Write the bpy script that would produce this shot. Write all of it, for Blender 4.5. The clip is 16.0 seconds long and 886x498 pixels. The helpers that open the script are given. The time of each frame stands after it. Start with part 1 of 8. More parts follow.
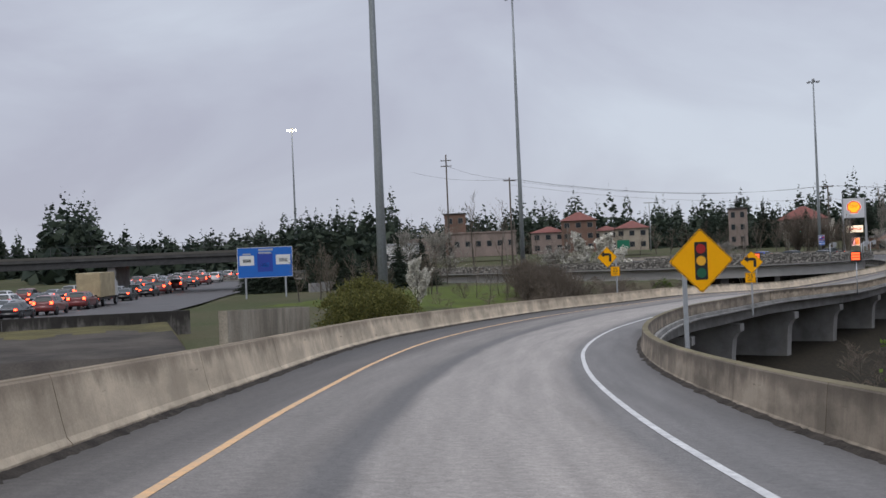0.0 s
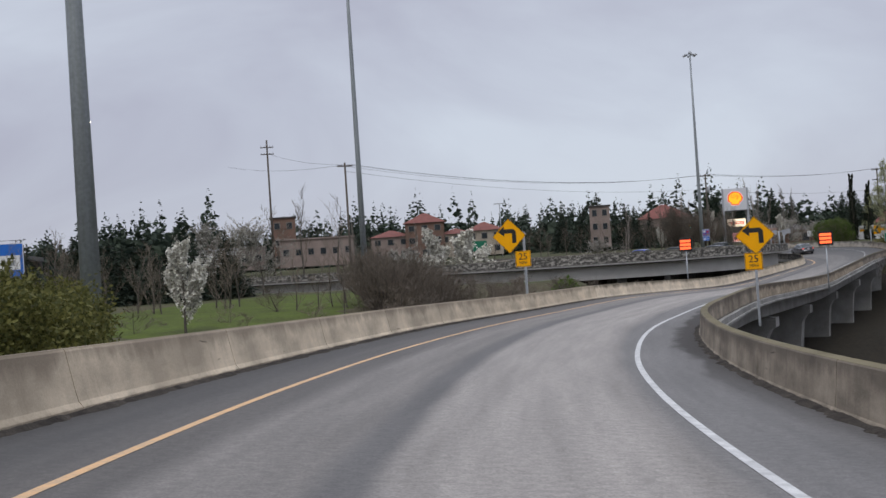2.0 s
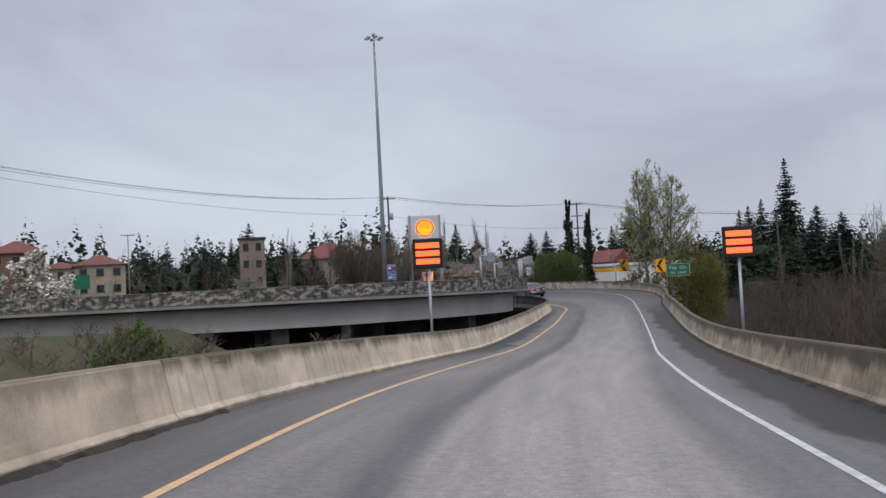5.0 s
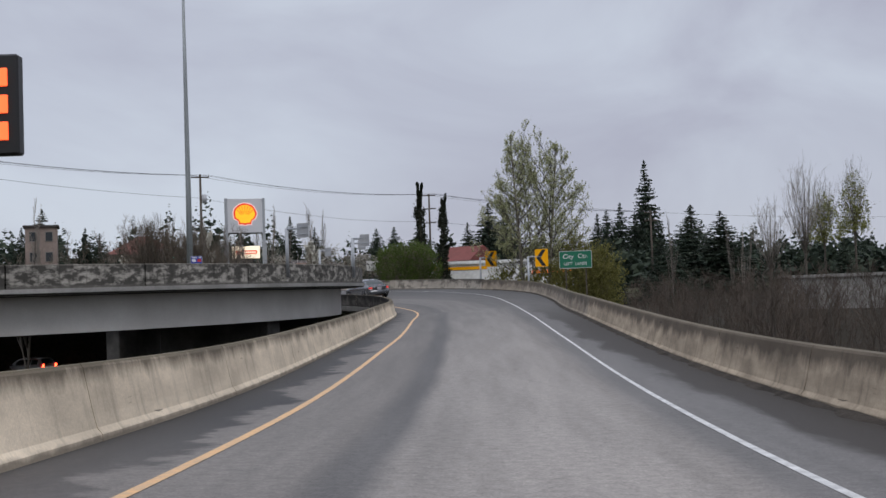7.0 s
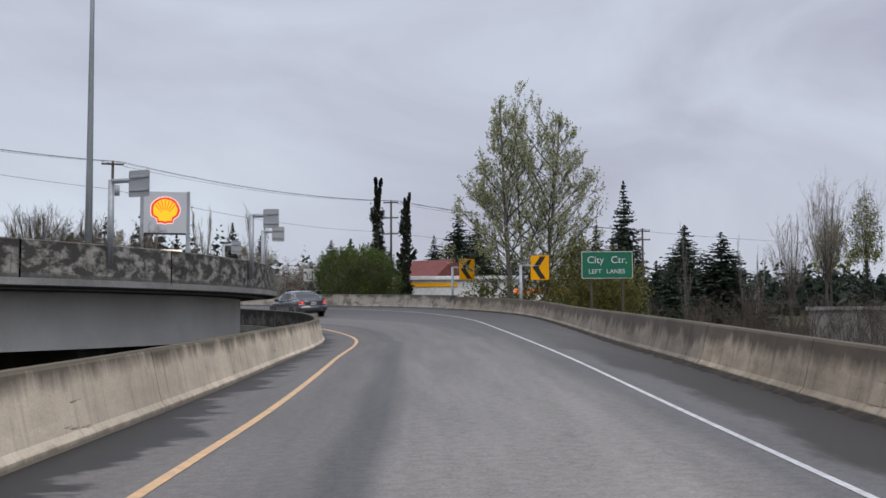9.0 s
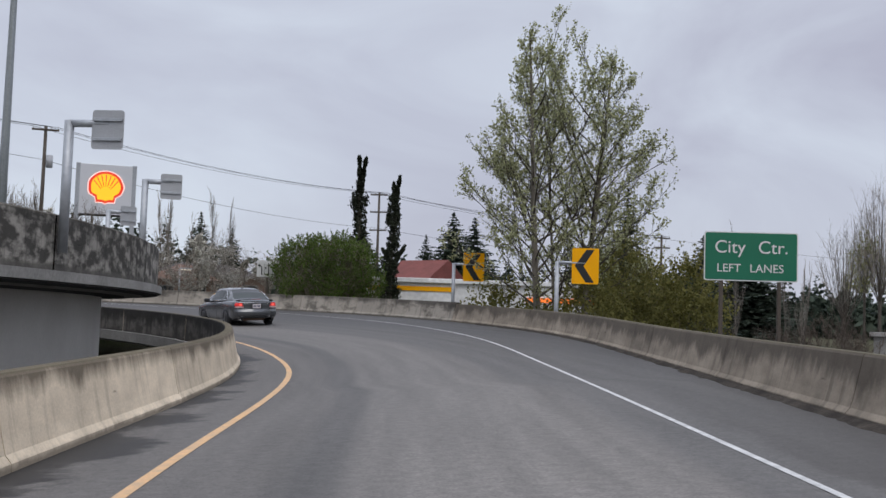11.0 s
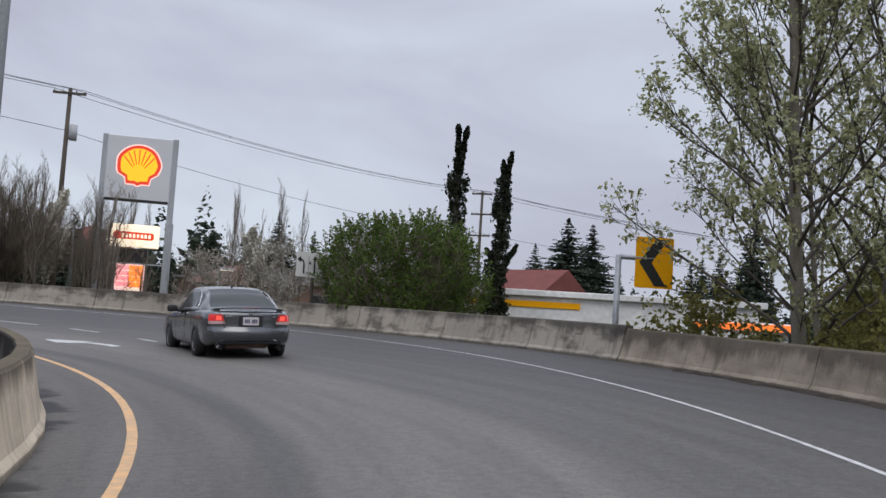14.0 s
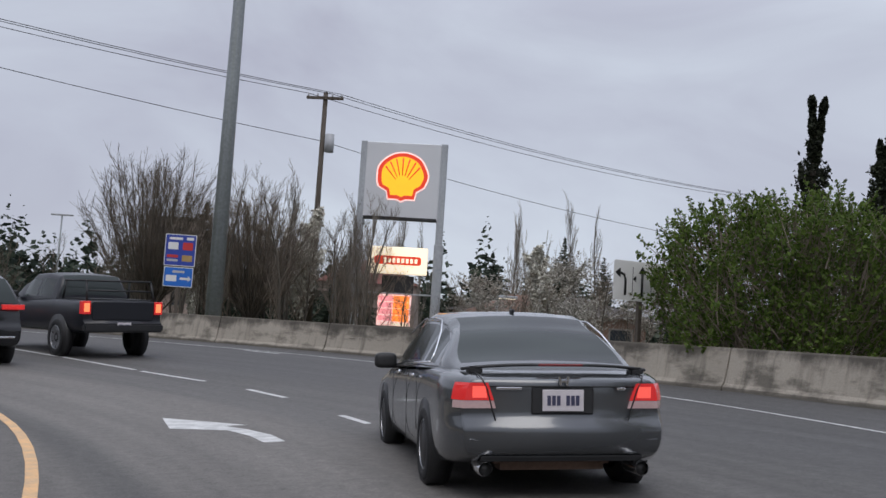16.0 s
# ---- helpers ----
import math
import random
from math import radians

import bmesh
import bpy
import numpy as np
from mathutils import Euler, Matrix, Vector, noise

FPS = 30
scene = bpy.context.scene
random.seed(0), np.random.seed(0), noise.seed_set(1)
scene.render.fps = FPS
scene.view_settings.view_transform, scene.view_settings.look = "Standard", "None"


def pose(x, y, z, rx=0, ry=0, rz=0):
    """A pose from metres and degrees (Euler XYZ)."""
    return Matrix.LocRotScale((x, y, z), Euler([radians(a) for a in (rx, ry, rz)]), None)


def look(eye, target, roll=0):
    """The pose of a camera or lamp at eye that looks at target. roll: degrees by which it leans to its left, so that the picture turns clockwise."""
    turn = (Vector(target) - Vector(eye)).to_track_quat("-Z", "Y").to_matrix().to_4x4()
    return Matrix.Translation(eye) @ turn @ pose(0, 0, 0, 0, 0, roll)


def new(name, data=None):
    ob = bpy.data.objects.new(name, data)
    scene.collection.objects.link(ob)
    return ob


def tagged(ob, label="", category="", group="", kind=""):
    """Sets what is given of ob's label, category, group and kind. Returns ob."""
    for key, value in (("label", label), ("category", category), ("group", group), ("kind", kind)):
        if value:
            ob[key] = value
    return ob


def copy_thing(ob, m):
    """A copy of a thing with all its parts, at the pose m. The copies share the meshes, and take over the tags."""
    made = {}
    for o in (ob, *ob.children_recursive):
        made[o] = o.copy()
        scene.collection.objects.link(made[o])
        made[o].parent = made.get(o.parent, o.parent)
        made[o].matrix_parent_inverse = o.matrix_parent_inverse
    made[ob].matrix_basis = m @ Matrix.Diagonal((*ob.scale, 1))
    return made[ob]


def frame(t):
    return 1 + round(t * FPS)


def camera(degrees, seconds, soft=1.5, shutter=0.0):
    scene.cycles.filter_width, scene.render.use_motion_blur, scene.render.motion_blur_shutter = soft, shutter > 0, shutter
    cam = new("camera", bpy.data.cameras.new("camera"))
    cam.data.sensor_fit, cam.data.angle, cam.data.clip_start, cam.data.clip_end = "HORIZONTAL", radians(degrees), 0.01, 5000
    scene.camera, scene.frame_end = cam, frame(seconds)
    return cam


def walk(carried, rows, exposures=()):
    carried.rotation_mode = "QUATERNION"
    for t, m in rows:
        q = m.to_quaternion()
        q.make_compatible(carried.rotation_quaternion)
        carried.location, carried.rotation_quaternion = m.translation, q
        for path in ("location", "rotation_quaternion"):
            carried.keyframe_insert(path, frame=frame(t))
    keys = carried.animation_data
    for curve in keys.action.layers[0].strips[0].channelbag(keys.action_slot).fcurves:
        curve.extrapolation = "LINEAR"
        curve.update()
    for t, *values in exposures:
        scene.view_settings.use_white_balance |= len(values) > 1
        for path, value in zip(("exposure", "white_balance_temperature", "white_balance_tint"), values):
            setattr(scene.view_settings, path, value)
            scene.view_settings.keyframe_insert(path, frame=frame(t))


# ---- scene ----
cam = camera(45.0, 16.0, soft=1.5, shutter=0.0)
ROWS = [  # seconds, x, y, z, yaw, pitch, roll
    (0.0, 0.01, 0.00, 1.362, 36.99, 0.21, 2.39),
    (0.5, -5.31, 7.10, 0.856, 35.67, 0.05, 3.00),
    (1.0, -10.58, 14.54, 0.397, 33.52, 0.23, 3.25),
    (1.5, -15.37, 22.06, -0.048, 30.98, 0.80, 3.57),
    (2.0, -19.67, 29.59, -0.512, 28.28, 0.59, 3.74),
    (2.5, -23.65, 37.46, -0.826, 25.36, 1.16, 3.88),
    (3.0, -27.18, 45.40, -1.108, 22.30, 1.37, 4.02),
    (3.5, -30.06, 53.31, -1.399, 19.23, 1.50, 3.70),
    (4.0, -32.58, 61.28, -1.610, 15.99, 1.89, 3.39),
    (4.5, -34.52, 68.98, -1.805, 12.93, 2.03, 3.20),
    (5.0, -35.91, 76.46, -1.904, 9.98, 2.26, 2.89),
    (5.5, -36.87, 83.54, -2.010, 7.38, 2.33, 2.65),
    (6.0, -37.39, 90.23, -2.180, 5.12, 2.25, 2.48),
    (6.5, -37.62, 96.56, -2.400, 3.27, 2.18, 2.31),
    (7.0, -37.70, 102.60, -2.650, 1.85, 2.28, 2.08),
    (7.5, -37.79, 108.39, -2.850, 0.93, 2.69, 1.74),
    (8.0, -37.88, 113.92, -2.956, 0.51, 3.43, 1.28),
    (8.5, -38.00, 119.17, -2.898, 0.34, 3.48, 0.70),
    (9.0, -38.14, 124.04, -2.882, -0.16, 3.52, 0.21),
    (9.5, -38.19, 128.83, -2.813, -0.29, 3.54, -0.45),
    (10.0, -38.26, 133.26, -2.745, -0.46, 3.62, -1.02),
    (10.5, -38.35, 137.34, -2.677, -0.68, 3.75, -1.50),
    (11.0, -38.45, 141.13, -2.609, -0.83, 3.91, -1.92),
    (11.5, -38.55, 144.67, -2.541, -0.81, 4.07, -2.32),
    (12.0, -38.65, 148.02, -2.474, -0.49, 4.22, -2.73),
    (12.5, -38.74, 151.20, -2.407, 0.11, 4.35, -3.16),
    (13.0, -38.86, 154.57, -2.359, 1.14, 4.49, -3.34),
    (13.5, -39.18, 157.73, -2.319, 2.37, 4.60, -3.50),
    (14.0, -39.49, 161.10, -2.284, 4.42, 4.66, -3.70),
    (14.5, -40.05, 164.51, -2.215, 6.99, 5.12, -3.70),
    (15.0, -40.78, 167.61, -2.112, 10.34, 5.52, -3.53),
    (15.5, -41.93, 171.12, -2.026, 14.46, 5.54, -3.75),
    (16.0, -43.16, 174.24, -1.933, 19.45, 5.53, -3.65),
]
walk(cam, [(t, pose(x, y, z, 90 + pitch, roll, yaw)) for t, x, y, z, yaw, pitch, roll in ROWS],
     [(0.0, 0.04), (2.5, 0.04), (3.5, 0.10), (4.5, 0.13), (5.1, 0.03), (7.5, -0.01), (8.5, 0.05), (9.5, 0.10), (12.0, 0.13), (13.5, 0.13), (14.5, 0.08), (16.0, 0.05)])

# ---- light: a grey evening overcast ----
world = bpy.data.worlds.new("overcast_sky")
scene.world = world
world.use_nodes = True
wn, wl = world.node_tree.nodes, world.node_tree.links
wn.clear()
w_out = wn.new("ShaderNodeOutputWorld")
w_bg = wn.new("ShaderNodeBackground")
sky = wn.new("ShaderNodeTexSky")
sky.sky_type = 'NISHITA'
sky.sun_disc = False
sky.sun_elevation = radians(32)
sky.sun_rotation = radians(165)
sky_dim = wn.new("ShaderNodeMix")
sky_dim.data_type = 'RGBA'
sky_dim.blend_type = 'MULTIPLY'
sky_dim.inputs[0].default_value = 1.0
sky_dim.inputs[7].default_value = (0.09, 0.09, 0.09, 1)
tc = wn.new("ShaderNodeTexCoord")
mp = wn.new("ShaderNodeMapping")
mp.inputs['Scale'].default_value = (1.4, 1.4, 3.0)
cl = wn.new("ShaderNodeTexNoise")
cl.inputs['Scale'].default_value = 1.9
cl.inputs['Detail'].default_value = 6.0
cl.inputs['Roughness'].default_value = 0.52
cl.inputs['Distortion'].default_value = 0.6
cr = wn.new("ShaderNodeValToRGB")
cr.color_ramp.elements[0].position, cr.color_ramp.elements[0].color = 0.34, (0.438, 0.448, 0.548, 1)
cr.color_ramp.elements[1].position, cr.color_ramp.elements[1].color = 0.66, (0.602, 0.650, 0.745, 1)
mixs = wn.new("ShaderNodeMix")
mixs.data_type = 'RGBA'
mixs.inputs[0].default_value = 0.93
wl.new(tc.outputs['Generated'], mp.inputs['Vector'])
wl.new(mp.outputs['Vector'], cl.inputs['Vector'])
wl.new(cl.outputs[0], cr.inputs['Fac'])
wl.new(sky.outputs[0], sky_dim.inputs[6])
wl.new(sky_dim.outputs[2], mixs.inputs[6])
# an overcast sky is brighter overhead than along the horizon
sep_w = wn.new("ShaderNodeSeparateXYZ")
wl.new(tc.outputs['Generated'], sep_w.inputs[0])
lift = wn.new("ShaderNodeMapRange")
lift.inputs['From Min'].default_value, lift.inputs['From Max'].default_value = 0.30, 1.0
lift.inputs['To Min'].default_value, lift.inputs['To Max'].default_value = 1.0, 2.4
wl.new(sep_w.outputs[2], lift.inputs['Value'])
zen = wn.new("ShaderNodeVectorMath")
zen.operation = 'SCALE'
wl.new(cr.outputs['Color'], zen.inputs[0])
wl.new(lift.outputs[0], zen.inputs['Scale'])
wl.new(zen.outputs[0], mixs.inputs[7])
wl.new(mixs.outputs[2], w_bg.inputs['Color'])
w_bg.inputs['Strength'].default_value = 1.0
wl.new(w_bg.outputs[0], w_out.inputs['Surface'])

sun_data = bpy.data.lights.new("sun", 'SUN')
sun_data.energy = 0.9
sun_data.angle = radians(35)
sun_data.color = (1.0, 0.95, 0.9)
sun = new("sun", sun_data)
sun.matrix_world = look((0, 0, 60), (-12, 44, 0))
scene.view_settings.exposure = 0.0

# ---- materials ----
def mat(name, base, rough=0.8, metal=0.0, var=0.25, scale=2.0, fine=40.0, bump=0.15, second=None, emit=None, strength=0.0,
        rand=0.0, spec=0.5, stretch=(1, 1, 1), bump_dist=0.02, coat=0.0):
    """A painted or mineral surface: a base colour, broad stains towards `second`, fine grain and a fine relief."""
    m = bpy.data.materials.new(name)
    m.use_nodes = True
    n, l = m.node_tree.nodes, m.node_tree.links
    b = n['Principled BSDF']
    b.inputs['Roughness'].default_value = rough
    b.inputs['Metallic'].default_value = metal
    b.inputs['Specular IOR Level'].default_value = spec
    if coat:
        b.inputs['Coat Weight'].default_value = coat
        b.inputs['Coat Roughness'].default_value = 0.08
    second = second or tuple(c * (1 - var) for c in base)
    tco = n.new('ShaderNodeTexCoord')
    mpg = n.new('ShaderNodeMapping')
    mpg.inputs['Scale'].default_value = stretch
    l.new(tco.outputs['Object'], mpg.inputs['Vector'])
    big = n.new('ShaderNodeTexNoise')
    big.inputs['Scale'].default_value = scale
    big.inputs['Detail'].default_value = 5
    big.inputs['Roughness'].default_value = 0.6
    l.new(mpg.outputs[0], big.inputs['Vector'])
    ramp = n.new('ShaderNodeValToRGB')
    ramp.color_ramp.elements[0].position, ramp.color_ramp.elements[1].position = 0.36, 0.66
    ramp.color_ramp.elements[0].color = (*second, 1)
    ramp.color_ramp.elements[1].color = (*base, 1)
    l.new(big.outputs[0], ramp.inputs['Fac'])
    sm = n.new('ShaderNodeTexNoise')
    sm.inputs['Scale'].default_value = fine
    sm.inputs['Detail'].default_value = 3
    l.new(tco.outputs['Object'], sm.inputs['Vector'])
    hsv = n.new('ShaderNodeHueSaturation')
    mr = n.new('ShaderNodeMapRange')
    mr.inputs['From Min'].default_value, mr.inputs['From Max'].default_value = 0.25, 0.75
    mr.inputs['To Min'].default_value, mr.inputs['To Max'].default_value = 1 - var * 0.6, 1 + var * 0.6
    l.new(sm.outputs[0], mr.inputs['Value'])
    val = mr.outputs[0]
    if rand:
        oi = n.new('ShaderNodeObjectInfo')
        mr2 = n.new('ShaderNodeMapRange')
        mr2.inputs['To Min'].default_value, mr2.inputs['To Max'].default_value = 1 - rand, 1 + rand
        l.new(oi.outputs['Random'], mr2.inputs['Value'])
        mul = n.new('ShaderNodeMath')
        mul.operation = 'MULTIPLY'
        l.new(val, mul.inputs[0])
        l.new(mr2.outputs[0], mul.inputs[1])
        val = mul.outputs[0]
    l.new(val, hsv.inputs['Value'])
    l.new(ramp.outputs['Color'], hsv.inputs['Color'])
    l.new(hsv.outputs['Color'], b.inputs['Base Color'])
    if bump:
        bp = n.new('ShaderNodeBump')
        bp.inputs['Strength'].default_value = bump
        bp.inputs['Distance'].default_value = bump_dist
        l.new(sm.outputs[0], bp.inputs['Height'])
        l.new(bp.outputs[0], b.inputs['Normal'])
    if emit:
        b.inputs['Emission Color'].default_value = (*emit, 1)
        b.inputs['Emission Strength'].default_value = strength
    m.diffuse_color = (*base, 1)
    return m


def glass(name, tint, rough=0.05):
    m = bpy.data.materials.new(name)
    m.use_nodes = True
    b = m.node_tree.nodes['Principled BSDF']
    b.inputs['Base Color'].default_value = (*tint, 1)
    b.inputs['Roughness'].default_value = rough
    b.inputs['Specular IOR Level'].default_value = 0.22
    return m


def road_material():
    """Asphalt whose UV runs across (x, metres from the driving line) and along (y) the ramp: pale worn lane, dark tyre bands, a wet shoulder."""
    m = bpy.data.materials.new("ramp_asphalt")
    m.use_nodes = True
    n, l = m.node_tree.nodes, m.node_tree.links
    b = n['Principled BSDF']
    uv = n.new('ShaderNodeUVMap')
    uv.uv_map = "lane"
    sep = n.new('ShaderNodeSeparateXYZ')
    l.new(uv.outputs[0], sep.inputs[0])
    wob = n.new('ShaderNodeTexNoise')
    wob.inputs['Scale'].default_value = 0.35
    wob.inputs['Detail'].default_value = 4
    l.new(uv.outputs[0], wob.inputs['Vector'])
    sub = n.new('ShaderNodeMath')
    sub.operation = 'MULTIPLY_ADD'
    sub.inputs[1].default_value, sub.inputs[2].default_value = 0.16, -0.08
    l.new(wob.outputs[0], sub.inputs[0])
    add = n.new('ShaderNodeMath')
    # the wheel tracks drift outwards as the ramp straightens
    drift = n.new('ShaderNodeMapRange')
    drift.inputs['From Min'].default_value, drift.inputs['From Max'].default_value = 100, 145
    drift.inputs['To Min'].default_value, drift.inputs['To Max'].default_value = 0.0, -0.55
    l.new(sep.outputs[1], drift.inputs['Value'])
    place = n.new('ShaderNodeMath')
    l.new(sep.outputs[0], place.inputs[0])
    l.new(drift.outputs[0], place.inputs[1])
    l.new(place.outputs[0], add.inputs[0])
    l.new(sub.outputs[0], add.inputs[1])
    mr = n.new('ShaderNodeMapRange')
    mr.inputs['From Min'].default_value, mr.inputs['From Max'].default_value = -6, 6
    l.new(add.outputs[0], mr.inputs['Value'])
    ramp = n.new('ShaderNodeValToRGB')
    e = ramp.color_ramp.elements
    e[0].position, e[0].color = 0.0, (0.050, 0.050, 0.053, 1)
    e[1].position, e[1].color = 1.0, (0.055, 0.055, 0.060, 1)
    for u, c in ((-4.2, .085), (-3.4, .120), (-2.5, .128), (-1.9, .128), (-1.4, .118), (-1.16, .080), (-0.93, .082), (-0.70, .180), (0.3, .200), (1.35, .205),
                 (1.75, .165), (2.05, .108), (2.35, .112), (3.0, .104), (4.2, .080)):
        c *= 1.22
        k = e.new((u + 6) / 12)
        k.color = (c * 1.09, c, c * 0.90, 1) if c > 0.14 else (c * 1.05, c, c * 0.945, 1)
    l.new(mr.outputs[0], ramp.inputs['Fac'])
    # streaks along the lane and blotches
    mp2 = n.new('ShaderNodeMapping')
    mp2.inputs['Scale'].default_value = (2.6, 0.16, 1)
    l.new(uv.outputs[0], mp2.inputs['Vector'])
    st = n.new('ShaderNodeTexNoise')
    st.inputs['Scale'].default_value = 1.0
    st.inputs['Detail'].default_value = 6
    l.new(mp2.outputs[0], st.inputs['Vector'])
    gr = n.new('ShaderNodeTexNoise')
    gr.inputs['Scale'].default_value = 34
    gr.inputs['Detail'].default_value = 4
    gr.inputs['Roughness'].default_value = 0.85
    l.new(uv.outputs[0], gr.inputs['Vector'])
    f1 = n.new('ShaderNodeMapRange')
    f1.inputs['From Min'].default_value, f1.inputs['From Max'].default_value = 0.3, 0.7
    f1.inputs['To Min'].default_value, f1.inputs['To Max'].default_value = 0.84, 1.15
    l.new(st.outputs[0], f1.inputs['Value'])
    f2 = n.new('ShaderNodeMapRange')
    f2.inputs['From Min'].default_value, f2.inputs['From Max'].default_value = 0.3, 0.7
    f2.inputs['To Min'].default_value, f2.inputs['To Max'].default_value = 0.62, 1.40
    l.new(gr.outputs[0], f2.inputs['Value'])
    mid = n.new('ShaderNodeTexNoise')
    mid.inputs['Scale'].default_value = 8.5
    mid.inputs['Detail'].default_value = 3
    l.new(uv.outputs[0], mid.inputs['Vector'])
    f3 = n.new('ShaderNodeMapRange')
    f3.inputs['From Min'].default_value, f3.inputs['From Max'].default_value = 0.3, 0.7
    f3.inputs['To Min'].default_value, f3.inputs['To Max'].default_value = 0.84, 1.16
    l.new(mid.outputs[0], f3.inputs['Value'])
    mul0 = n.new('ShaderNodeMath')
    mul0.operation = 'MULTIPLY'
    l.new(f1.outputs[0], mul0.inputs[0])
    l.new(f3.outputs[0], mul0.inputs[1])
    mul = n.new('ShaderNodeMath')
    mul.operation = 'MULTIPLY'
    l.new(mul0.outputs[0], mul.inputs[0])
    l.new(f2.outputs[0], mul.inputs[1])
    hsv = n.new('ShaderNodeHueSaturation')
    # older, darker surfacing towards the bend
    old = n.new('ShaderNodeMapRange')
    old.inputs['From Min'].default_value, old.inputs['From Max'].default_value = 108, 172
    old.inputs['To Min'].default_value, old.inputs['To Max'].default_value = 1.0, 0.58
    l.new(sep.outputs[1], old.inputs['Value'])
    mul2 = n.new('ShaderNodeMath')
    mul2.operation = 'MULTIPLY'
    l.new(mul.outputs[0], mul2.inputs[0])
    l.new(old.outputs[0], mul2.inputs[1])
    l.new(mul2.outputs[0], hsv.inputs['Value'])
    # the tyre bands fade where the lanes spread out in the bend
    even = n.new('ShaderNodeMapRange')
    even.inputs['From Min'].default_value, even.inputs['From Max'].default_value = 138, 166
    even.inputs['To Min'].default_value, even.inputs['To Max'].default_value = 0.0, 0.46
    l.new(sep.outputs[1], even.inputs['Value'])
    worn = n.new('ShaderNodeMix')
    worn.data_type = 'RGBA'
    worn.inputs[7].default_value = (0.196, 0.186, 0.172, 1)
    l.new(even.outputs[0], worn.inputs[0])
    l.new(ramp.outputs['Color'], worn.inputs[6])
    l.new(worn.outputs[2], hsv.inputs['Color'])
    # damp patches: ragged tongues out from the inner barrier
    mp3 = n.new('ShaderNodeMapping')
    mp3.inputs['Scale'].default_value = (0.35, 0.50, 1)
    l.new(uv.outputs[0], mp3.inputs['Vector'])
    wn3 = n.new('ShaderNodeTexNoise')
    wn3.inputs['Scale'].default_value = 1.6
    wn3.inputs['Detail'].default_value = 9
    wn3.inputs['Roughness'].default_value = 0.62
    l.new(mp3.outputs[0], wn3.inputs['Vector'])
    ma = n.new('ShaderNodeMath')
    ma.operation = 'MULTIPLY_ADD'
    ma.inputs[1].default_value = 3.0
    l.new(wn3.outputs[0], ma.inputs[0])
    neg = n.new('ShaderNodeMath')
    neg.operation = 'MULTIPLY'
    neg.inputs[1].default_value = -1
    l.new(sep.outputs[0], neg.inputs[0])
    l.new(neg.outputs[0], ma.inputs[2])
    wet = n.new('ShaderNodeMapRange')
    wet.inputs['From Min'].default_value, wet.inputs['From Max'].default_value = 3.95, 4.12
    l.new(ma.outputs[0], wet.inputs['Value'])
    zone = n.new('ShaderNodeMapRange')
    zone.inputs['From Min'].default_value, zone.inputs['From Max'].default_value = 112, 125
    l.new(sep.outputs[1], zone.inputs['Value'])
    wz = n.new('ShaderNodeMath')
    wz.operation = 'MULTIPLY'
    l.new(wet.outputs[0], wz.inputs[0])
    l.new(zone.outputs[0], wz.inputs[1])
    mix = n.new('ShaderNodeMix')
    mix.data_type = 'RGBA'
    mix.inputs[7].default_value = (0.014, 0.012, 0.0105, 1)
    l.new(wz.outputs[0], mix.inputs[0])
    l.new(hsv.outputs['Color'], mix.inputs[6])
    # silt and grit gathered along the outer barrier
    dn = n.new('ShaderNodeTexNoise')
    dn.inputs['Scale'].default_value = 0.8
    dn.inputs['Detail'].default_value = 7
    dn.inputs['Roughness'].default_value = 0.65
    mpd = n.new('ShaderNodeMapping')
    mpd.inputs['Scale'].default_value = (1.0, 0.28, 1)
    l.new(uv.outputs[0], mpd.inputs['Vector'])
    l.new(mpd.outputs[0], dn.inputs['Vector'])
    du = n.new('ShaderNodeMath')
    du.operation = 'MULTIPLY_ADD'
    du.inputs[1].default_value = 1.5
    l.new(dn.outputs[0], du.inputs[0])
    l.new(sep.outputs[0], du.inputs[2])
    df = n.new('ShaderNodeMapRange')
    df.inputs['From Min'].default_value, df.inputs['From Max'].default_value = 4.0, 4.25
    l.new(du.outputs[0], df.inputs['Value'])
    dz = n.new('ShaderNodeMapRange')
    dz.inputs['From Min'].default_value, dz.inputs['From Max'].default_value = 44, 62
    l.new(sep.outputs[1], dz.inputs['Value'])
    dz2 = n.new('ShaderNodeMapRange')
    dz2.inputs['From Min'].default_value, dz2.inputs['From Max'].default_value = 168, 148
    l.new(sep.outputs[1], dz2.inputs['Value'])
    dm = n.new('ShaderNodeMath')
    dm.operation = 'MULTIPLY'
    l.new(dz.outputs[0], dm.inputs[0])
    l.new(dz2.outputs[0], dm.inputs[1])
    dd = n.new('ShaderNodeMath')
    dd.operation = 'MULTIPLY'
    l.new(dm.outputs[0], dd.inputs[0])
    l.new(df.outputs[0], dd.inputs[1])
    mixd = n.new('ShaderNodeMix')
    mixd.data_type = 'RGBA'
    mixd.inputs[7].default_value = (0.030, 0.024, 0.019, 1)
    l.new(dd.outputs[0], mixd.inputs[0])
    l.new(mix.outputs[2], mixd.inputs[6])
    # newer, darker asphalt on the inner shoulder of the upper ramp
    sh = n.new('ShaderNodeMapRange')
    sh.inputs['From Min'].default_value, sh.inputs['From Max'].default_value = -2.35, -2.75
    l.new(add.outputs[0], sh.inputs['Value'])
    sz = n.new('ShaderNodeMapRange')
    sz.inputs['From Min'].default_value, sz.inputs['From Max'].default_value = 118, 92
    l.new(sep.outputs[1], sz.inputs['Value'])
    sm_ = n.new('ShaderNodeMath')
    sm_.operation = 'MULTIPLY'
    l.new(sh.outputs[0], sm_.inputs[0])
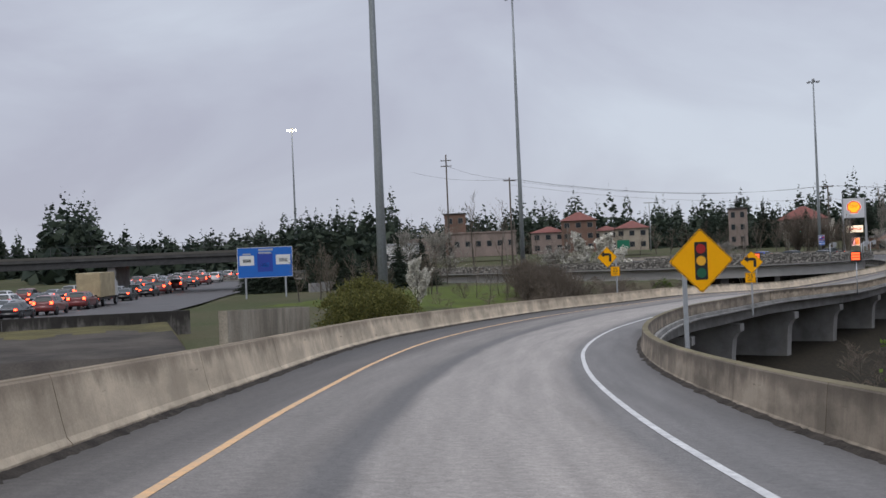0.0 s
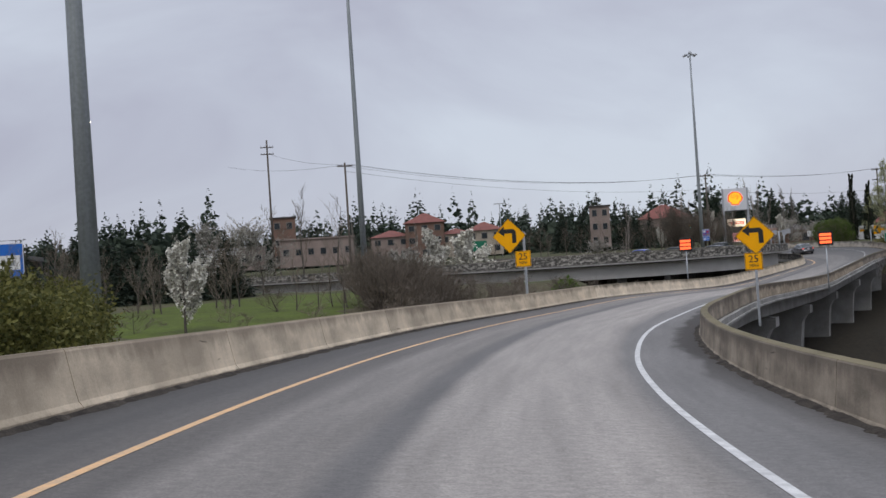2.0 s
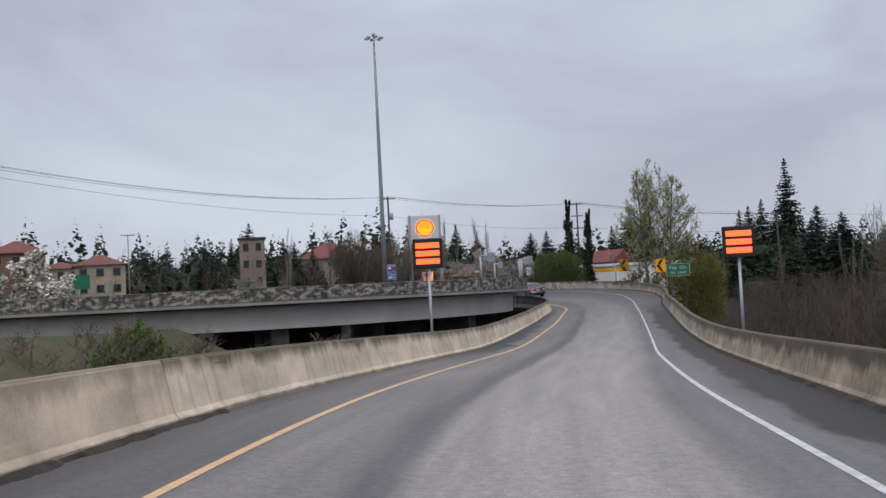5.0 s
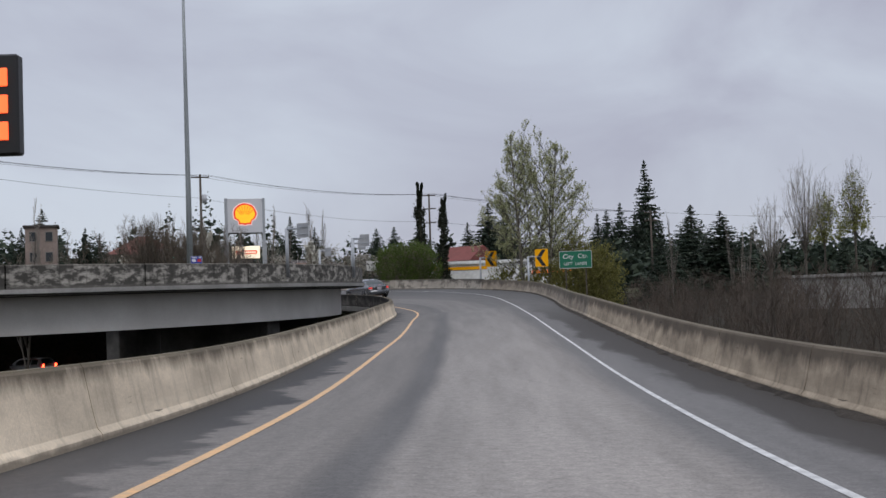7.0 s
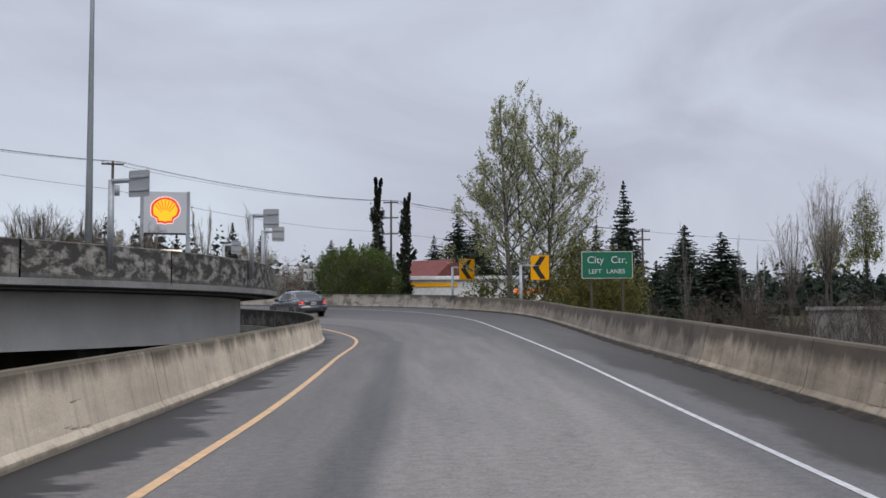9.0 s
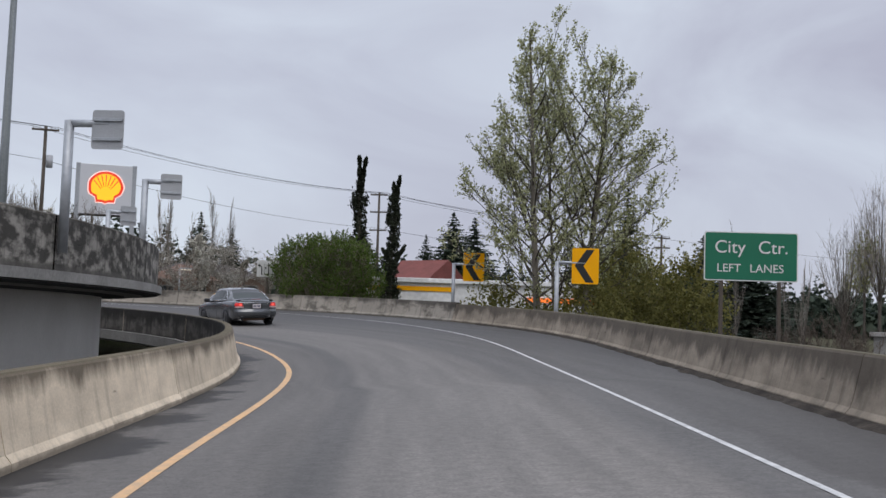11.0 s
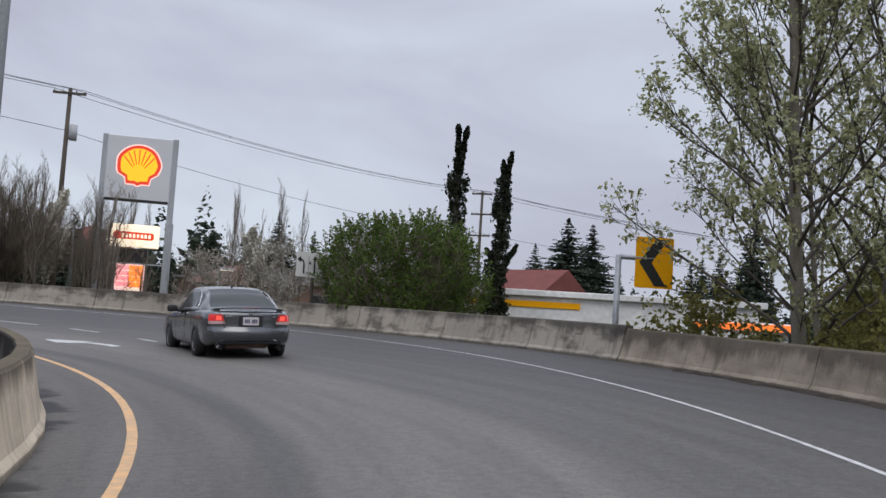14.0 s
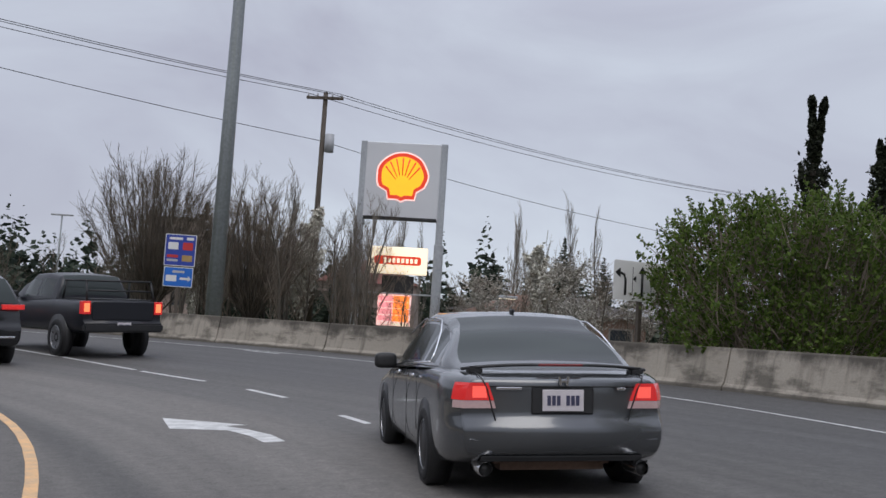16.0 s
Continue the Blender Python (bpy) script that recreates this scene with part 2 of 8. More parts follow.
    l.new(sz.outputs[0], sm_.inputs[1])
    sv = n.new('ShaderNodeMapRange')
    sv.inputs['To Min'].default_value, sv.inputs['To Max'].default_value = 1.0, 0.57
    l.new(sm_.outputs[0], sv.inputs['Value'])
    mul3 = n.new('ShaderNodeMath')
    mul3.operation = 'MULTIPLY'
    l.new(mul2.outputs[0], mul3.inputs[0])
    l.new(sv.outputs[0], mul3.inputs[1])
    l.new(mul3.outputs[0], hsv.inputs['Value'])
    # hairline cracks
    vor = n.new('ShaderNodeTexVoronoi')
    vor.feature = 'DISTANCE_TO_EDGE'
    vor.inputs['Scale'].default_value = 0.32
    wv = n.new('ShaderNodeVectorMath')
    wv.operation = 'ADD'
    wn = n.new('ShaderNodeTexNoise')
    wn.inputs['Scale'].default_value = 1.3
    wn.inputs['Detail'].default_value = 5
    l.new(uv.outputs[0], wn.inputs['Vector'])
    l.new(uv.outputs[0], wv.inputs[0])
    l.new(wn.outputs['Color'], wv.inputs[1])
    l.new(wv.outputs[0], vor.inputs['Vector'])
    cr = n.new('ShaderNodeMapRange')
    cr.inputs['From Min'].default_value, cr.inputs['From Max'].default_value = 0.0, 0.006
    cr.inputs['To Min'].default_value, cr.inputs['To Max'].default_value = 0.2, 0.0
    l.new(vor.outputs['Distance'], cr.inputs['Value'])
    mixc_ = n.new('ShaderNodeMix')
    mixc_.data_type = 'RGBA'
    mixc_.inputs[7].default_value = (0.035, 0.035, 0.036, 1)
    l.new(cr.outputs[0], mixc_.inputs[0])
    l.new(mixd.outputs[2], mixc_.inputs[6])
    l.new(mixc_.outputs[2], b.inputs['Base Color'])
    rr = n.new('ShaderNodeMapRange')
    rr.inputs['To Min'].default_value, rr.inputs['To Max'].default_value = 0.72, 0.6
    l.new(wz.outputs[0], rr.inputs['Value'])
    l.new(rr.outputs[0], b.inputs['Roughness'])
    b.inputs['Specular IOR Level'].default_value = 0.4
    bp = n.new('ShaderNodeBump')
    bp.inputs['Strength'].default_value, bp.inputs['Distance'].default_value = 0.3, 0.010
    l.new(gr.outputs[0], bp.inputs['Height'])
    l.new(bp.outputs[0], b.inputs['Normal'])
    return m


def barrier_material(name, pale, grime, grime_at=0.62, moss=(0.16, 0.14, 0.09), blotch=0.68, streaky=0.45, ragged=0.20, cover=0.72, edge=(0.36, 0.66), spot=1.1):
    """Cast concrete whose UV runs along (x) and up (y) the barrier: rain grime below the top edge, blotches, a dirty foot, streaks."""
    m = bpy.data.materials.new(name)
    m.use_nodes = True
    n, l = m.node_tree.nodes, m.node_tree.links
    b = n['Principled BSDF']
    b.inputs['Roughness'].default_value = 0.9
    b.inputs['Specular IOR Level'].default_value = 0.25
    uv = n.new('ShaderNodeUVMap')
    uv.uv_map = "face"
    oi = n.new('ShaderNodeObjectInfo')
    sep = n.new('ShaderNodeSeparateXYZ')
    l.new(uv.outputs[0], sep.inputs[0])

    def noise_at(scale, stretch, detail=5, rough=0.6):
        mp_ = n.new('ShaderNodeMapping')
        mp_.inputs['Scale'].default_value = stretch
        l.new(uv.outputs[0], mp_.inputs['Vector'])
        t_ = n.new('ShaderNodeTexNoise')
        t_.inputs['Scale'].default_value = scale
        t_.inputs['Detail'].default_value = detail
        t_.inputs['Roughness'].default_value = rough
        l.new(mp_.outputs[0], t_.inputs['Vector'])
        return t_.outputs[0]

    def ranged(v, a, c, lo, hi):
        r = n.new('ShaderNodeMapRange')
        r.inputs['From Min'].default_value, r.inputs['From Max'].default_value = a, c
        r.inputs['To Min'].default_value, r.inputs['To Max'].default_value = lo, hi
        l.new(v, r.inputs['Value'])
        return r.outputs[0]

    def math(op, a, c):
        k = n.new('ShaderNodeMath')
        k.operation = op
        for i, x in enumerate((a, c)):
            if isinstance(x, (int, float)):
                k.inputs[i].default_value = x
            else:
                l.new(x, k.inputs[i])
        return k.outputs[0]

    def mixc(f, a, c):
        k = n.new('ShaderNodeMix')
        k.data_type = 'RGBA'
        for i, x in ((0, f), (6, a), (7, c)):
            if isinstance(x, tuple):
                k.inputs[i].default_value = (*x, 1)
            elif isinstance(x, (int, float)):
                k.inputs[i].default_value = x
            else:
                l.new(x, k.inputs[i])
        return k.outputs[2]

    blot = noise_at(spot, (1, 1.6, 1), 6)
    streak = noise_at(1.0, (5.0, 0.5, 1), 4)
    fine_ = noise_at(30, (1, 1, 1), 4, 0.75)
    col = mixc(ranged(blot, edge[0], edge[1], 0.0, 1.0), tuple(c * blotch for c in pale), pale)
    col = mixc(ranged(streak, 0.52, 0.72, 0.0, streaky), col, grime)
    hgt = math('ADD', sep.outputs[1], ranged(noise_at(1.0, (1.3, 0.35, 1), 8, 0.68), 0.25, 0.75, -ragged, ragged))
    col = mixc(ranged(hgt, grime_at - 0.04, grime_at + 0.16, 0.0, cover), col, grime)
    foot = math('ADD', sep.outputs[1], ranged(noise_at(1.0, (2.0, 0.01, 1), 4), 0.25, 0.75, -0.05, 0.05))
    col = mixc(ranged(foot, 0.03, 0.09, 0.8, 0.0), col, tuple(c * 0.3 for c in pale))
    col = mixc(ranged(sep.outputs[1], 0.785, 0.80, 0.0, 0.55), col, moss)
    scuff = math('MULTIPLY', ranged(noise_at(1.7, (0.55, 5.0, 1), 3), 0.66, 0.70, 0.0, 0.7), ranged(noise_at(0.35, (1, 0.3, 1), 2), 0.50, 0.56, 0.0, 1.0))
    col = mixc(scuff, col, tuple(c * 0.35 for c in grime))
    patch = noise_at(0.23, (1, 0.15, 1), 2)
    val = math('MULTIPLY', ranged(fine_, 0.25, 0.75, 0.85, 1.15), ranged(oi.outputs['Random'], 0, 1, 0.86, 1.10))
    val = math('MULTIPLY', val, ranged(patch, 0.35, 0.65, 0.80, 1.1))
    hsv = n.new('ShaderNodeHueSaturation')
    l.new(val, hsv.inputs['Value'])
    l.new(col, hsv.inputs['Color'])
    l.new(hsv.outputs['Color'], b.inputs['Base Color'])
    bp = n.new('ShaderNodeBump')
    bp.inputs['Strength'].default_value, bp.inputs['Distance'].default_value = 0.4, 0.012
    l.new(math('ADD', fine_, math('MULTIPLY', blot, 1.5)), bp.inputs['Height'])
    l.new(bp.outputs[0], b.inputs['Normal'])
    return m


M_ROAD = road_material()
M_BARRIER = barrier_material("cast_concrete_barrier", (0.73, 0.61, 0.45), (0.20, 0.16, 0.117), 0.58, (0.17, 0.135, 0.085), 0.58, 0.22, 0.24, 0.62, (0.40, 0.62), 0.42)
M_BARRIER_L = barrier_material("brown_topped_concrete", (0.72, 0.61, 0.46), (0.105, 0.086, 0.060), 0.60, (0.10, 0.085, 0.05), 0.74, 0.35, 0.16, 0.9)
M_BARRIER_R = barrier_material("weathered_concrete_barrier", (0.38, 0.32, 0.245), (0.115, 0.095, 0.075), 0.52, (0.15, 0.13, 0.055), 0.45, 0.4, 0.22, 0.68, (0.38, 0.62), 0.5)
M_BARRIER_M = barrier_material("tan_concrete_barrier", (0.50, 0.41, 0.30), (0.075, 0.060, 0.045), 0.47, (0.13, 0.11, 0.075), 0.55, 0.5, 0.22, 0.85)
M_BARRIER_G = barrier_material("grimy_concrete_barrier", (0.37, 0.315, 0.245), (0.075, 0.063, 0.050), 0.42, (0.12, 0.105, 0.06), 0.6, 0.6, 0.34, 0.75)
M_PARAPET = barrier_material("streaked_old_parapet", (0.36, 0.34, 0.30), (0.045, 0.042, 0.038), 0.80, (0.10, 0.09, 0.07), 0.20, 0.85, 0.35, 0.85, (0.46, 0.60), 2.3)
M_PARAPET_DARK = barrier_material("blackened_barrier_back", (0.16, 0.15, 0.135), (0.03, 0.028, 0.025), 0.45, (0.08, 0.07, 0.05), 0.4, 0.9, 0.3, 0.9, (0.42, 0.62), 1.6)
M_KRAIL = barrier_material("scuffed_precast_concrete", (0.35, 0.315, 0.262), (0.055, 0.049, 0.042), 0.60, (0.13, 0.112, 0.085), 0.42, 0.6, 0.3, 0.8, (0.36, 0.50), 1.5)
M_CONC = mat("grey_concrete", (0.33, 0.32, 0.30), 0.9, second=(0.22, 0.215, 0.20), scale=0.6, fine=18, bump=0.3, spec=0.2)
M_GIRDER = mat("painted_girder", (0.66, 0.635, 0.585), 0.8, second=(0.56, 0.535, 0.49), var=0.06, scale=0.4, fine=15, bump=0.1, spec=0.3)
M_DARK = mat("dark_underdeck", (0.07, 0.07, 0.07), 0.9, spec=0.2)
M_WHITE_LINE = mat("white_road_paint", (0.62, 0.62, 0.60), 0.7, second=(0.40, 0.40, 0.39), scale=5, fine=60)
M_YELLOW_LINE = mat("yellow_road_paint", (0.70, 0.42, 0.19), 0.7, second=(0.50, 0.34, 0.20), scale=6, fine=60)
M_ASPHALT = mat("grey_asphalt", (0.078, 0.075, 0.074), 0.75, scale=0.5, fine=30, bump=0.3)
M_GRASS = mat("spring_grass", (0.088, 0.118, 0.022), 0.95, second=(0.062, 0.074, 0.022), var=0.5, scale=0.35, fine=5, bump=0.6, spec=0.1, bump_dist=0.1)
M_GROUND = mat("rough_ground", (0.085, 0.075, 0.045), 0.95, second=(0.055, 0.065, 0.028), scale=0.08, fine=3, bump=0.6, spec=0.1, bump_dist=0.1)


def darken_hollows(m, dark, pale):
    """Mixes near-black brown into a ground material: shade of the low, wooded hollows, put into colour."""
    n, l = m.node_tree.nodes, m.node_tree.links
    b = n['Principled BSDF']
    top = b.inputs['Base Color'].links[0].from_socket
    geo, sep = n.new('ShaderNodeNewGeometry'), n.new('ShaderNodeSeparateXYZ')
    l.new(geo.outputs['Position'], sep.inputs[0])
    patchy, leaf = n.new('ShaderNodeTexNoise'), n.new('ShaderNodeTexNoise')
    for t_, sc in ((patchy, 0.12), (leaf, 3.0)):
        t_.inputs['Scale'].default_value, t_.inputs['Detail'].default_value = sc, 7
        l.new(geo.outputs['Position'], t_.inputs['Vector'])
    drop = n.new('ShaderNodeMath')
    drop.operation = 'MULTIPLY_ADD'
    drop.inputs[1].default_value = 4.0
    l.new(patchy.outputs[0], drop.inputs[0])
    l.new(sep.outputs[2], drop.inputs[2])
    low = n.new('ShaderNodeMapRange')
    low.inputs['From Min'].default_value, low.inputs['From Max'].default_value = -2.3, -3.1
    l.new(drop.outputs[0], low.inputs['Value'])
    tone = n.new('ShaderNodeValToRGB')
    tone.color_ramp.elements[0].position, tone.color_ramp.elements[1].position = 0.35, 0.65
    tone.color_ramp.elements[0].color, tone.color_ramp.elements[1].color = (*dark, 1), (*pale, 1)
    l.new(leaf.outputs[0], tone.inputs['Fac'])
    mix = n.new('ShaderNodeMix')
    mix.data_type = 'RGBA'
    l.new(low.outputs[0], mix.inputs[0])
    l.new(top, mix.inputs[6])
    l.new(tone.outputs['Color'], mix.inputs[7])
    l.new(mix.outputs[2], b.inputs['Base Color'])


darken_hollows(M_GROUND, (0.018, 0.017, 0.012), (0.036, 0.029, 0.020))
M_GALV = mat("galvanised_steel", (0.42, 0.44, 0.46), 0.5, 0.55, var=0.2, scale=1.0, fine=8, stretch=(1, 1, 0.15))
M_MAST = mat("weathered_steel_mast", (0.30, 0.325, 0.345), 0.55, 0.35, second=(0.23, 0.25, 0.245), scale=1.2, fine=8, stretch=(3, 3, 0.12))
M_YSIGN = mat("yellow_sign_sheeting", (0.92, 0.42, 0.003), 0.6, spec=0.15, var=0.06, scale=1.5, fine=20, bump=0)
M_BLACK = mat("black_paint", (0.012, 0.012, 0.012), 0.5, bump=0)
M_WOOD = mat("tarred_pole_wood", (0.095, 0.078, 0.062), 0.9, scale=2, fine=20, stretch=(1, 1, 0.1))

# ---- helpers for building ----
def mesh_from(name, verts, faces, material=None, smooth=False, uv=None, uv_name="face"):
    me = bpy.data.meshes.new(name)
    me.from_pydata([tuple(map(float, v)) for v in verts], [], faces)
    for m in (material if isinstance(material, (list, tuple)) else [material]):
        if m:
            me.materials.append(m)
    if smooth:
        me.polygons.foreach_set("use_smooth", [True] * len(me.polygons))
    if uv is not None:
        layer = me.uv_layers.new(name=uv_name)
        for poly in me.polygons:
            for li in poly.loop_indices:
                layer.data[li].uv = uv[me.loops[li].vertex_index]
    me.update()
    return me


def part(name, me, parent=None, label="", m=None):
    ob = new(name, me)
    if parent is not None:
        ob.parent = parent
    if m is not None:
        ob.matrix_basis = m
    if label:
        ob["label"] = label
    return ob


def thing(name, label, category, m=None, group="", kind=""):
    ob = new(name)
    ob.empty_display_size = 0.2
    if m is not None:
        ob.matrix_basis = m
    return tagged(ob, label, category, group, kind)


def box_mesh(name, size, material, bevel=0.0, at=(0, 0, 0), seg=1):
    bm = bmesh.new()
    bmesh.ops.create_cube(bm, size=1.0, matrix=Matrix.Translation(at) @ Matrix.Diagonal((*size, 1)))
    if bevel:
        bmesh.ops.bevel(bm, geom=list(bm.edges), offset=bevel, segments=seg, affect='EDGES')
    me = bpy.data.meshes.new(name)
    bm.to_mesh(me)
    bm.free()
    me.materials.append(material)
    return me


def tube_mesh(name, pts, radii, material, sides=10, caps=True):
    """A round tube along points, with a radius at each."""
    verts, faces = [], []
    pts = [Vector(p) for p in pts]
    for i, p in enumerate(pts):
        d = (pts[min(i + 1, len(pts) - 1)] - pts[max(i - 1, 0)]).normalized()
        a = d.orthogonal().normalized() if abs(d.z) < 0.99 else Vector((1, 0, 0))
        if abs(d.z) < 0.99:
            a = d.cross(Vector((0, 0, 1))).normalized()
        c = d.cross(a)
        for k in range(sides):
            an = 2 * math.pi * k / sides
            verts.append(p + (a * math.cos(an) + c * math.sin(an)) * radii[i])
    for i in range(len(pts) - 1):
        for k in range(sides):
            k2 = (k + 1) % sides
            faces.append((i * sides + k, i * sides + k2, (i + 1) * sides + k2, (i + 1) * sides + k))
    if caps:
        faces.append(tuple(range(sides))[::-1])
        faces.append(tuple((len(pts) - 1) * sides + k for k in range(sides)))
    return mesh_from(name, verts, faces, material, smooth=True)


def plate_mesh(name, outline, thick, material, y0=0.0):
    """A flat plate in the xz plane: outline of (x, z), front face at y0 towards -y."""
    n = len(outline)
    verts = [(x, y0, z) for x, z in outline] + [(x, y0 + thick, z) for x, z in outline]
    faces = [tuple(range(n)), tuple(range(2 * n - 1, n - 1, -1))]
    faces += [(i, n + i, n + (i + 1) % n, (i + 1) % n) for i in range(n)]
    return mesh_from(name, verts, faces, material)


def rounded(w, h, r, n=4):
    out = []
    for cx, cz, a0 in ((w / 2 - r, h / 2 - r, 0), (-w / 2 + r, h / 2 - r, 90), (-w / 2 + r, -h / 2 + r, 180), (w / 2 - r, -h / 2 + r, 270)):
        for k in range(n + 1):
            a = radians(a0 + 90 * k / n)
            out.append((cx + r * math.cos(a), cz + r * math.sin(a)))
    return out


def text_mesh(body, size, material, depth=0.003):
    """Lettering with the built-in font, as a mesh in the xz plane facing -y, centred."""
    cu = bpy.data.curves.new("lettering", 'FONT')
    cu.body, cu.size, cu.extrude = body, size, depth
    cu.align_x, cu.align_y = 'CENTER', 'CENTER'
    tmp = bpy.data.objects.new("lettering", cu)
    me = bpy.data.meshes.new_from_object(tmp)
    bpy.data.objects.remove(tmp)
    bpy.data.curves.remove(cu)
    me.transform(Matrix.Rotation(radians(90), 4, 'X'))
    me.materials.clear()
    me.materials.append(material)
    return me


def lerp_table(x, table):
    return float(np.interp(x, [a for a, _ in table], [b for _, b in table]))


def soft_curve(ctrl, step):
    """A smooth line through control rows (Catmull-Rom by chord), resampled about every step metres."""
    p = np.array(ctrl, float)
    d = np.r_[0, np.cumsum(np.linalg.norm(np.diff(p[:, :2], axis=0), axis=1))]
    m = np.gradient(p, d, axis=0)
    q = np.linspace(0, d[-1], max(2, int(d[-1] / step)))
    i = np.clip(np.searchsorted(d, q) - 1, 0, len(d) - 2)
    h = (d[i + 1] - d[i])[:, None]
    u = (q - d[i])[:, None] / h
    return (1 + 2 * u) * (1 - u) ** 2 * p[i] + u * (1 - u) ** 2 * h * m[i] + u * u * (3 - 2 * u) * p[i + 1] + u * u * (u - 1) * h * m[i + 1]


# ---- the ramp's alignment ----
# driving line: x, y, road height, bank in degrees (right side down), then a left-hand bend round LOOP
LINE = [
    (24.02, -31.99, 2.29, 2.4), (7.21, -9.6, 0.644, 2.4), (-1.06, 1.42, -0.2, 2.5), (-9.55, 13.04, -1.03, 3.2), (-17.14, 25.06, -1.748, 3.6),
    (-23.65, 37.46, -2.314, 3.9), (-28.97, 50.14, -2.767, 3.8), (-33.22, 63.62, -3.107, 3.3), (-36.03, 77.18, -3.429, 2.9), (-37.42, 90.87, -3.59, 2.4),
    (-37.8, 104.94, -3.94, 1.9), (-37.95, 119.17, -4.24, 0.7), (-38.25, 132.84, -4.114, -1), (-38.62, 147.03, -3.878, -2.6), (-39.1, 157.5, -3.715, -3.5),
]
LOOP = (-69.0, 160.0)
U_LEFT = [(-40, -3.768), (10, -3.988), (20, -4.208), (32, -4.885), (40, -5.172), (60, -4.95), (72, -4.734), (84, -4.483), (100, -4.156), (110, -3.949), (120, -3.788), (132, -3.617), (140, -3.474), (150, -3.269), (158, -3.156), (168, -3.013)]
U_YELLOW = [(-40, -2.259), (10, -2.506), (20, -2.718), (30, -3.094), (37, -3.33), (50, -3.408), (60, -3.31), (70, -3.028), (84, -2.84), (95, -2.753), (110, -2.597), (120, -2.353), (131, -2.248), (140, -2.091), (146, -1.942), (158, -1.919), (168, -1.882)]
U_WHITE = [(-40, 2.555), (18, 2.557), (30, 2.476), (36, 2.373), (50, 2.343), (58, 2.366), (70, 2.63), (82, 2.962), (95, 2.972), (110, 2.743), (120, 2.647), (140, 2.921), (150, 3.014), (158, 3.123), (168, 3.241)]
U_RIGHT = [(-40, 4.338), (20, 4.445), (30, 4.384), (45, 4.273), (60, 4.155), (72, 4.198), (84, 4.62), (90, 4.699), (105, 4.85), (120, 4.574), (135, 4.479), (157, 4.815), (168, 5.416)]
R_LEFT = [(-4, 26.848), (10, 26.846), (24, 27.394), (60, 27.917), (140, 27.822)]
R_YELLOW = [(-4, 27.95), (16, 27.95), (26, 28.25), (38, 28.8), (46, 29.15), (52, 29.6), (60, 30.1), (140, 30.3)]
R_WHITE = [(-4, 32.856), (4, 33.049), (12, 33.611), (20, 34.528), (30, 36.163), (41, 38.13), (55, 40.422), (70, 41.546), (140, 42.031)]
R_RIGHT = [(-4, 34.846), (8, 35.591), (20, 37.238), (41, 40.6), (50, 41.972), (60, 42.839), (85, 43.187), (140, 43.39)]
Z_LEFT = [(-4, -3.88), (10, -3.78), (24, -3.55), (45, -3.28), (70, -3.05), (140, -2.7)]
Z_RIGHT = [(-4, -3.43), (8, -3.3), (20, -2.98), (41, -2.52), (55, -2.3), (80, -2.05), (140, -1.8)]

_line = soft_curve(LINE, 1.0)
_d = np.gradient(_line[:, :2], axis=0)
_d /= np.linalg.norm(_d, axis=1)[:, None]
_s = np.r_[0, np.cumsum(np.linalg.norm(np.diff(_line[:, :2], axis=0), axis=1))]
_s -= _s[np.argmin(_line[:, 0] ** 2 + _line[:, 1] ** 2)]
STATIONS = []   # (along, function of a table pair -> point)
for i in range(len(_line)):
    STATIONS.append(("line", _s[i], i))
S_END = _s[-1]
for th in np.arange(1.0, 138.1, 2.0):
    STATIONS.append(("arc", S_END + radians(th + 2) * 30.0, th))


def road_point(st, u_table=None, r_table=None, off=0.0, up=0.0):
    """A point of the ramp's cross-section at a station, on the line that the tables give, off metres further right."""
    kind, s, k = st
    if kind == "line":
        u = lerp_table(s, u_table) + off
        x, y, z, bank = _line[k]
        rx, ry = _d[k][1], -_d[k][0]
        return Vector((x + rx * u, y + ry * u, z - u * math.tan(radians(bank)) + up))
    r = lerp_table(k, r_table) + off
    lo, hi = lerp_table(k, R_LEFT), lerp_table(k, R_RIGHT)
    f = (r - lo) / (hi - lo)
    z = lerp_table(k, Z_LEFT) * (1 - f) + lerp_table(k, Z_RIGHT) * f
    return Vector((LOOP[0] + r * math.cos(radians(k)), LOOP[1] + r * math.sin(radians(k)), z + up))


WHITE_HALF = [(-40, 0.062), (100, 0.058), (135, 0.036), (260, 0.036)]


def line_points(u_table, r_table, off=0.0, up=0.0, s0=-1e9, s1=1e9, taper=None):
    pts = np.array([road_point(st, u_table, r_table, off * (lerp_table(st[1], taper) if taper else 1.0), up) for st in STATIONS])
    al = np.array([st[1] for st in STATIONS])
    i, j = int(np.searchsorted(al, S_END - 9)), int(np.searchsorted(al, S_END + 7))
    ti, tj = (pts[i] - pts[i - 3]) / (al[i] - al[i - 3]), (pts[j + 3] - pts[j]) / (al[j + 3] - al[j])
    for k in range(i + 1, j):      # a transition curve into the bend
        h = al[j] - al[i]
        f = (al[k] - al[i]) / h
        pts[k] = (1 + 2 * f) * (1 - f) ** 2 * pts[i] + f * (1 - f) ** 2 * h * ti + f * f * (3 - 2 * f) * pts[j] + f * f * (f - 1) * h * tj
    for _ in range(5):      # ease the joints between stretches
        pts[1:-1] = 0.25 * pts[:-2] + 0.5 * pts[1:-1] + 0.25 * pts[2:]
    return [Vector(p) for p, st in zip(pts, STATIONS) if s0 <= st[1] <= s1]


def _sm(a, b, v):
    t = min(1.0, max(0.0, (v - a) / (b - a)))
    return t * t * (3 - 2 * t)


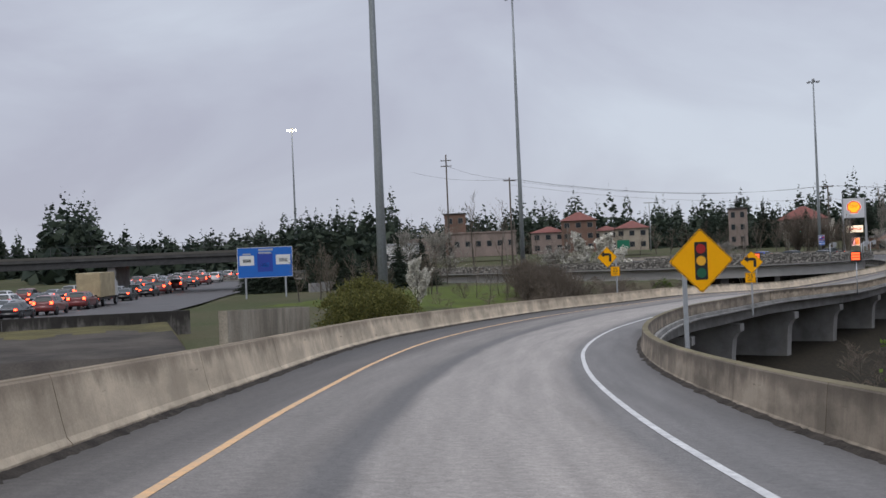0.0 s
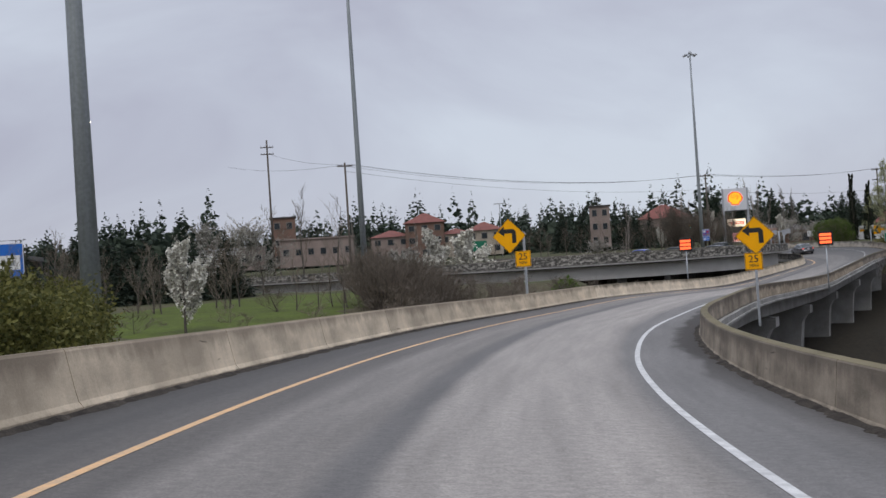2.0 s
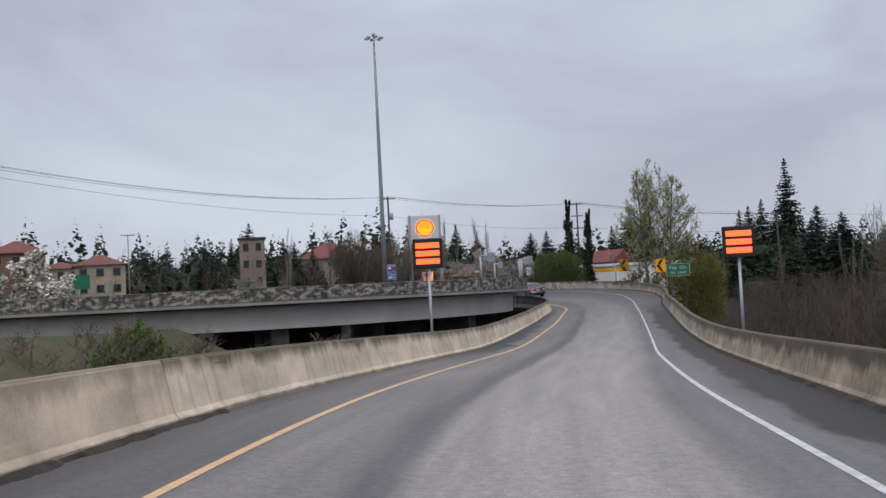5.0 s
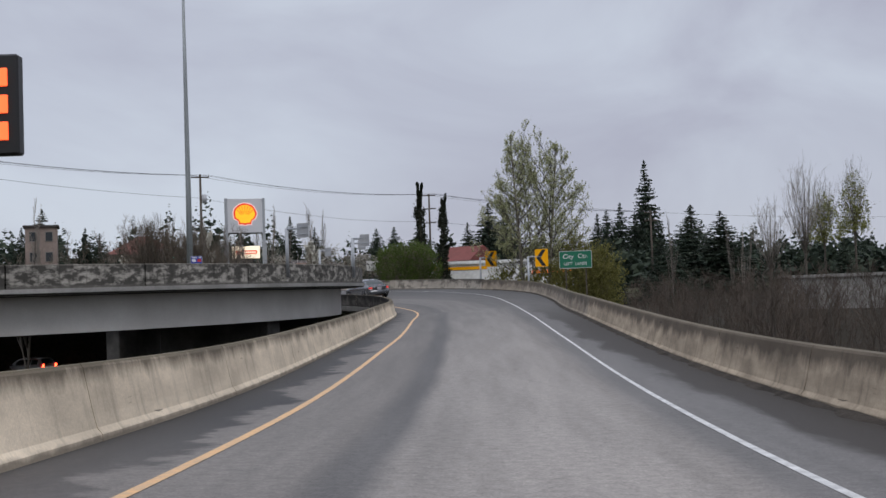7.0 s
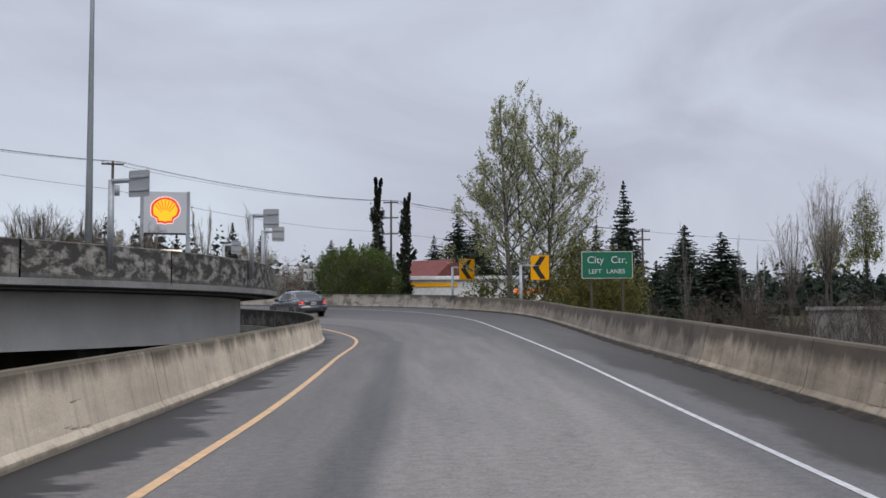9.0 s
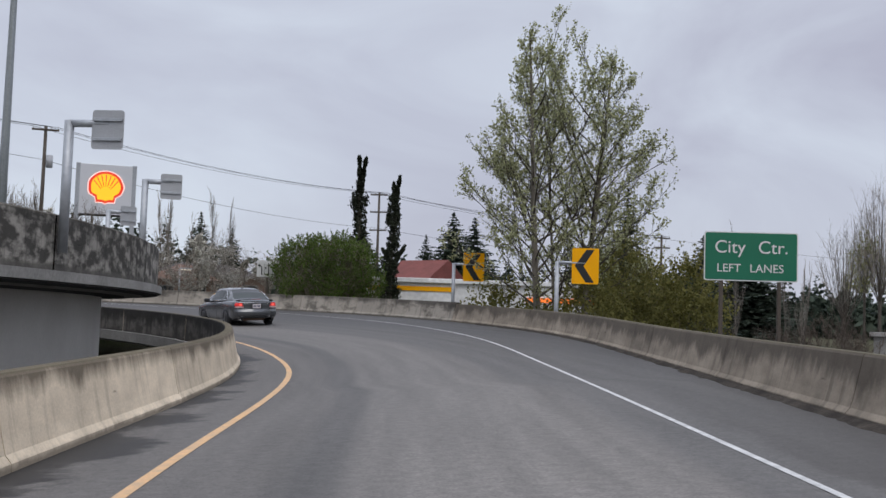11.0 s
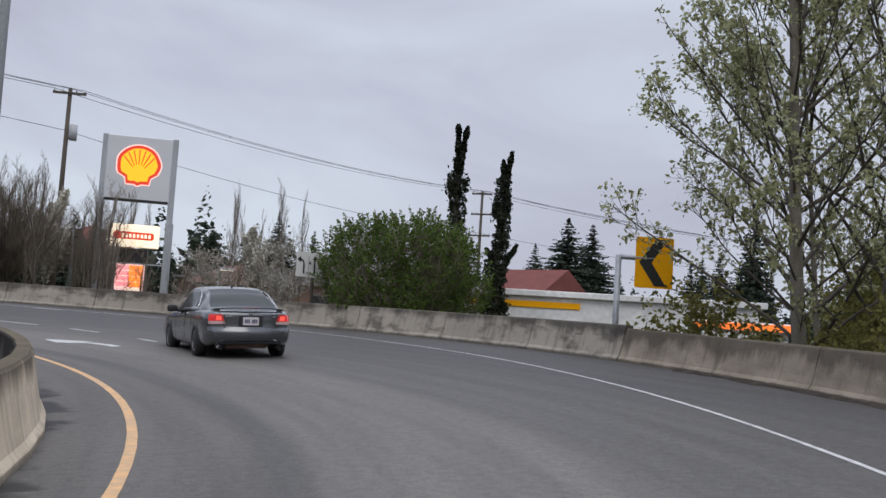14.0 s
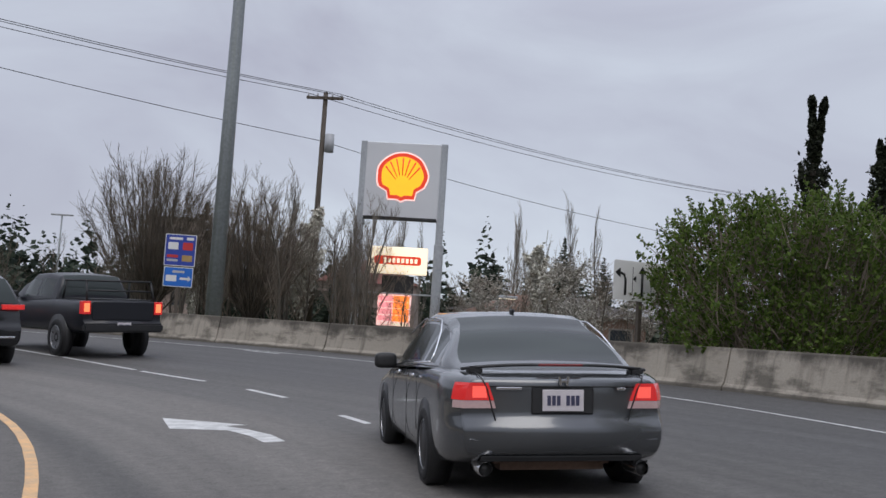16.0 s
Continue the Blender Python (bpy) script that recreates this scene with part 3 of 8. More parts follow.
def ground_z(x, y):
    """Height of the land: a bank on the freeway side, a deep valley beside the ramp and inside the loop."""
    far = min(1.5, -3.0 + 0.010 * max(0.0, y - 90) + 0.002 * max(0.0, -x - 60)) + max(0.0, 22 - y) * 0.06
    hole = 1 - _sm(36, 45.5, math.hypot(x - LOOP[0], y - LOOP[1]))
    mid = float(np.interp(y, _line[:, 1], _line[:, 0])) if y < 157 else -39 + (y - 157) * 0.16
    lo = 3.0 - 11.0 * _sm(40, 58, y)
    side = _sm(lo, lo + 7.0, x - mid) * _sm(4, 26, y)
    deep = -9.3 + 3.2 * _sm(150, 215, y) + 2.5 * _sm(225, 300, y)
    z = far
    z = z * (1 - hole) + -9.3 * hole
    z = z * (1 - side) + deep * side
    z += 0.2 * noise.noise(Vector((x * 0.05, y * 0.05, 0)))
    k = int(np.argmin((_line[:, 0] - x) ** 2 + (_line[:, 1] - y) ** 2))
    off = math.hypot(_line[k, 0] - x, _line[k, 1] - y)
    if off < 16:      # the ramp's own bed
        z = min(z, _line[k, 2] - 1.3 + 1.0 * _sm(9, 16, off))
    ring = math.hypot(x - LOOP[0], y - LOOP[1])
    if y > 150 and ring < 52:
        z = min(z, -3.6 + 0.9 * _sm(46, 52, ring))
    return z


def build_ground():
    xs = np.r_[-3000, -1200, -700, np.arange(-450, -150, 25), np.arange(-150, 60, 3.0), np.arange(60, 400, 20), 700, 1200, 3000]
    ys = np.r_[-3000, -1000, -400, np.arange(-150, -30, 20), np.arange(-30, 270, 3.0), np.arange(270, 600, 30), 900, 1500, 4000]
    verts = [(x, y, ground_z(x, y) if abs(x) < 500 and abs(y) < 700 else -1.5) for y in ys for x in xs]
    nx = len(xs)
    faces = [(j * nx + i, j * nx + i + 1, (j + 1) * nx + i + 1, (j + 1) * nx + i) for j in range(len(ys) - 1) for i in range(nx - 1)]
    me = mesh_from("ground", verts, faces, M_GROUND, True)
    return tagged(new("ground", me), "rough grassy ground round the interchange", "ground", kind="structure")


build_ground()


def strip(name, left, right, material, up, label, category, u0=None):
    """A flat ribbon between two lines."""
    verts, faces = [], []
    for a, b in zip(left, right):
        verts += [a + Vector((0, 0, up)), b + Vector((0, 0, up))]
    for i in range(len(left) - 1):
        faces.append((2 * i, 2 * i + 1, 2 * i + 3, 2 * i + 2))
    return tagged(new(name, mesh_from(name, verts, faces, material, True)), label, category, kind="structure")


def build_road():
    N = 14
    verts, faces, uv = [], [], []
    for st, a, b in zip(STATIONS, line_points(U_LEFT, R_LEFT, -0.25), line_points(U_RIGHT, R_RIGHT, 0.25)):
        c0 = _line[st[2]] if st[0] == "line" else None
        w = (b - a).length
        if st[0] == "line":
            ua, ub = lerp_table(st[1], U_LEFT), lerp_table(st[1], U_RIGHT)
        else:
            ua = -2.9
            ub = ua + w
        for k in range(N + 1):
            f = k / N
            verts.append(a.lerp(b, f))
            uv.append((ua + (ub - ua) * f, st[1]))
    for i in range(len(STATIONS) - 1):
        for k in range(N):
            faces.append((i * (N + 1) + k, i * (N + 1) + k + 1, (i + 1) * (N + 1) + k + 1, (i + 1) * (N + 1) + k))
    return tagged(new("road", mesh_from("road", verts, faces, M_ROAD, True, uv, "lane")),
                  "worn grey asphalt ramp with pale lane and dark tyre bands", "road", kind="structure")


build_road()
strip("edge_line_yellow", line_points(U_YELLOW, R_YELLOW, -0.054), line_points(U_YELLOW, R_YELLOW, 0.054), M_YELLOW_LINE, 0.005,
      "faded yellow edge line along the inner shoulder", "road marking")
strip("edge_line_white", line_points(U_WHITE, R_WHITE, -1, taper=WHITE_HALF), line_points(U_WHITE, R_WHITE, 1, taper=WHITE_HALF), M_WHITE_LINE, 0.005,
      "white edge line along the outer shoulder", "road marking")

# barrier section: across (towards the traffic is +), up
PROFILE = [(0.26, -0.06), (0.255, 0.07), (0.20, 0.14), (0.165, 0.27), (0.06, 0.77), (0.035, 0.805), (-0.12, 0.805), (-0.14, 0.78), (-0.16, -0.06)]


def barrier(name, u_table, r_table, side, material, label, s0, s1, seg=6.0, height=1.0, profile=None, drop=0.0, back=None):
    """A cast barrier of separate lengths. side: +1 when the road lies to its right."""
    prof = profile or PROFILE
    top = thing(name, label, "barrier", kind="structure")
    al = np.array([st[1] for st in STATIONS])
    n_seg = max(1, int(round((s1 - s0) / seg)))
    marks = np.linspace(s0, s1, n_seg + 1)
    base = np.array(line_points(u_table, r_table))
    tang = np.gradient(base[:, :2], axis=0)
    tang /= np.linalg.norm(tang, axis=1)[:, None]
    inward = np.c_[tang[:, 1], -tang[:, 0]] * side
    v_run = np.r_[0, np.cumsum([math.hypot(prof[j + 1][0] - prof[j][0], prof[j + 1][1] - prof[j][1]) for j in range(len(prof) - 1)])]
    for k in range(n_seg):
        a, b = marks[k] + 0.012, marks[k + 1] - 0.012
        ss = np.linspace(a, b, max(2, int((b - a) / 1.5) + 1))
        verts, faces, uv = [], [], []
        np_ = len(prof)
        for s in ss:
            bx, by, bz = (np.interp(s, al, base[:, j]) for j in range(3))
            ix, iy = np.interp(s, al, inward[:, 0]), np.interp(s, al, inward[:, 1])
            tall = lerp_table(s, height) if isinstance(height, list) else height
            for (o, h) in prof:
                hh = h * tall if h > 0 else h - drop
                verts.append((bx + ix * (o - 0.26), by + iy * (o - 0.26), bz + hh))
                uv.append((s, h))
        for i in range(len(ss) - 1):
            for j in range(np_ - 1):
                q = (i * np_ + j, i * np_ + j + 1, (i + 1) * np_ + j + 1, (i + 1) * np_ + j)
                faces.append(q if side < 0 else q[::-1])
        faces.append(tuple(range(np_)))
        faces.append(tuple((len(ss) - 1) * np_ + j for j in range(np_))[::-1])
        me = mesh_from(name, verts, faces, [material, back] if back else material, False, uv)
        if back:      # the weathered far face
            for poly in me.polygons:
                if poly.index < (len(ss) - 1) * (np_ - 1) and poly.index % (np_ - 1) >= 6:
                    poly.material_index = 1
        part("barrier_length", me, top)
    return top


barrier("barrier_left", U_LEFT, R_LEFT, +1, M_BARRIER, "pale cast concrete barrier with grimy top along the inner shoulder", -39, 98, 6.1)
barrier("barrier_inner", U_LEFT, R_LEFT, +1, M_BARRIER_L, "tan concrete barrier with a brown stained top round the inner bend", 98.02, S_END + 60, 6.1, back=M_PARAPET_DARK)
UPRIGHT_PROFILE = [(0.26, -0.06), (0.255, 0.05), (0.22, 0.09), (0.19, 0.40), (0.165, 0.77), (0.145, 0.80), (-0.06, 0.80), (-0.08, 0.77), (-0.10, -0.06)]
RIGHT_TALL = [(-40, 0.86), (70, 0.86), (93, 0.98), (112, 0.90), (240, 0.92)]
barrier("barrier_right", U_RIGHT, R_RIGHT, -1, M_BARRIER_R, "weathered grey-brown concrete parapet with a mossy top along the bridge", -39, 96, 5.2, RIGHT_TALL, UPRIGHT_PROFILE)
barrier("barrier_middle", U_RIGHT, R_RIGHT, -1, M_BARRIER_M, "tan concrete barrier with a dark stained top along the outer edge", 96.02, 151, 5.2, RIGHT_TALL)
barrier("barrier_outer", U_RIGHT, R_RIGHT, -1, M_BARRIER_G, "concrete barrier with a grimy dark upper half along the outer edge", 151.02, S_END + 21, 5.2, RIGHT_TALL)
barrier("barrier_precast", U_RIGHT, R_RIGHT, -1, M_KRAIL, "scuffed precast concrete barrier blocks round the bend", S_END + 21.02, S_END + 72, 3.0)


def grit_bank(name, u_table, r_table, toward, s0, s1, widest, label):
    """A low ragged bank of grit and broken rubble lying against a barrier's foot; its dark colour includes the shadow
    gap there.
    """
    foot = line_points(u_table, r_table, 0.0, 0.0, s0, s1)
    near_ = line_points(u_table, r_table, toward * 1.0, 0.0, s0, s1)
    fine_f, fine_n = [], []
    for i in range(len(foot) - 1):
        for k in range(6):
            fine_f.append(foot[i].lerp(foot[i + 1], k / 6))
            fine_n.append(near_[i].lerp(near_[i + 1], k / 6))
    verts, faces = [], []
    for i, (a, b) in enumerate(zip(fine_f, fine_n)):
        rough = 0.5 + 0.5 * noise.noise(Vector((i * 0.21, 1.0, 0))) + 0.35 * noise.noise(Vector((i * 0.9, 5.0, 0)))
        w = widest * max(0.25, rough)
        verts += [a.lerp(b, -0.05) + Vector((0, 0, 0.045 + 0.03 * rough)), a.lerp(b, w * 0.45) + Vector((0, 0, 0.02 + 0.025 * rough)), a.lerp(b, w) + Vector((0, 0, 0.0))]
    for i in range(len(fine_f) - 1):
        for j in range(2):
            faces.append((i * 3 + j, i * 3 + j + 1, (i + 1) * 3 + j + 1, (i + 1) * 3 + j) if toward > 0 else (i * 3 + j, (i + 1) * 3 + j, (i + 1) * 3 + j + 1, i * 3 + j + 1))
    return tagged(new(name, mesh_from(name, verts, faces, M_GRIT_SHADE)), label, "grit", kind="stuff")


M_GRIT_SHADE = mat("grit_and_gap_shade", (0.070, 0.060, 0.050), 0.95, second=(0.030, 0.026, 0.022), var=0.5, scale=2.5, fine=25, bump=0.8, spec=0.15)
grit_bank("roadside_grit", U_LEFT, R_LEFT, 1, -38, 100, 0.22, "grit, rubble and dark gap shade along the inner barrier's foot")
grit_bank("roadside_grit", U_RIGHT, R_RIGHT, -1, -38, S_END + 20, 0.26, "grit, rubble and dark gap shade along the outer barrier's foot")


def deck_edge():
    """The bridge under the ramp: slab, edge beam, girders and piers."""
    top = thing("ramp_bridge", "grey concrete bridge carrying the ramp on flared piers", "bridge", kind="structure")
    sts = [st for st in STATIONS if 44 <= st[1] <= S_END + 34]

    def sweep(name, section, material, tab, rtab, side, lbl="", shift=0.0):
        verts, faces = [], []
        n = len(section)
        pts = [road_point(st, tab, rtab, shift) for st in sts]
        arr = np.array(pts)
        tg = np.gradient(arr[:, :2], axis=0)
        tg /= np.linalg.norm(tg, axis=1)[:, None]
        for p, t_ in zip(pts, tg):
            for o, h in section:
                verts.append((p.x + t_[1] * o * side, p.y - t_[0] * o * side, p.z + h))
        for i in range(len(pts) - 1):
            for j in range(n):
                q = (i * n + j, i * n + (j + 1) % n, (i + 1) * n + (j + 1) % n, (i + 1) * n + j)
                faces.append(q if side > 0 else q[::-1])
        return part(name, mesh_from(name, verts, faces, material), top, lbl)

    sweep("edge_beam", [(0.40, 0.02), (0.58, 0.02), (0.58, -0.30), (0.40, -0.36)], M_CONC, U_RIGHT, R_RIGHT, 1)
    sweep("edge_beam", [(0.40, 0.02), (0.58, 0.02), (0.58, -0.30), (0.40, -0.36)], M_CONC, U_LEFT, R_LEFT, -1)
    # slab between the edges
    verts, faces = [], []
    for st in sts:
        a, b = road_point(st, U_LEFT, R_LEFT, -0.4), road_point(st, U_RIGHT, R_RIGHT, 0.4)
        for p, h in ((a, -0.07), (b, -0.07), (b, -0.34), (a, -0.34)):
            verts.append((p.x, p.y, p.z + h))
    for i in range(len(sts) - 1):
        for j in range(4):
            faces.append((i * 4 + j, i * 4 + (j + 1) % 4, (i + 1) * 4 + (j + 1) % 4, (i + 1) * 4 + j))
    part("slab", mesh_from("slab", verts, faces, M_CONC), top)
    for off in (-0.55, -3.0, -5.4, -7.6):
        sweep("girder", [(-0.3, -0.33), (0.25, -0.33), (0.25, -1.25), (-0.3, -1.25)], M_CONC, U_RIGHT, R_RIGHT, 1, "", off)
    sweep("drain_pipe", [(0.60, -0.20), (0.70, -0.20), (0.70, -0.30), (0.60, -0.30)], M_CONC, U_RIGHT, R_RIGHT, 1)
    # piers with flared heads
    s = 58.0
    while s < S_END + 30:
        st = min(STATIONS, key=lambda q: abs(q[1] - s))
        a, b = road_point(st, U_LEFT, R_LEFT), road_point(st, U_RIGHT, R_RIGHT)
        ax = (b - a).normalized()
        al_ = Vector((-ax.y, ax.x, 0))
        c = (a + b) / 2
        zt, w = min(a.z, b.z) - 1.22, (b - a).length / 2
        out = [(-w, 0), (w, 0), (w, -0.55), (w - 0.35, -0.75), (w - 0.6, -1.2), (w - 0.72, -2.2), (w - 0.8, -3.4), (w - 0.95, -8.5),
               (-w + 0.95, -8.5), (-w + 0.8, -3.4), (-w + 0.72, -2.2), (-w + 0.6, -1.2), (-w + 0.35, -0.75), (-w, -0.55)]
        n = len(out)
        verts = [c + ax * x + al_ * t_ + Vector((0, 0, zt - c.z + z)) for t_ in (-0.6, 0.6) for x, z in out]
        faces = [tuple(range(n)), tuple(range(2 * n - 1, n - 1, -1))] + [(i, n + i, n + (i + 1) % n, (i + 1) % n) for i in range(n)]
        part("pier", mesh_from("pier", verts, faces, M_CONC), top)
        s += 15.5


deck_edge()

# ---- the loop bridge inside the bend ----
LOOP_R = 25.0


def arc_sweep(name, section, material, a0, a1, parent, step=2.0, uv_up=None, lbl="", z_at=lambda a: 0.0):
    verts, faces, uv = [], [], []
    n = len(section)
    angles = np.arange(a0, a1 + 0.01, step)
    for a in angles:
        for r, z in section:
            if a < -90:     # the straight approach
                verts.append((LOOP[0] - radians(-90 - a) * LOOP_R, LOOP[1] - LOOP_R - r, z + z_at(a)))
                uv.append((radians(a) * LOOP_R, z + 2.0))
                continue
            verts.append((LOOP[0] + (LOOP_R + r) * math.cos(radians(a)), LOOP[1] + (LOOP_R + r) * math.sin(radians(a)), z + z_at(a)))
            uv.append((radians(a) * LOOP_R, z + 2.0))
    for i in range(len(angles) - 1):
        for j in range(n):
            faces.append((i * n + j, (i + 1) * n + j, (i + 1) * n + (j + 1) % n, i * n + (j + 1) % n))
    return part(name, mesh_from(name, verts, faces, material, False, uv), parent, lbl)


# pier concrete darkened so that its colour carries the shade beneath the loop deck
M_PIER_SHADE = mat("shade_dark_concrete", (0.12, 0.115, 0.105), 0.9, second=(0.06, 0.058, 0.054), scale=0.6, fine=14, bump=0.3, spec=0.2)
loop_bridge = thing("loop_bridge", "curved loop bridge with stained concrete parapet over a grey girder", "bridge", kind="structure")
A = -294
while A < 128:
    arc_sweep("parapet_length", [(0.0, -2.12), (0.0, -1.19), (-0.06, -1.16), (-0.28, -1.16), (-0.34, -1.21), (-0.45, -2.12)], M_PARAPET, A + 0.06, A + 11.94, loop_bridge, 1.98)
    A += 12
arc_sweep("deck_slab", [(0.10, -2.19), (0.10, -2.03), (-9.5, -1.97), (-9.5, -2.27), (-0.5, -2.27)], M_CONC, -294, 130, loop_bridge)
# near-black strip added below the slab: the overhang's shade, made as colour
arc_sweep("soffit_shade", [(0.02, -2.21), (-1.24, -2.284), (-1.24, -2.30), (0.02, -2.226)], M_DARK, -294, 130, loop_bridge, lbl="added dark strip for the shade under the deck edge")
arc_sweep("girder", [(-1.25, -2.28), (-1.25, -3.70), (-1.65, -3.72), (-1.65, -2.28)], M_GIRDER, -294, 130, loop_bridge, lbl="smooth grey girder")
# inner girders near-black, the shade under the deck put into their colour
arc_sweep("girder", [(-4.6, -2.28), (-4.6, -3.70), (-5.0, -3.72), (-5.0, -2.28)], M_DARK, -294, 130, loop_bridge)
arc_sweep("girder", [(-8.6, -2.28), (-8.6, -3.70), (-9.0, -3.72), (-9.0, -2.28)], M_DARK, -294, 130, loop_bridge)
arc_sweep("parapet_length", [(-9.1, -2.12), (-9.1, -1.16), (-9.45, -1.16), (-9.5, -2.12)], M_PARAPET, -294, 130, loop_bridge)
for A in (-60, -20, 25, 70):
    c, s_ = math.cos(radians(A)), math.sin(radians(A))
    part("pier", box_mesh("pier", (6.0, 1.1, 6.0), M_PIER_SHADE, 0.05), loop_bridge,
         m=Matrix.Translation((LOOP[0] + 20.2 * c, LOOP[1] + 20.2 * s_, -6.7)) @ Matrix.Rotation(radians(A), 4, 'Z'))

# ---- signs along the ramp ----
def diamond_sign(name, x, y, z_mid, yaw, size, symbol, plaque, label, post_x, base_z):
    """A yellow diamond on a square post. yaw turns its face; z_mid is the height of its middle."""
    t = thing(name, label, "road sign", pose(x, y, z_mid, 0, 0, yaw))
    d = size / math.sqrt(2)
    r = 0.06
    out = []
    for k in range(4):
        a = radians(90 * k)
        cx, cz = (d - r * math.sqrt(2)) * math.cos(a), (d - r * math.sqrt(2)) * math.sin(a)
        for q in (-45, -15, 15, 45):
            out.append((cx + r * math.cos(a + radians(q)), cz + r * math.sin(a + radians(q))))
    part("panel", plate_mesh("panel", out, 0.006, M_YSIGN), t)
    # thin black rim
    inner = [(px * 0.975, pz * 0.975) for px, pz in out]
    inn2 = [(px * 0.952, pz * 0.952) for px, pz in out]
    n = len(out)
    rim = mesh_from("rim", [(px, -0.003, pz) for px, pz in inner] + [(px, -0.003, pz) for px, pz in inn2],
                    [(i, (i + 1) % n, n + (i + 1) % n, n + i) for i in range(n)], M_BLACK)
    part("rim", rim, t)
    if symbol == "turn":
        k = size / 1.22
        stem = [(0.36, -0.36), (0.36, 0.20), (0.22, 0.34), (-0.24, 0.34), (-0.24, 0.50), (-0.56, 0.23), (-0.24, -0.02), (-0.24, 0.13), (0.13, 0.13), (0.15, 0.10), (0.15, -0.36)]
        part("arrow", plate_mesh("arrow", [(a * k, b * k) for a, b in stem], 0.002, M_BLACK, -0.004), t)
    else:
        k = size / 1.22
        part("signal_case", plate_mesh("signal_case", rounded(0.34 * k, 1.0 * k, 0.03), 0.002, M_BLACK, -0.004), t)
        for zz, m_ in ((0.32, M_SIGN_RED), (0, M_SIGN_AMBER), (-0.32, M_SIGN_GREEN)):
            part("signal_disc", plate_mesh("signal_disc", [(0.13 * k * math.cos(a), zz * k + 0.13 * k * math.sin(a)) for a in np.linspace(0, 2 * math.pi, 17)[:-1]], 0.002, m_, -0.007), t)
    if plaque:
        w = 0.78
        cz = -d - 0.30
        px = post_x
        part("plaque", plate_mesh("plaque", [(a + px - 0.08, b + cz) for a, b in rounded(w, w, 0.05)], 0.006, M_YSIGN), t, "small yellow speed plaque")
        o = [(a + px - 0.08, b + cz) for a, b in rounded(w - 0.04, w - 0.04, 0.04)]
        i_ = [(a + px - 0.08, b + cz) for a, b in rounded(w - 0.08, w - 0.08, 0.035)]
        n = len(o)
        part("plaque_rim", mesh_from("rim", [(a, -0.003, b) for a, b in o] + [(a, -0.003, b) for a, b in i_], [(i, (i + 1) % n, n + (i + 1) % n, n + i) for i in range(n)], M_BLACK), t)
        me = text_mesh("25", 0.46, M_BLACK)
        me.transform(Matrix.Translation((px - 0.08, -0.005, cz + 0.10)))
        part("numeral", me, t)
        me = text_mesh("MPH", 0.20, M_BLACK)
        me.transform(Matrix.Translation((px - 0.08, -0.005, cz - 0.20)))
        part("lettering", me, t)
    part("post", box_mesh("post", (0.11, 0.09, z_mid + d * 0.2 - base_z), M_GALV, 0.01, (post_x, 0.055, (base_z - z_mid + d * 0.2) / 2)), t, "weathered timber-grey post")
    part("bracket", box_mesh("bracket", (abs(post_x) + 0.3, 0.03, 0.06), M_GALV, 0.005, (post_x / 2, 0.022, 0.05)), t)
    return t


M_SIGN_RED = mat("red_sheeting", (0.35, 0.012, 0.012), 0.5, var=0.05, bump=0)
M_SIGN_AMBER = mat("amber_sheeting", (0.80, 0.40, 0.02), 0.5, var=0.05, bump=0)
M_SIGN_GREEN = mat("green_sheeting", (0.01, 0.10, 0.05), 0.5, var=0.05, bump=0)
M_SIGN_BACK = mat("bare_aluminium", (0.40, 0.41, 0.42), 0.5, 0.5, var=0.12, scale=2)

diamond_sign("turn_sign", -41.61, 77.36, 0.45, 8, 1.21, "turn", True, "yellow diamond left-turn sign with 25 plaque on the inner barrier", 0.72, -3.3)
diamond_sign("turn_sign", -30.06, 78.6, -0.32, 8, 1.22, "turn", True, "yellow diamond left-turn sign with 25 plaque on the outer barrier", -0.05, -4.4)
diamond_sign("signal_ahead_sign", -11.55, 26.65, 0.87, 40, 1.22, "signal", False, "yellow diamond signal-ahead sign beside the outer barrier", -0.45, -3.5)


def chevron_sign(x, y, z_mid, yaw, arm, base_z, label, back=False, w=0.91, h=1.22):
    """A chevron panel held off its post by an arm."""
    t = thing("chevron_sign", label, "road sign", pose(x, y, z_mid, 0, 0, yaw), "chevron signs")
    part("panel", plate_mesh("panel", rounded(w, h, 0.05), 0.008, M_SIGN_BACK if back else M_YSIGN), t)
    if not back:
        k = w / 0.91
        sh = [(0.30, 0.56), (0.02, 0.56), (-0.36, 0.0), (0.02, -0.56), (0.30, -0.56), (-0.06, 0.0)]
        part("chevron", plate_mesh("chevron", [(a * k, b * h / 1.22) for a, b in sh], 0.002, M_BLACK, -0.004), t)
    else:
        part("stiffener", box_mesh("stiffener", (w * 0.9, 0.03, 0.05), M_GALV, 0.005, (0, -0.02, h * 0.25)), t)
        part("stiffener", box_mesh("stiffener", (w * 0.9, 0.03, 0.05), M_GALV, 0.005, (0, -0.02, -h * 0.25)), t)
    part("post", tube_mesh("post", [(arm, 0.05, base_z - z_mid), (arm, 0.05, 0.14)], [0.075, 0.075], M_GALV, 10), t)
    part("arm", tube_mesh("arm", [(arm, 0.05, 0.10), (0, 0.05, 0.10)], [0.06, 0.06], M_GALV, 8), t)
    return t


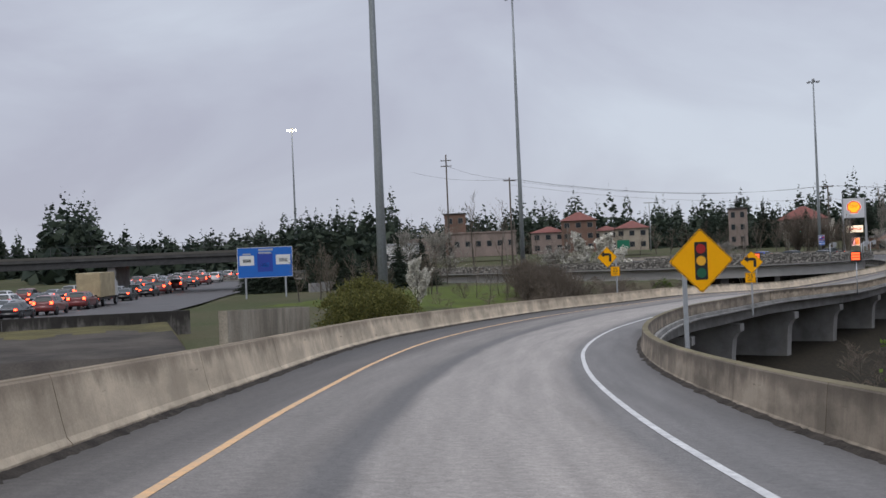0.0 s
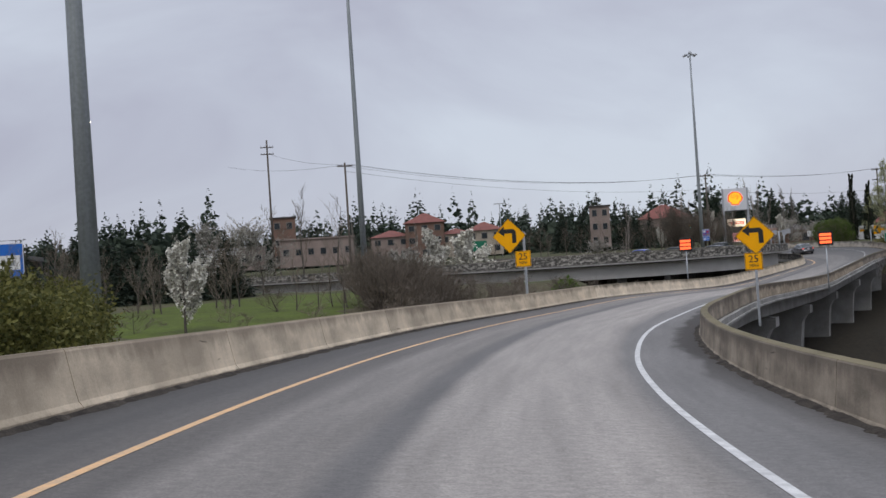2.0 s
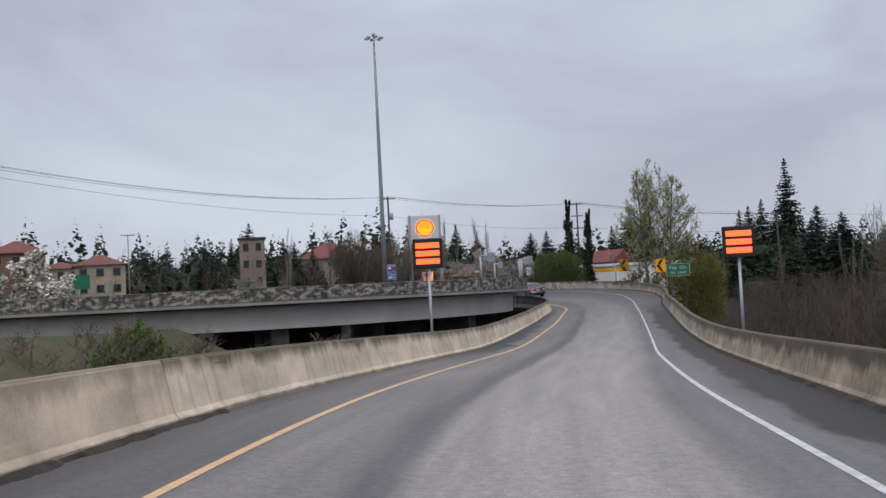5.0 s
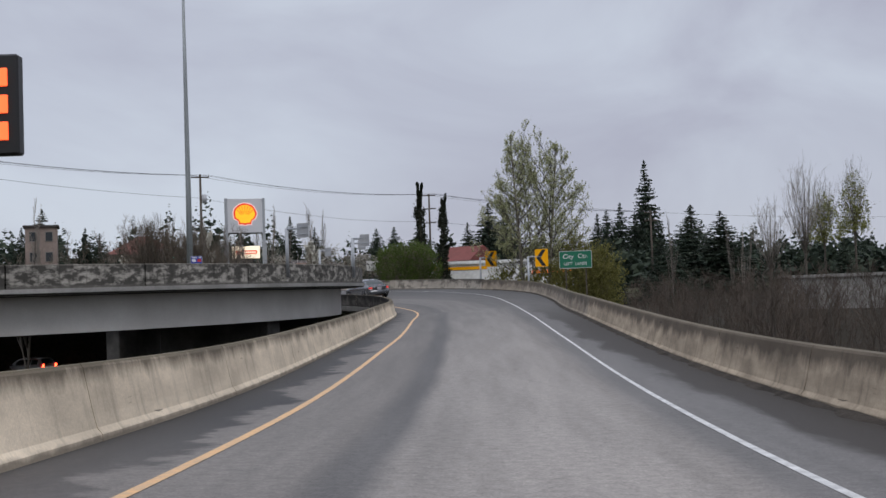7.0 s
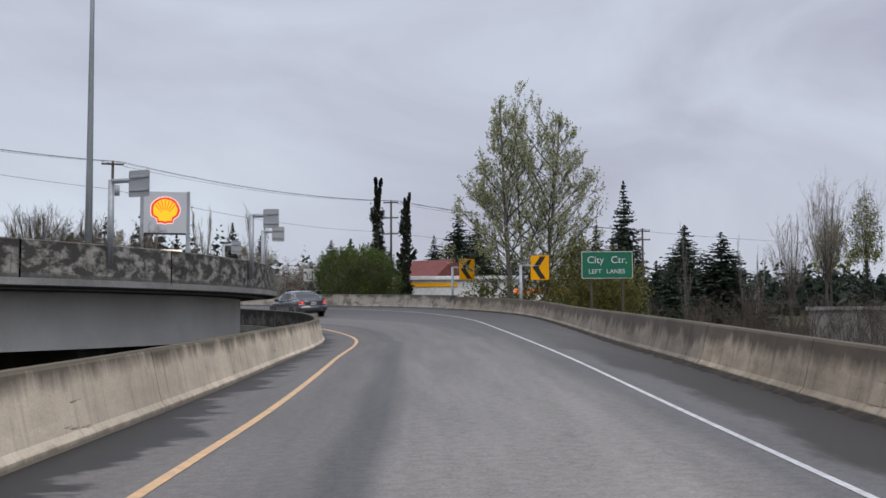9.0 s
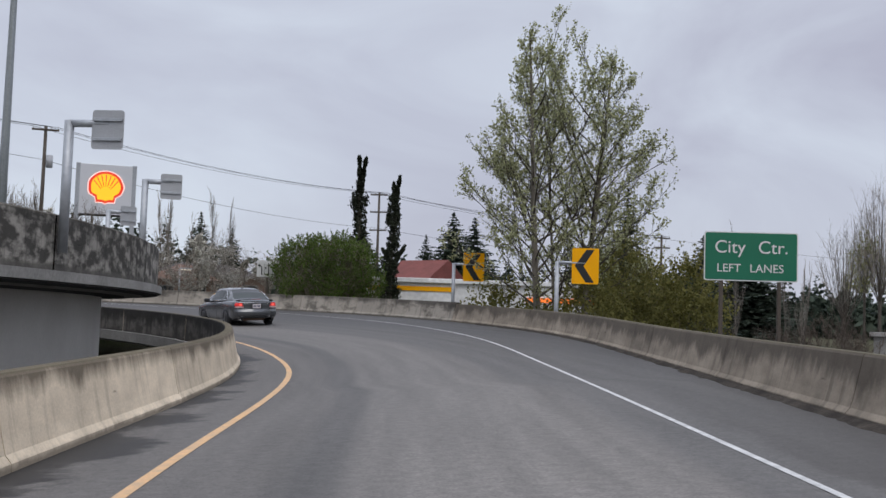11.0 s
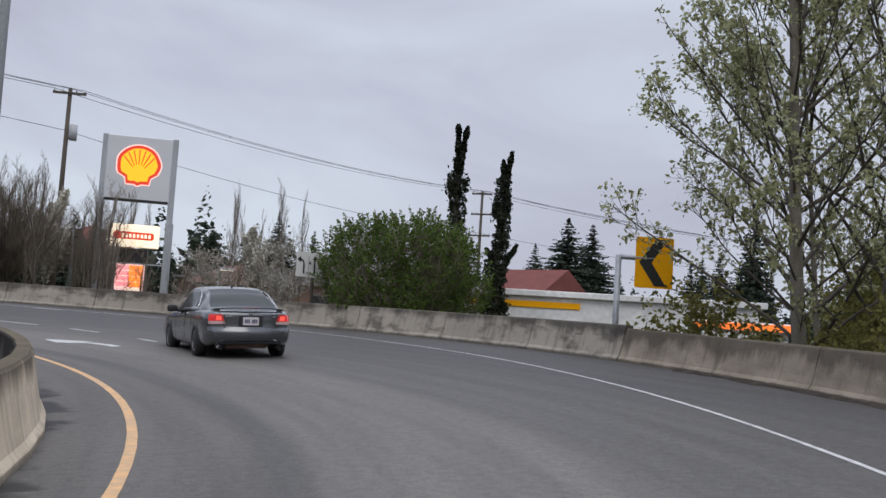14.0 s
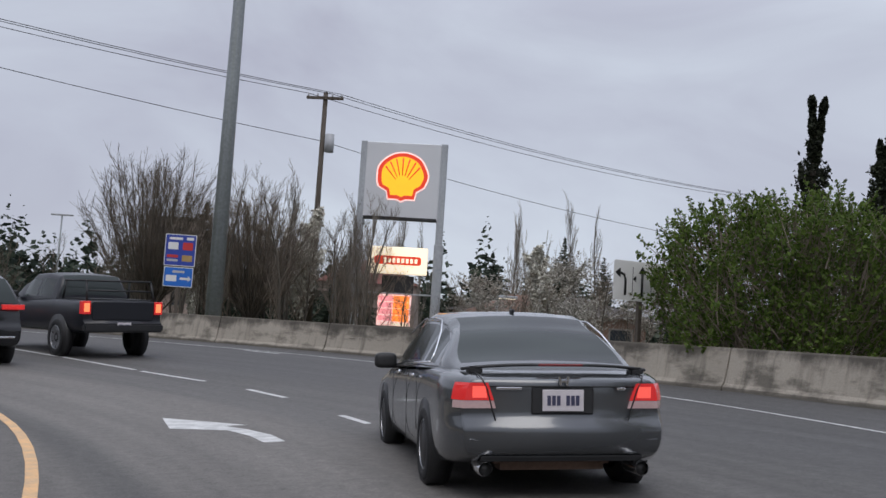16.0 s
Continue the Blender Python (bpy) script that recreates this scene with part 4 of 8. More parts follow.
CH_L = "yellow and black chevron sign on a bracket behind the barrier"
chevron_sign(-33.15, 177.37, -0.55, -4, -0.95, -3.6, CH_L)
chevron_sign(-36.55, 186.86, -0.22, 6, -0.85, -3.3, CH_L)
BK = "bare metal back of a chevron sign on the loop parapet"
for ang, r_, zz, w_, h_ in ((-24.2, 26.0, 0.26, 0.62, 0.64), (-6.1, 25.75, 0.13, 0.50, 0.60), (12.9, 25.2, 0.28, 0.48, 0.58), (31.5, 25.2, 0.24, 0.48, 0.58)):
    chevron_sign(LOOP[0] + r_ * math.cos(radians(ang)), LOOP[1] + r_ * math.sin(radians(ang)), zz, ang, 25.12 - r_ if ang < 0 else 24.62 - r_, -1.75, BK, True, w_, h_)


def lamp_sign(x, y, z):
    """An LED warning panel on a slender post, its display lit."""
    t = thing("warning_display", "lit orange warning display on a slender post", "road sign", pose(x, y, z, 0, 0, 3), "warning displays")
    part("cabinet", box_mesh("cabinet", (1.05, 0.16, 1.05), M_BLACK, 0.02), t)
    for zz in (0.28, 0.0, -0.28):
        part("lit_bar", box_mesh("lit_bar", (0.84, 0.02, 0.19), M_LED, 0.006, (0, -0.09, zz)), t)
    part("post", tube_mesh("post", [(0, 0.06, -4.0), (0, 0.06, -0.5)], [0.05, 0.05], M_GALV, 8), t)


M_LED = mat("lit_led_face", (0.9, 0.2, 0.05), 0.5, emit=(1.0, 0.095, 0.025), strength=1.7, bump=0, var=0.05)
lamp_sign(-42.9, 113.5, -0.55)
lamp_sign(-32.3, 113.4, -0.75)


# ---- masts and poles ----
def high_mast(x, y, base, top, r0, r1, lit, label):
    t = thing("high_mast_light", label, "light mast", pose(x, y, base), "high mast lights")
    h = top - base
    part("mast", tube_mesh("mast", [(0, 0, 0), (0, 0, h * 0.33), (0, 0, h * 0.66), (0, 0, h)], [r0, r0 * .67 + r1 * .33, r0 * .33 + r1 * .67, r1], M_MAST, 12), t)
    ring = [(0.75 * math.cos(a), 0.75 * math.sin(a), h - 0.3) for a in np.linspace(0, 2 * math.pi, 17)]
    part("ring", tube_mesh("ring", ring, [0.05] * 17, M_GALV, 6, False), t)
    for k in range(6):
        a = radians(60 * k)
        me = box_mesh("lamp_head", (0.55, 0.32, 0.30), M_LAMP if lit else M_SIGN_BACK, 0.05)
        part("lamp_head", me, t, m=Matrix.Translation((1.0 * math.cos(a), 1.0 * math.sin(a), h - 0.35)) @ Matrix.Rotation(a, 4, 'Z'))
    part("cap", tube_mesh("cap", [(0, 0, h - .1), (0, 0, h + 0.35)], [0.3, 0.22], M_SIGN_BACK, 10), t)


M_LAMP = mat("lit_lamp_glass", (0.9, 0.85, 0.7), 0.3, emit=(1.0, 0.86, 0.62), strength=9.0, bump=0, var=0)
high_mast(-46.9, 55.4, -3.2, 30.5, 0.36, 0.13, False, "tall tapered grey steel high mast light pole")
high_mast(-83.5, 129.9, -2.2, 38.0, 0.36, 0.13, False, "tall tapered grey steel high mast light pole")
high_mast(-67.78, 214.15, -2.2, 32.5, 0.36, 0.13, False, "tall tapered grey steel high mast light pole")
high_mast(-200.0, 201.6, -1.0, 35.6, 0.36, 0.14, True, "distant high mast with lit warm lamps")

# ---- roadside signs and the service station ----
M_GREEN_SIGN = mat("green_guide_sheeting", (0.005, 0.145, 0.075), 0.45, var=0.06, bump=0)
M_WHITE_SIGN = mat("white_sheeting", (0.70, 0.70, 0.68), 0.5, var=0.06, bump=0)
M_BLUE_SIGN = mat("blue_service_sheeting", (0.008, 0.13, 0.52), 0.5, var=0.08, bump=0)
M_BLUE_DARK = mat("deep_blue_sheeting", (0.02, 0.05, 0.33), 0.5, var=0.08, bump=0)
M_RED_SIGN = mat("red_logo_sheeting", (0.50, 0.03, 0.03), 0.5, var=0.08, bump=0)
M_PALE_GREY = mat("pale_grey_panel", (0.40, 0.41, 0.43), 0.5, var=0.06, scale=0.5, bump=0)
M_YELLOW_LIT = mat("lit_yellow_face", (0.85, 0.45, 0.02), 0.4, emit=(1.0, 0.47, 0.01), strength=0.72, bump=0, var=0.05)
M_RED_LIT = mat("lit_red_face", (0.55, 0.04, 0.02), 0.4, emit=(0.80, 0.05, 0.01), strength=0.55, bump=0, var=0.05)
M_HALO_LIT = mat("lit_pink_edge", (0.9, 0.6, 0.55), 0.4, emit=(1.0, 0.60, 0.55), strength=0.75, bump=0, var=0)
M_CREAM_LIT = mat("lit_cream_face", (0.9, 0.85, 0.7), 0.4, emit=(1.0, 0.80, 0.55), strength=0.80, bump=0, var=0.02)
M_ORANGE_LIT = mat("lit_orange_digits", (0.9, 0.3, 0.05), 0.4, emit=(1.0, 0.22, 0.03), strength=1.3, bump=0, var=0.1)
M_TRIM_SIGN = mat("black_sign_trim", (0.02, 0.02, 0.021), 0.6, bump=0)
M_TRUCK = mat("ochre_print", (0.42, 0.28, 0.10), 0.6, bump=0)
M_SIGNAL_GREEN = mat("lit_green_lens", (0.1, 0.8, 0.6), 0.3, emit=(0.15, 1.0, 0.75), strength=4.0, bump=0, var=0)
M_PINK_LIT = mat("lit_pink_face", (0.9, 0.4, 0.4), 0.4, emit=(1.0, 0.30, 0.33), strength=0.8, bump=0, var=0.1)


def board(t, name, w, h, x, z, material, y=0.0, thick=0.01, r=0.04, label=""):
    return part(name, plate_mesh(name, [(a + x, b + z) for a, b in rounded(w, h, min(r, w / 3, h / 3))], thick, material, y), t, label)


gs = thing("guide_sign", "green guide sign with white lettering on a post behind the barrier", "road sign", pose(-32.25, 161.66, -1.15, 0, 0, -5))
board(gs, "panel", 1.78, 0.95, 0, 0, M_WHITE_SIGN, 0.0, 0.012)
board(gs, "field", 1.74, 0.91, 0, 0, M_GREEN_SIGN, -0.003, 0.002)
for body, size, x, z in (("City", 0.35, -0.40, 0.17), ("Ctr.", 0.35, 0.42, 0.17), ("LEFT", 0.225, -0.42, -0.235), ("LANES", 0.225, 0.30, -0.235)):
    me = text_mesh(body, size, M_WHITE_SIGN)
    me.transform(Matrix.Translation((x, -0.008, z)))
    part("lettering", me, gs)
for px in (-0.55, 0.55):
    part("post", box_mesh("post", (0.07, 0.09, 4.4), M_WOOD, 0.01, (px, 0.06, -1.8)), gs)

ls = thing("lane_use_sign", "white lane-use sign with three black arrows", "road sign", pose(-46.92, 197.6, -0.13, 0, 0, 45.8))
board(ls, "panel", 1.50, 0.86, 0, 0, M_WHITE_SIGN)
for x in (-0.25, 0.25):
    board(ls, "divider", 0.015, 0.6, x, 0, M_BLACK, -0.003, 0.002, 0.002)
for x0, bend in ((-0.5, -1), (0, 0), (0.5, 1)):
    pts = [(x0 - bend * 0.06, -0.003, -0.32), (x0 - bend * 0.06, -0.003, 0.02), (x0 - bend * 0.02, -0.003, 0.12), (x0 + bend * 0.08, -0.003, 0.16)] if bend else [(x0, -0.003, -0.32), (x0, -0.003, 0.22)]
    part("arrow_stem", tube_mesh("arrow_stem", pts, [0.03] * len(pts), M_BLACK, 6), ls)
    head = [(x0 - 0.10, 0.17), (x0 + 0.10, 0.17), (x0, 0.34)] if not bend else [(x0 + bend * 0.08, 0.27), (x0 + bend * 0.08, 0.05), (x0 + bend * 0.22, 0.16)]
    part("arrow_head", plate_mesh("arrow_head", head, 0.003, M_BLACK, -0.006), ls)
    if not bend:
        part("arrow_head", plate_mesh("arrow_head", [(-0.16, 0.12), (-0.16, -0.02), (-0.25, 0.05)], 0.003, M_BLACK, -0.006), ls)
part("post", box_mesh("post", (0.10, 0.10, 3.2), M_WOOD, 0.01, (0, 0.07, -1.2)), ls)

bb = thing("service_board", "blue roadside service board in two panels on a timber post", "road sign", pose(-65.4, 207.7, 0.84, 0, 0, 24) @ Matrix.Scale(0.88, 4))
board(bb, "panel", 1.28, 1.32, 0, 0.38, M_WHITE_SIGN)
board(bb, "field", 1.22, 1.26, 0, 0.38, M_BLUE_DARK, -0.003, 0.002)
board(bb, "panel", 1.20, 0.82, 0, -0.74, M_WHITE_SIGN)
board(bb, "field", 1.14, 0.76, 0, -0.74, M_BLUE_SIGN, -0.003, 0.002)
for x, z, w, h, m_ in ((-0.2, 0.86, 0.55, 0.10, M_WHITE_SIGN), (0.38, 0.87, 0.30, 0.12, M_WHITE_SIGN), (-0.30, 0.55, 0.42, 0.30, M_WHITE_SIGN), (0.30, 0.55, 0.42, 0.32, M_RED_SIGN), (-0.30, 0.12, 0.46, 0.12, M_RED_SIGN),
                       (-0.30, -0.05, 0.46, 0.10, M_PALE_GREY), (0.30, 0.05, 0.42, 0.26, M_TRUCK), (0, -0.52, 0.5, 0.10, M_PALE_GREY), (-0.28, -0.80, 0.44, 0.26, M_WHITE_SIGN), (0.28, -0.80, 0.42, 0.10, M_WHITE_SIGN)):
    board(bb, "print_block", w, h, x, z, m_, -0.006, 0.002)
part("arrow_head", plate_mesh("arrow_head", [(0.40, -0.68), (0.40, -0.92), (0.54, -0.80)], 0.002, M_WHITE_SIGN, -0.006), bb)
part("post", box_mesh("post", (0.14, 0.12, 4.6), M_WOOD, 0.01, (0, 0.09, -1.6)), bb)


def scallop(scale, k0=0.0):
    """A fan-shaped outline: a broad arc above, drawn in to a narrow foot."""
    out = []
    for i in range(25):
        a = radians(-28 + 236 * i / 24)
        out.append((scale * (1.0 + 0.02 * math.cos(7 * a)) * math.cos(a), scale * (0.92 * math.sin(a))))
    out += [(-0.58 * scale, -0.62 * scale), (-0.52 * scale, -0.92 * scale), (-0.18 * scale, -0.92 * scale), (0, -1.0 * scale), (0.18 * scale, -0.92 * scale), (0.52 * scale, -0.92 * scale), (0.58 * scale, -0.62 * scale)]
    return out


M_CABINET = mat("pale_grey_sign_cabinet", (0.60, 0.61, 0.63), 0.45, var=0.05, scale=0.4, bump=0)
st = thing("station_sign", "tall grey service station pylon with lit yellow fan emblem", "sign", pose(-64.55, 226.6, 0, 0, 0, 15.6))
part("cabinet", box_mesh("cabinet", (4.0, 0.5, 4.1), M_CABINET, 0.04, (0, 0.0, 7.0)), st)
part("cabinet_sill", box_mesh("cabinet_sill", (3.9, 0.54, 0.14), M_TRIM_SIGN, 0.01, (0, 0, 4.98)), st)
for sc, m_, yy in ((1.42, M_HALO_LIT, -0.262), (1.34, M_RED_LIT, -0.272), (1.13, M_YELLOW_LIT, -0.282)):
    part("emblem", plate_mesh("emblem", [(a, b + 7.25) for a, b in scallop(sc)], 0.01, m_, yy), st, "lit yellow and red fan emblem")
for i in range(7):
    a = radians(32 + 116 * i / 6)
    part("emblem_rib", tube_mesh("emblem_rib", [(0.42 * math.cos(a), -0.285, 6.85 + 0.42 * math.sin(a)), (1.08 * math.cos(a), -0.285, 7.22 + 0.98 * math.sin(a))], [0.02, 0.045], M_RED_LIT, 5), st)
for sd in (-1, 1):
    part("post", box_mesh("post", (0.36, 0.42, 12.2), M_GALV, 0.03, (sd * 2.14, 0.05, 3.0)), st)
    part("post_sleeve", box_mesh("post_sleeve", (0.48, 0.5, 6.8), M_GALV, 0.03, (sd * 2.16, 0.05, 0.3)), st)
part("lit_panel", box_mesh("lit_panel", (3.15, 0.35, 1.42), M_CREAM_LIT, 0.03, (0.02, 0, 2.75)), st, "lit cream name panel")
board(st, "name_bar", 2.5, 0.46, 0.05, 2.75, M_RED_LIT, -0.185, 0.006, 0.2)
for i in range(8):      # unreadable pale print on the red bar
    board(st, "name_print", 0.15, 0.24 if i else 0.30, -0.62 + i * 0.235, 2.74, M_CREAM_LIT, -0.192, 0.004, 0.03)
part("crossbar", box_mesh("crossbar", (4.0, 0.12, 0.08), M_GALV, 0.01, (0, 0.05, 1.0)), st)
part("mesh_infill", box_mesh("mesh_infill", (1.7, 0.05, 0.9), M_TRIM_SIGN, 0.01, (0.1, 0.05, 1.5)), st)
part("price_panel", box_mesh("price_panel", (1.75, 0.3, 1.65), M_HALO_LIT, 0.02, (0.0, 0, 0.12)), st, "lit price panel")
part("price_footer", box_mesh("price_footer", (0.9, 0.02, 0.12), M_CREAM_LIT, 0.01, (0.36, -0.16, -0.62)), st)
for i in range(4):
    part("price_panel", box_mesh("price_panel", (0.74, 0.02, 0.27), M_PINK_LIT, 0.02, (-0.44, -0.16, 0.72 - i * 0.345)), st, "lit pink price label")
for i in range(4):
    part("price_digit", box_mesh("price_digit", (0.86, 0.02, 0.32), M_ORANGE_LIT, 0.02, (0.38, -0.16, 0.72 - i * 0.345)), st)

# the big blue board by the freeway
fb = thing("motorist_board", "large blue motorist service board with pale panels", "road sign", pose(-87.87, 83.55, 1.15, 0, 0, 45))
board(fb, "panel", 6.1, 3.4, 0, 0, M_WHITE_SIGN, 0, 0.05)
board(fb, "field", 6.0, 3.3, 0, 0, M_BLUE_SIGN, -0.004, 0.003)
for x, z, w, h, m_ in ((-2.0, 0.25, 1.6, 1.1, M_WHITE_SIGN), (2.0, 0.25, 1.6, 1.1, M_WHITE_SIGN), (0, 0.0, 1.7, 2.1, M_BLUE_DARK), (-2.0, 0.95, 0.9, 0.18, M_PALE_GREY), (0.0, 1.05, 1.4, 0.20, M_PALE_GREY),
                       (0.1, 1.40, 1.6, 0.22, M_PALE_GREY), (2.0, 0.2, 0.9, 0.4, M_SIGN_BACK), (-2.0, 0.2, 0.9, 0.35, M_SIGN_BACK), (0, -0.3, 0.9, 0.5, M_BLUE_SIGN)):
    board(fb, "print_block", w, h, x, z, m_, -0.008, 0.003)
for px in (-2.2, 2.2):
    part("post", box_mesh("post", (0.2, 0.2, 5.0), M_GALV, 0.01, (px, 0.14, -2.4)), fb)


# ---- poles and wires ----
def utility_pole(x, y, top, arms, label="dark timber utility pole with crossarm and insulators", transformer=False, yaw=0):
    base = ground_z(x, y) - 0.3
    t = thing("utility_pole", label, "utility pole", pose(x, y, base, 0, 0, yaw), "utility poles")
    h = top - base
    part("pole", tube_mesh("pole", [(0, 0, 0), (0, 0, h)], [0.19, 0.13], M_WOOD, 9), t)
    for dz in arms:
        part("crossarm", box_mesh("crossarm", (2.1, 0.12, 0.16), M_WOOD, 0.01, (0, -0.14, h - dz)), t)
        for ax in (-0.95, -0.42, 0.42, 0.95):
            part("insulator", tube_mesh("insulator", [(ax, -0.14, h - dz + 0.07), (ax, -0.14, h - dz + 0.28)], [0.05, 0.035], M_PALE_GREY, 7), t)
    if transformer:
        part("transformer", tube_mesh("transformer", [(0.42, -0.05, h - 3.4), (0.42, -0.05, h - 2.4)], [0.26, 0.26], M_PALE_GREY, 12), t, "grey pole transformer")
    return t


utility_pole(-69.93, 227.5, 12.2, (0.35,), transformer=True, yaw=15)
utility_pole(-44.8, 270.2, 12.8, (0.3, 2.4, 4.6), yaw=-10)
utility_pole(-100.2, 152.7, 13.7, (0.5,), yaw=30)
utility_pole(-125.1, 168.3, 20.6, (1.2, 2.3), yaw=30)
utility_pole(-10.0, 272.0, 9.0, (0.4, 1.6), yaw=10)


def wire(a, b, sag, r=0.018):
    pts = []
    for i in range(17):
        u = i / 16
        p = Vector(a).lerp(Vector(b), u)
        p.z -= sag * 4 * u * (1 - u)
        pts.append(p)
    t = tagged(new("overhead_wire", tube_mesh("overhead_wire", pts, [r] * 17, M_TRIM_SIGN, 5)), "thin black overhead wire strung between poles", "wire", "overhead wires")
    return t


for off, dz in ((-0.95, 0.1), (0.42, 0.1), (0.95, 0.1), (0.0, -2.6)):
    a = (-69.93 + off * 0.96, 227.36 + off * 0.26, 12.0 + dz)
    b = (-100.2 + off * 0.87, 152.6 + off * 0.5, 13.3 + dz * (1.0 if dz > 0 else 0.3))
    c = (-44.8 + off * 0.98, 270.05 - off * 0.17, 12.6 + dz * 1.6)
    wire(a, b, 2.0 if dz > 0 else 1.5)
    wire(a, c, 0.9)
    wire(c, (-10.0 + off, 271.9, 8.7 + dz), 0.7)
wire((-100.2, 152.6, 13.4), (-125.1, 168.2, 18.4), 0.5)
wire((-100.2, 152.6, 13.4), (-154.9, 194.8, 20.4), 0.8, 0.02)
wire((-44.8, 270.0, 12.7), (60, 300, 8.0), 2.0)


# ---- painted marks on the ramp ----
def road_z(x, y):
    th = math.degrees(math.atan2(y - LOOP[1], x - LOOP[0]))
    r = math.hypot(x - LOOP[0], y - LOOP[1])
    lo, hi = lerp_table(th, R_LEFT), lerp_table(th, R_RIGHT)
    f = (r - lo) / (hi - lo)
    return lerp_table(th, Z_LEFT) * (1 - f) + lerp_table(th, Z_RIGHT) * f


def painted(name, outline, label, up=0.006):
    """A painted mark: a thin skin that lies on the banked road."""
    bm = bmesh.new()
    vs = [bm.verts.new((x, y, 0)) for x, y in outline]
    bm.faces.new(vs)
    bmesh.ops.triangulate(bm, faces=bm.faces[:])
    for v in bm.verts:
        v.co.z = road_z(v.co.x, v.co.y) + up
    bmesh.ops.recalc_face_normals(bm, faces=bm.faces[:])
    me = bpy.data.meshes.new(name)
    bm.to_mesh(me)
    bm.free()
    me.materials.append(M_WHITE_LINE)
    return tagged(new(name, me), label, "road marking", kind="structure")


def dash(p, q, w=0.11):
    d = (Vector(q) - Vector(p)).normalized()
    n = Vector((d.y, -d.x)) * w / 2
    a, b = Vector(p), Vector(q)
    m_ = (a + b) / 2
    painted("lane_dash", [a + n, m_ + n, b + n, b - n, m_ - n, a - n], "white broken lane line on the bend")


for p, q in (((-48.4, 186.5), (-49.1, 187.2)), ((-50.9, 189.05), (-52.1, 190.0)), ((-53.5, 190.9), (-55.6, 192.0)), ((-55.9, 192.2), (-59.1, 194.0)), ((-59.3, 194.1), (-63.5, 196.2)), ((-64.2, 196.5), (-69.0, 198.2)),
             ((-56.5, 199.2), (-57.8, 199.7)), ((-45.6, 184.0), (-46.3, 184.7))):
    dash(p, q)
tip, tail_ = Vector((-50.85, 185.75)), Vector((-48.55, 184.45))
ax_ = (tip - tail_).normalized()
nx_ = Vector((ax_.y, -ax_.x))
arrow = [(0.0, 0.10), (0.55, 0.27), (1.15, 0.30), (1.55, 0.24), (1.50, 0.52), (2.66, 0.0), (1.62, -0.42), (1.62, -0.02), (1.15, 0.06), (0.6, 0.02), (0.04, -0.14)]
painted("lane_arrow", [tail_ + ax_ * a + nx_ * b for a, b in arrow], "white painted turn arrow on the asphalt")

# ---- second barrier, freeway, overpass ----
def straight_wall(name, a, b, z0, z1a, z1b, thick, material, label):
    a, b = Vector(a), Vector(b)
    d = (b - a).normalized()
    n = Vector((d.y, -d.x)) * thick / 2
    top = thing(name, label, "wall", kind="structure")
    k = max(1, int((b - a).length / 3.6))
    for i in range(k):
        p, q = a.lerp(b, i / k) + d * 0.01, a.lerp(b, (i + 1) / k) - d * 0.01
        za, zb = z1a + (z1b - z1a) * i / k, z1a + (z1b - z1a) * (i + 1) / k
        v = [(*(p + n), z0), (*(q + n), z0), (*(q - n), z0), (*(p - n), z0), (*(p + n), za), (*(q + n), zb), (*(q - n), zb), (*(p - n), za)]
        f = [(0, 3, 2, 1), (4, 5, 6, 7), (0, 1, 5, 4), (1, 2, 6, 5), (2, 3, 7, 6), (3, 0, 4, 7)]
        L_ = (q - p).length
        uv = [(i * 3.6, 0.0), (i * 3.6 + L_, 0), (i * 3.6 + L_, 0), (i * 3.6, 0)] + [(i * 3.6, 0.75), (i * 3.6 + L_, 0.75), (i * 3.6 + L_, 0.75), (i * 3.6, 0.75)]
        part("wall_panel", mesh_from(name, v, f, material, False, uv), top)
    return top


M_WALL = mat("stained_wall_concrete", (0.40, 0.355, 0.285), 0.92, second=(0.205, 0.180, 0.142), var=0.3, scale=0.8, fine=14, bump=0.3, stretch=(1, 1, 0.35), spec=0.2)
straight_wall("wall_second", (-31.35, 27.5), (-37.8, 38.6), -3.4, -0.50, -1.05, 0.35, M_WALL, "stained concrete wall end beside the ramp")

# gritty shoulder with a strip of dead grass between the wall and the freeway barrier
M_SHOULDER = mat("gritty_dark_shoulder", (0.090, 0.080, 0.068), 0.95, second=(0.050, 0.045, 0.040), scale=0.35, fine=12, bump=0.5, bump_dist=0.03, spec=0.08)
M_DEAD_GRASS = mat("dead_grass", (0.125, 0.110, 0.050), 0.95, second=(0.075, 0.068, 0.036), scale=0.5, fine=14, bump=0.7, bump_dist=0.05, spec=0.08)
sa, sb, sc, sd_ = Vector((-53.2, 43.2)), Vector((-64.6, 23.8)), Vector((-46.0, 12.0)), Vector((-31.6, 27.0))
sg_v, sg_f, NS = [], [], 26
for j in range(NS + 1):
    for i in range(NS + 1):
        q = sa.lerp(sb, i / NS).lerp(sd_.lerp(sc, i / NS), j / NS)
        rim_ = min(i, NS - i, j, NS - j)
        sg_v.append((q.x, q.y, (-2.15 if rim_ else -3.4) + 0.10 * noise.noise(Vector((q.x * 0.4, q.y * 0.4, 7.0))) + (0.05 if 2 <= j <= 8 else 0.0)))
sg_f = [(j * (NS + 1) + i, (j + 1) * (NS + 1) + i, (j + 1) * (NS + 1) + i + 1, j * (NS + 1) + i + 1) for j in range(NS) for i in range(NS)]
sg_me = mesh_from("freeway_shoulder", sg_v, sg_f, [M_SHOULDER, M_DEAD_GRASS], True)
